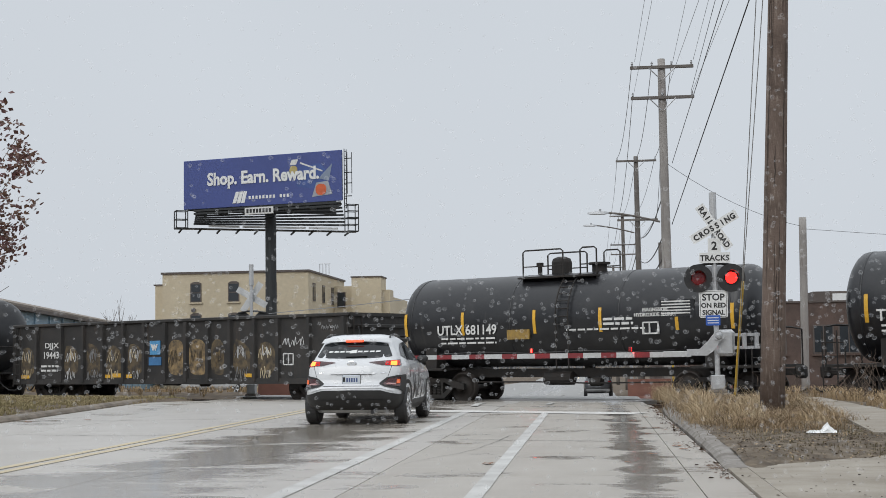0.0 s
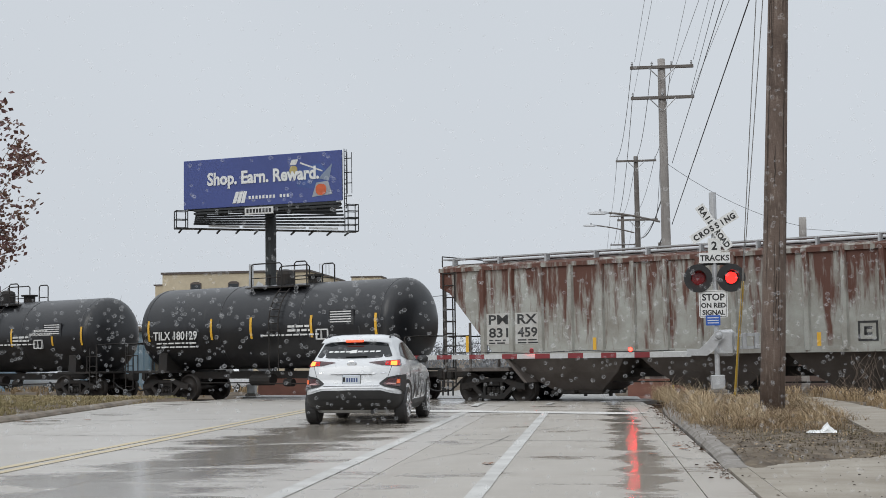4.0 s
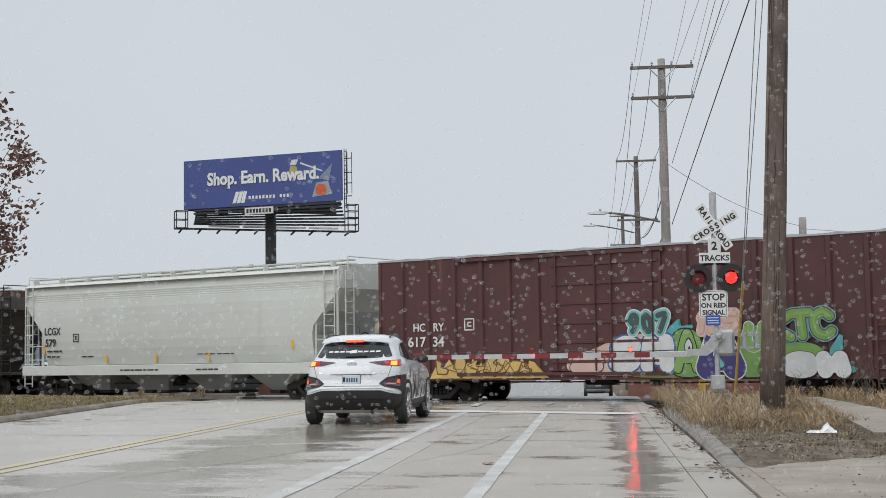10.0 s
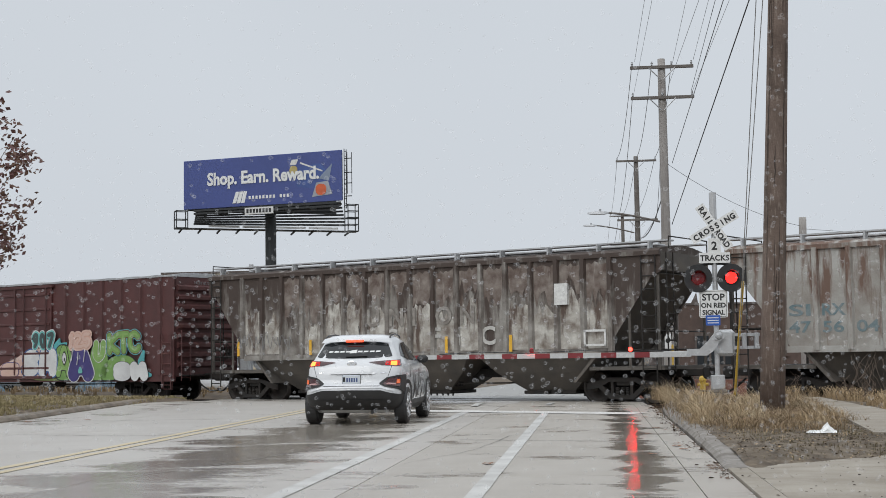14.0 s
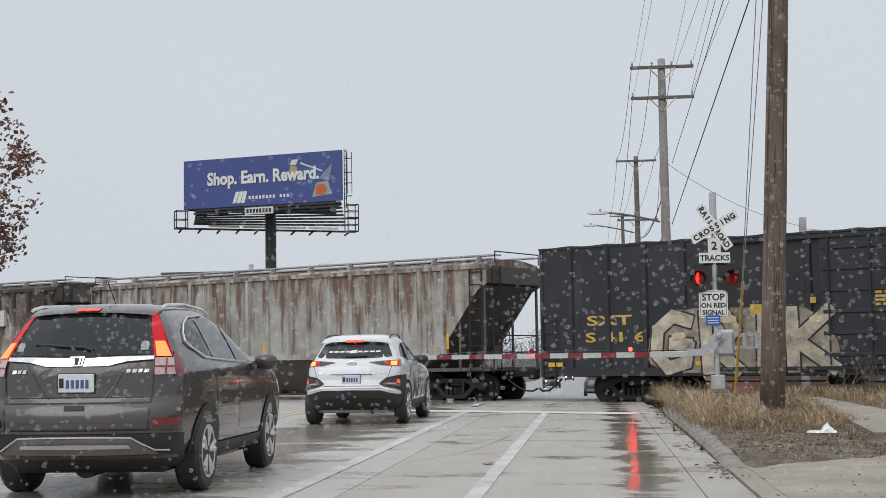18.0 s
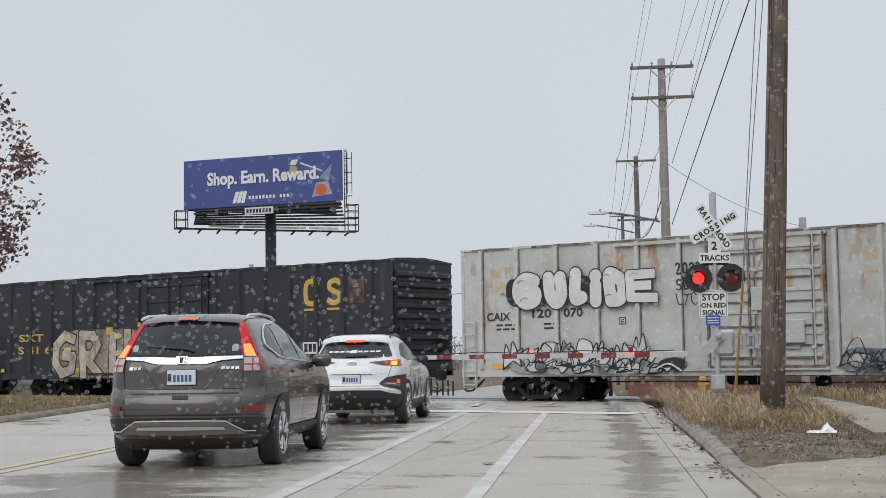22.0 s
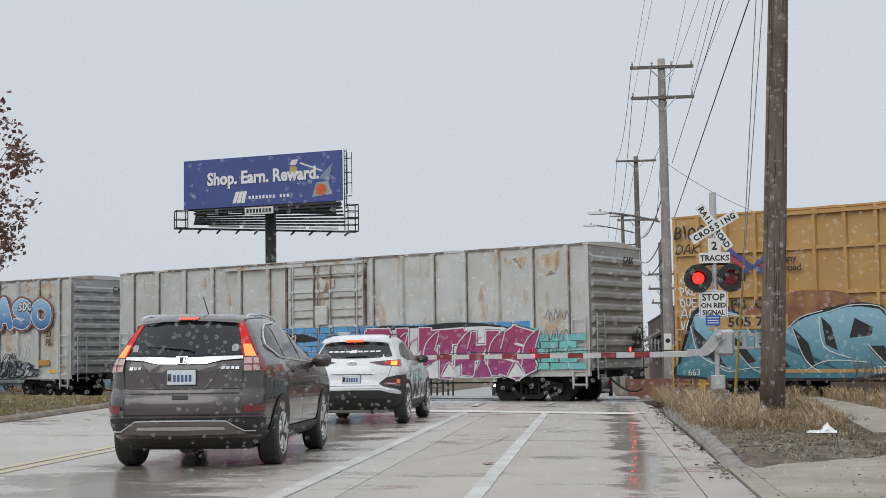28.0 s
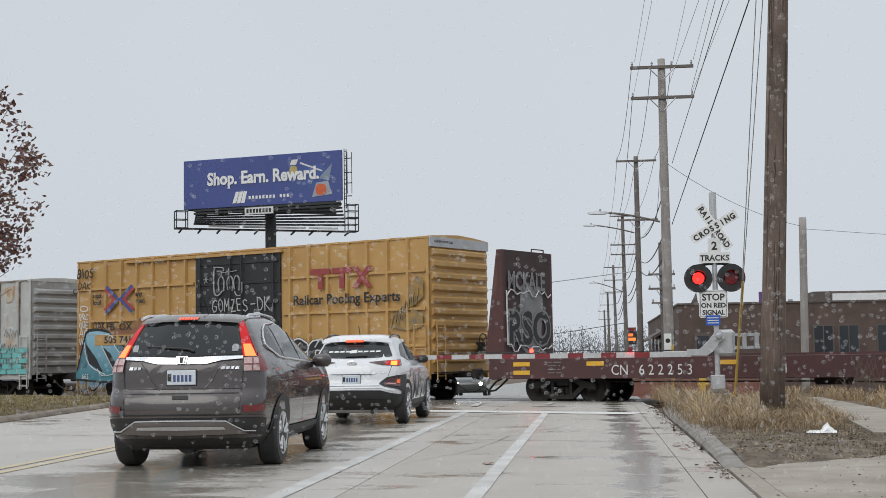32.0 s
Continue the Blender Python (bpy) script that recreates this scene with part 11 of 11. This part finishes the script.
def crossover():
    rows = [(0.2, 0.34, 3.9, 0.74), (0.32, 0.12, 4.06, 0.85), (0.45, 0.03, 4.14, 0.895), (0.60, 0.0, 4.165, 0.90), (0.68, 0.03, 4.15, 0.90), (0.72, 0.09, 4.14, 0.898), (0.86, 0.11, 4.05, 0.89), (0.97, 0.13, 3.75, 0.88), (1.05, 0.17, 3.2, 0.85), (1.09, 0.21, 2.95, 0.825), (1.25, 0.36, 2.65, 0.75), (1.38, 0.48, 2.4, 0.69), (1.45, 0.55, 2.15, 0.66), (1.50, 0.55, 1.95, 0.62), (1.545, 0.68, 1.8, 0.55), (1.572, 0.95, 1.6, 0.38)]
    car = thing("car", "white subcompact crossover with black cladding and lit brake lamps", "car", pose(-4.21, 24.1, road_z(-4.2, 24.1), 0, 0, -0.8))
    zs = sorted(set([r[0] for r in rows] + [0.52, 0.79, 1.15, 1.32, 1.42]))
    part("body", car_shell(rows, zs), M_WHITE_CAR, car, "white painted body", smooth=True)
    def tail(o):
        return lambda x, z: on_tail(rows, x, z, o)
    def flank(s, o):
        return lambda y, z: on_flank(rows, y, z, s, o)
    part("underbody", box(bmesh.new(), -0.66, 0.66, 0.35, 3.9, 0.23, 0.36, 0.04), M_PLASTIC, car)
    part("rear_window", quilt([(-0.70, 1.185), (-0.62, 1.165), (-0.3, 1.152), (0, 1.148), (0.3, 1.152), (0.62, 1.165), (0.70, 1.185)], [(-0.60, 1.40), (-0.45, 1.425), (-0.25, 1.435), (0, 1.44), (0.25, 1.435), (0.45, 1.425), (0.60, 1.40)], tail(0.01), 12, 6), M_CAR_GLASS, car, "dark rear window with white writing", smooth=True)
    for k in range(9):
        if k != 4:
            x = -0.46 + k * 0.105
            part("window_writing", quilt([(x, 1.252), (x + 0.085, 1.254)], [(x + 0.012, 1.28), (x + 0.09, 1.28)], tail(0.016), 2, 1), M_SIGN_W, car)
    part("window_writing", quilt([(-0.07, 1.235), (0.05, 1.242)], [(-0.06, 1.285), (0.06, 1.30)], tail(0.016), 2, 1), M_SIGN_W, car)
    part("wiper", pipe(bmesh.new(), [tail(0.03)(-0.12, 1.18), tail(0.03)(0.25, 1.19)], 0.012), M_PLASTIC, car)
    part("spoiler", quilt([(-0.62, 1.42), (-0.4, 1.437), (0, 1.45), (0.4, 1.437), (0.62, 1.42)], [(-0.56, 1.50), (-0.3, 1.535), (0, 1.55), (0.3, 1.535), (0.56, 1.50)], tail(0.08), 10, 3), M_WHITE_CAR, car, smooth=True)
    part("high_brake_lamp", quilt([(-0.15, 1.43), (0.15, 1.43)], [(-0.16, 1.468), (0.16, 1.468)], tail(0.095), 6, 2), M_HIGH_ON, car)
    for s in (-1, 1):
        lamp = part("tail_lamp", quilt([(s * 0.30, 1.075), (s * 0.55, 1.025), (s * 1.0, 1.01)], [(s * 0.30, 1.083), (s * 0.55, 1.105), (s * 1.02, 1.125)], tail(0.014), 12, 3), M_TAIL_DARK, car, "slim dark red tail lamp with a glowing end", smooth=True)
        part("lit_lens", quilt([(s * 0.58, 1.028), (s * 0.90, 1.018)], [(s * 0.58, 1.098), (s * 0.92, 1.11)], tail(0.019), 4, 2), M_TAIL_ON, lamp, smooth=True)
        part("brake_lamp", quilt([(s * 0.67, 1.028), (s * 0.80, 1.022)], [(s * 0.67, 1.095), (s * 0.81, 1.10)], tail(0.022), 3, 2), glow("lit_amber_lamp", (1.0, 0.20, 0.03), 3.4, (0.5, 0.1, 0.03)), lamp, smooth=True)
        clad = part("lamp_cladding", quilt([(s * 0.49, 0.70), (s * 0.60, 0.655), (s * 0.82, 0.615), (s * 1.25, 0.50)], [(s * 0.49, 0.725), (s * 0.62, 0.82), (s * 0.82, 0.85), (s * 1.25, 0.86)], tail(0.014), 16, 5), M_PLASTIC, car, "black cladding round the lower lamp", smooth=True)
        part("lower_lamp", quilt([(s * 0.55, 0.695), (s * 0.88, 0.655)], [(s * 0.64, 0.80), (s * 0.90, 0.815)], tail(0.024), 6, 3), M_TAIL_DARK, clad)
        part("lower_lamp", quilt([(s * 0.60, 0.705), (s * 0.76, 0.69)], [(s * 0.63, 0.725), (s * 0.77, 0.715)], tail(0.03), 3, 1), mat("pale_lower_lens", (0.42, 0.26, 0.25), 0.3, 0, (0.3, 0.1, 0.1), 20, 0.6, 0), clad)
        part("lower_lamp", quilt([(s * 0.78, 0.71), (s * 0.86, 0.71)], [(s * 0.79, 0.78), (s * 0.86, 0.78)], tail(0.03), 2, 2), glow("lit_lower_lamp", (1.0, 0.22, 0.06), 0.4, (0.4, 0.07, 0.03)), clad)
    part("lower_bumper", quilt([(-1.15, 0.23), (-0.6, 0.25), (0, 0.255), (0.6, 0.25), (1.15, 0.23)], [(-1.15, 0.52), (-0.86, 0.525), (-0.72, 0.54), (-0.52, 0.595), (0, 0.602), (0.52, 0.595), (0.72, 0.54), (0.86, 0.525), (1.15, 0.52)], tail(0.016), 32, 6), M_PLASTIC, car, "black plastic rear bumper", smooth=True)
    part("bumper_lip", quilt([(-0.50, 0.40), (0, 0.40), (0.50, 0.40)], [(-0.56, 0.43), (0, 0.435), (0.56, 0.43)], tail(0.026), 12, 2), M_PLASTIC, car, smooth=True)
    part("bumper_rim", quilt([(-0.72, 0.575), (-0.52, 0.632), (0, 0.638), (0.52, 0.632), (0.72, 0.575)], [(-0.74, 0.60), (-0.53, 0.66), (0, 0.665), (0.53, 0.66), (0.74, 0.60)], tail(0.02), 16, 2), M_WHITE_CAR, car, smooth=True)
    part("exhaust", rod(bmesh.new(), (0.35, 0.15, 0.22), (0.35, 0.5, 0.23), 0.035, 8), M_PLASTIC, car)
    part("muffler", rod(bmesh.new(), (-0.35, 0.5, 0.28), (0.4, 0.5, 0.28), 0.08, 10), M_PLASTIC, car)
    part("emblem", lathe(bmesh.new(), [(0.085, 0.0), (0.085, -0.008), (0.06, -0.012)], 20, "y"), M_CHROME, car, at=Matrix.Translation(tail(0.01)(0, 1.058)) @ Matrix.Diagonal((1, 1, 0.62, 1)))
    part("gate_recess", quilt([(-0.40, 0.873), (0.40, 0.873)], [(-0.43, 0.913), (0.43, 0.913)], tail(0.014), 8, 2), M_WHITE_CAR, car)
    part("gate_handle", quilt([(-0.36, 0.868), (0.36, 0.868)], [(-0.36, 0.876), (0.36, 0.876)], tail(0.02), 6, 1), M_PLASTIC, car)
    bar_plate(car, rows, 0.705)
    part("panel_seam", quilt([(-0.50, 0.668), (0.50, 0.668)], [(-0.50, 0.676), (0.50, 0.676)], tail(0.011), 10, 1), M_PLASTIC, car)
    for s in (-1, 1):
        part("panel_seam", quilt([(s * 0.63, 0.83), (s * 0.638, 0.83)], [(s * 0.70, 1.02), (s * 0.708, 1.02)], tail(0.004), 1, 4), M_PLASTIC, car)
        part("badge", quilt([(s * 0.56 - 0.06, 0.89), (s * 0.56 + 0.06, 0.89)], [(s * 0.56 - 0.06, 0.908), (s * 0.56 + 0.06, 0.908)], tail(0.01), 3, 1), M_CHROME, car)
        part("side_window", quilt([(0.85, 1.19), (1.2, 1.12), (1.5, 1.11)], [(1.0, 1.32), (1.2, 1.40), (1.5, 1.43)], flank(s, 0.01), 6, 4), M_CAR_GLASS, car, smooth=True)
        part("side_window", quilt([(1.54, 1.11), (2.1, 1.10)], [(1.54, 1.43), (2.05, 1.45)], flank(s, 0.01), 6, 4), M_SIDE_GLASS, car, smooth=True)
        part("side_window", quilt([(2.14, 1.10), (2.8, 1.09)], [(2.1, 1.45), (2.3, 1.40)], flank(s, 0.01), 6, 4), M_SIDE_GLASS, car, smooth=True)
        part("sill_cladding", quilt([(0.5, 0.24), (3.6, 0.24)], [(0.5, 0.40), (3.6, 0.40)], flank(s, 0.014), 10, 2), M_PLASTIC, car)
        for yc in (0.75, 3.35):
            bm = bmesh.new()
            c = bm.verts.new(on_flank(rows, yc, 0.34, s, 0.014))
            arc = [bm.verts.new(on_flank(rows, yc + 0.45 * math.cos(a), 0.34 + 0.43 * math.sin(a), s, 0.014)) for a in [math.pi * k / 16 for k in range(17)]]
            base = [bm.verts.new(on_flank(rows, yc + 0.45 * u, 0.24, s, 0.014)) for u in (-1, 1)]
            ring = [base[1]] + arc + [base[0]]
            for p, q in zip(ring, ring[1:]):
                bm.faces.new((c, p, q))
            part("wheel_arch", bm, M_PLASTIC, car)
        # black flame-like graphics along the flank
        for k, (y, z0, h, wd, rake) in enumerate(((1.28, 0.42, 0.50, 0.13, 0.22), (1.5, 0.55, 0.42, 0.07, 0.26), (1.62, 0.42, 0.30, 0.10, 0.10), (1.85, 0.45, 0.50, 0.12, 0.25), (2.12, 0.6, 0.36, 0.06, 0.2), (2.3, 0.42, 0.46, 0.10, 0.22), (2.62, 0.44, 0.30, 0.07, 0.14), (0.98, 0.80, 0.22, 0.06, 0.2))):
            part("flank_graphic", quilt([(y, z0), (y + wd, z0)], [(y + rake, z0 + h), (y + rake + 0.02, z0 + h)], lambda a, b: on_flank(rows, a + 0.05 * math.sin(b * 14 + k), b, s, 0.009), 2, 8), M_SIGN_K, car)
        part("roof_rail", pipe(bmesh.new(), [(s * 0.575, 0.78, 1.515), (s * 0.565, 0.95, 1.555), (s * 0.55, 1.5, 1.58), (s * 0.54, 2.0, 1.56), (s * 0.54, 2.15, 1.52)], 0.015, 6), M_PLASTIC, car)
        bm = bmesh.new()
        box(bm, s * 0.91 - 0.1, s * 0.91 + 0.1, 2.5, 2.62, 1.05, 1.19, 0.04)
        rod(bm, (s * 0.80, 2.58, 1.09), (s * 0.88, 2.56, 1.1), 0.03, 6)
        part("door_mirror", bm, M_PLASTIC, car, smooth=True)
    part("aerial", rod(bmesh.new(), (0.0, 1.0, 1.55), (0.0, 0.85, 1.72), 0.008, 5), M_PLASTIC, car)
    for x in (-0.79, 0.79):
        car_wheel(car, x, 0.75, 0.325, 0.215, 5)
        car_wheel(car, x, 3.35, 0.325, 0.215, 5)
    return car


GREY_CAR = sport_utility()
crossover()


def plain_car(label, m, material, lights, name="car"):
    """A car far off: shell, glass, wheels and lamps."""
    rows = [(0.24, 0.3, 4.2, 0.75), (0.45, 0.03, 4.45, 0.89), (0.65, 0.0, 4.5, 0.9), (0.9, 0.08, 4.4, 0.89), (1.0, 0.1, 3.6, 0.87), (1.05, 0.14, 3.2, 0.84), (1.4, 0.4, 2.6, 0.70), (1.55, 0.6, 2.2, 0.62), (1.6, 0.9, 1.8, 0.45)]
    car = thing(name, label, "car", m)
    part("body", car_shell(rows, [r[0] for r in rows]), material, car, smooth=True)
    part("rear_window", quilt([(-0.66, 1.1), (0.66, 1.1)], [(-0.56, 1.48), (0.56, 1.48)], lambda x, z: on_tail(rows, x, z, 0.01), 8, 4), M_CAR_GLASS, car, smooth=True)
    bm = bmesh.new()
    vs = [bm.verts.new(p) for p in ((-0.72, 3.26, 1.06), (0.72, 3.26, 1.06), (0.6, 2.52, 1.48), (-0.6, 2.52, 1.48))]
    bm.faces.new(vs)
    part("windscreen", bm, M_CAR_GLASS, car)
    for s in (-1, 1):
        part("side_window", quilt([(0.9, 1.1), (2.9, 1.08)], [(1.1, 1.45), (2.4, 1.45)], lambda y, z: on_flank(rows, y, z, s, 0.01), 8, 3), M_CAR_GLASS, car, smooth=True)
        part("head_lamp", lathe(bmesh.new(), [(0.09, -0.05), (0.09, 0.07), (0.04, 0.1)], 14, "y", (s * 0.62, 4.38, 0.72)), M_HEAD_ON if lights == "head" else M_ALLOY, car)
        part("tail_lamp", quilt([(s * 0.62, 0.85), (s * 0.9, 0.85)], [(s * 0.62, 1.0), (s * 0.9, 1.0)], lambda x, z: on_tail(rows, x, z, 0.012), 4, 2), M_TAIL_OFF, car, smooth=True)
        for y in (0.85, 3.5):
            car_wheel(car, s * 0.78, y, 0.33, 0.2, 5)
    part("bumper", quilt([(-0.95, 0.28), (0.95, 0.28)], [(-0.95, 0.5), (0.95, 0.5)], lambda x, z: on_tail(rows, x, z, 0.014), 10, 3), M_PLASTIC, car)
    if lights != "head":
        part("bumper_strip", quilt([(-0.72, 0.36), (0.72, 0.36)], [(-0.72, 0.52), (0.72, 0.52)], lambda x, z: on_tail(rows, x, z, 0.03), 8, 2), M_GALV, car, "pale strip across the bumper")
        bar_plate(car, rows, 0.68)
    return car


plain_car("dark grey car waiting beyond the railway", pose(0.1, 87.5, road_z(0.1, 89)), M_DARKCAR, "none")
plain_car("white car parked beyond the railway", pose(-27.0, 71.0, road_z(-26, 71) + 0.1, 0, 0, 70), M_WHITE_CAR, "none")
plain_car("white car parked beyond the railway", pose(-19.0, 78.0, road_z(-19, 78) + 0.1, 0, 0, 80), M_WHITE_CAR, "none")
plain_car("silver car parked beyond the railway", pose(-36.0, 77.0, road_z(-36, 77) + 0.1, 0, 0, 75), M_ALLOY, "none")
ONCOMING_A = plain_car("dark oncoming car with lit head lamps", pose(-5.7, 300, road_z(-5.7, 300), 0, 0, 180), M_DARKCAR, "head")
ONCOMING_B = plain_car("dark oncoming car with lit head lamps following another", pose(-5.0, 400, road_z(-5, 400), 0, 0, 180), M_DARKCAR, "head")

# ---- raindrops on the windscreen between the camera and the road ----
def windscreen():
    """Round raindrops on the glass in front of the camera: a faint disc with a brighter rim."""
    r = random.Random(77)
    d = 0.5
    px = d / 2500.0
    disc, rim = bmesh.new(), bmesh.new()
    for k in range(3200):
        x, y = r.uniform(-784, 784) * px, (r.uniform(-441, 441) if r.random() < 0.5 else r.gauss(-90, 150)) * px
        s = r.choice((2.4, 2.9, 3.3, 3.7, 4.3)) * r.uniform(0.9, 1.1) * px
        a0, span, w = r.uniform(0, 6.28), r.uniform(4.0, 6.28), r.uniform(0.35, 0.55)
        lean = r.uniform(0.85, 1.0)
        for rad, z in ((1.0, 0.0), (0.72, 0.0004)):
            disc.faces.new([disc.verts.new((x + s * rad * math.cos(a), y + s * rad * lean * math.sin(a), -d + z)) for a in [6.283 * i / 12 for i in range(12)]])
        prev = None
        for i in range(11):
            a = a0 + span * i / 10
            t = w * (0.4 + 0.6 * math.sin(math.pi * i / 10))
            cur = [rim.verts.new((x + s * q * math.cos(a), y + s * q * lean * math.sin(a), -d + 0.0008)) for q in (0.96, 0.96 - t)]
            if prev:
                rim.faces.new((prev[0], cur[0], cur[1], prev[1]))
            prev = cur
    drops = thing("raindrops", "small clear raindrops on the windscreen glass", "raindrops", VIEW, kind="stuff")
    # pale scatter stands in for the light that each clear drop catches
    for name, bm, share in (("drop_body", disc, 0.035), ("drop_rim", rim, 0.125)):
        p = part(name, bm, clear("raindrop_" + name, share, (0.9, 0.92, 0.95)), drops)
        p["kind"] = "stuff"
        p.visible_shadow = False


windscreen()


def motions():
    turn = math.degrees(PHI)
    times = [2.0 * k for k in range(17)]
    for car, off in CARS:
        rows = []
        for t in times:
            p = on_track(off - travelled(t), 0.0, RAIL_Z)
            rows.append((t, pose(p.x, p.y, p.z, 0, 0, turn)))
        walk(car, rows)
    # the wheels roll while they pass before the camera
    for w, dx, off in WHEELSETS:
        rows, t, last = [], 0.0, None
        while t < SECONDS + 0.05:
            s = off - travelled(t)
            k = -26.0 < s < 12.0
            if k or t == 0.0 or t > SECONDS - 0.05 or last:
                rows.append((t, pose(dx, 0, 0.457, 0, -math.degrees(max(0.0, min(37.5, 12.0 - s)) / 0.457), 0)))
            last = k
            t = round(t + 0.1, 3)
        walk(w, rows)

    # the sport utility car draws up behind the white one
    drive = [(0.0, -66.0), (10.0, -18.0), (14.5, 0.6), (15.5, 4.4), (16.5, 7.6), (16.9, 8.75), (17.2, 9.5), (17.5, 10.25), (18.0, 11.42), (18.5, 12.39), (19.0, 13.16), (19.5, 13.72), (20.0, 14.12), (20.5, 14.36), (21.0, 14.44), (21.5, 14.45), (32.0, 14.45)]
    walk(GREY_CAR, [(t, pose(-4.335, y, road_z(-4.4, y + 2), 0, 0, 1.2)) for t, y in drive])
    for w, (x, y, r) in TURNING:
        rows, last = [], 0.0
        for k in range(121, 215):
            t = k / 10
            a, b = next((a, b) for a, b in zip(drive, drive[1:]) if a[0] <= t <= b[0])
            s = a[1] + (b[1] - a[1]) * (t - a[0]) / (b[0] - a[0])
            rows.append((t, pose(x, y, r, -math.degrees((s - drive[1][1]) / r), 0, 0)))
        first, final = rows[0][1], rows[-1][1]
        walk(w, [(0.0, first)] + rows + [(SECONDS, final)])
    # two cars come on from the far end of the road and stop at the railway
    for car, rows in ((ONCOMING_A, [(0.0, -4.7, 335.0), (7.0, -4.8, 265.0), (13.0, -4.8, 196.0), (19.0, -4.6, 144.5), (24.0, -4.8, 116.5), (27.6, -6.0, 100.5), (29.0, -6.5, 95.8), (30.0, -6.85, 91.0), (31.0, -6.8, 84.5), (32.0, -6.65, 78.5)]), (ONCOMING_B, [(0.0, -4.6, 395.0), (7.0, -4.7, 350.0), (20.0, -5.2, 262.0), (32.0, -5.3, 160.0)])):
        walk(car, [(t, pose(x, y, road_z(x, y - 2), 0, 0, 180)) for t, x, y in rows])
    # two-sided discs turn round by turns to imitate the lamps' flashing
    start, period = 6.55, 1.435
    bpy.context.view_layer.update()
    for bulb, k, place in LAMPS:
        # turned away, a bulb shows its dull side to the road
        off = 180.0
        rows, t = [], start - 6 * period - (0.09 if k > 1 else 0.0)
        while t < SECONDS + 2:
            for edge, lit in ((t, k % 2 == 1), (t + period / 2, k % 2 == 0)):
                a, b = (off, 0) if lit else (0, off)
                rows += [(edge - 0.075, a), (edge - 0.025, a + (b - a) * 0.33), (edge + 0.025, a + (b - a) * 0.67), (edge + 0.075, b)]
            t += period
        first = next(a for t, a in rows if t >= 0.0)
        keyed = [(0.0, first)] + [(t, a) for t, a in rows if 0.03 < t < SECONDS - 0.03]
        keyed.append((SECONDS, keyed[-1][1]))
        walk(bulb, [(t, pose(*place, 0, 0, a)) for t, a in keyed])
    # the street tree sways a little
    sway = [(0.0, 0.4), (3.0, 0.9), (6.0, -1.0), (9.0, 0.0), (11.0, 0.7), (13.0, 0.2), (16.0, -0.5), (19.0, 0.7), (21.0, 0.3), (23.0, 1.5), (25.5, 0.6), (28.0, 0.0), (30.0, 1.0), (32.0, 2.0)]
    walk(LEAFY, [(t, pose(-13.35, 27.0, 0.1, 0, a, 0)) for t, a in sway])


motions()
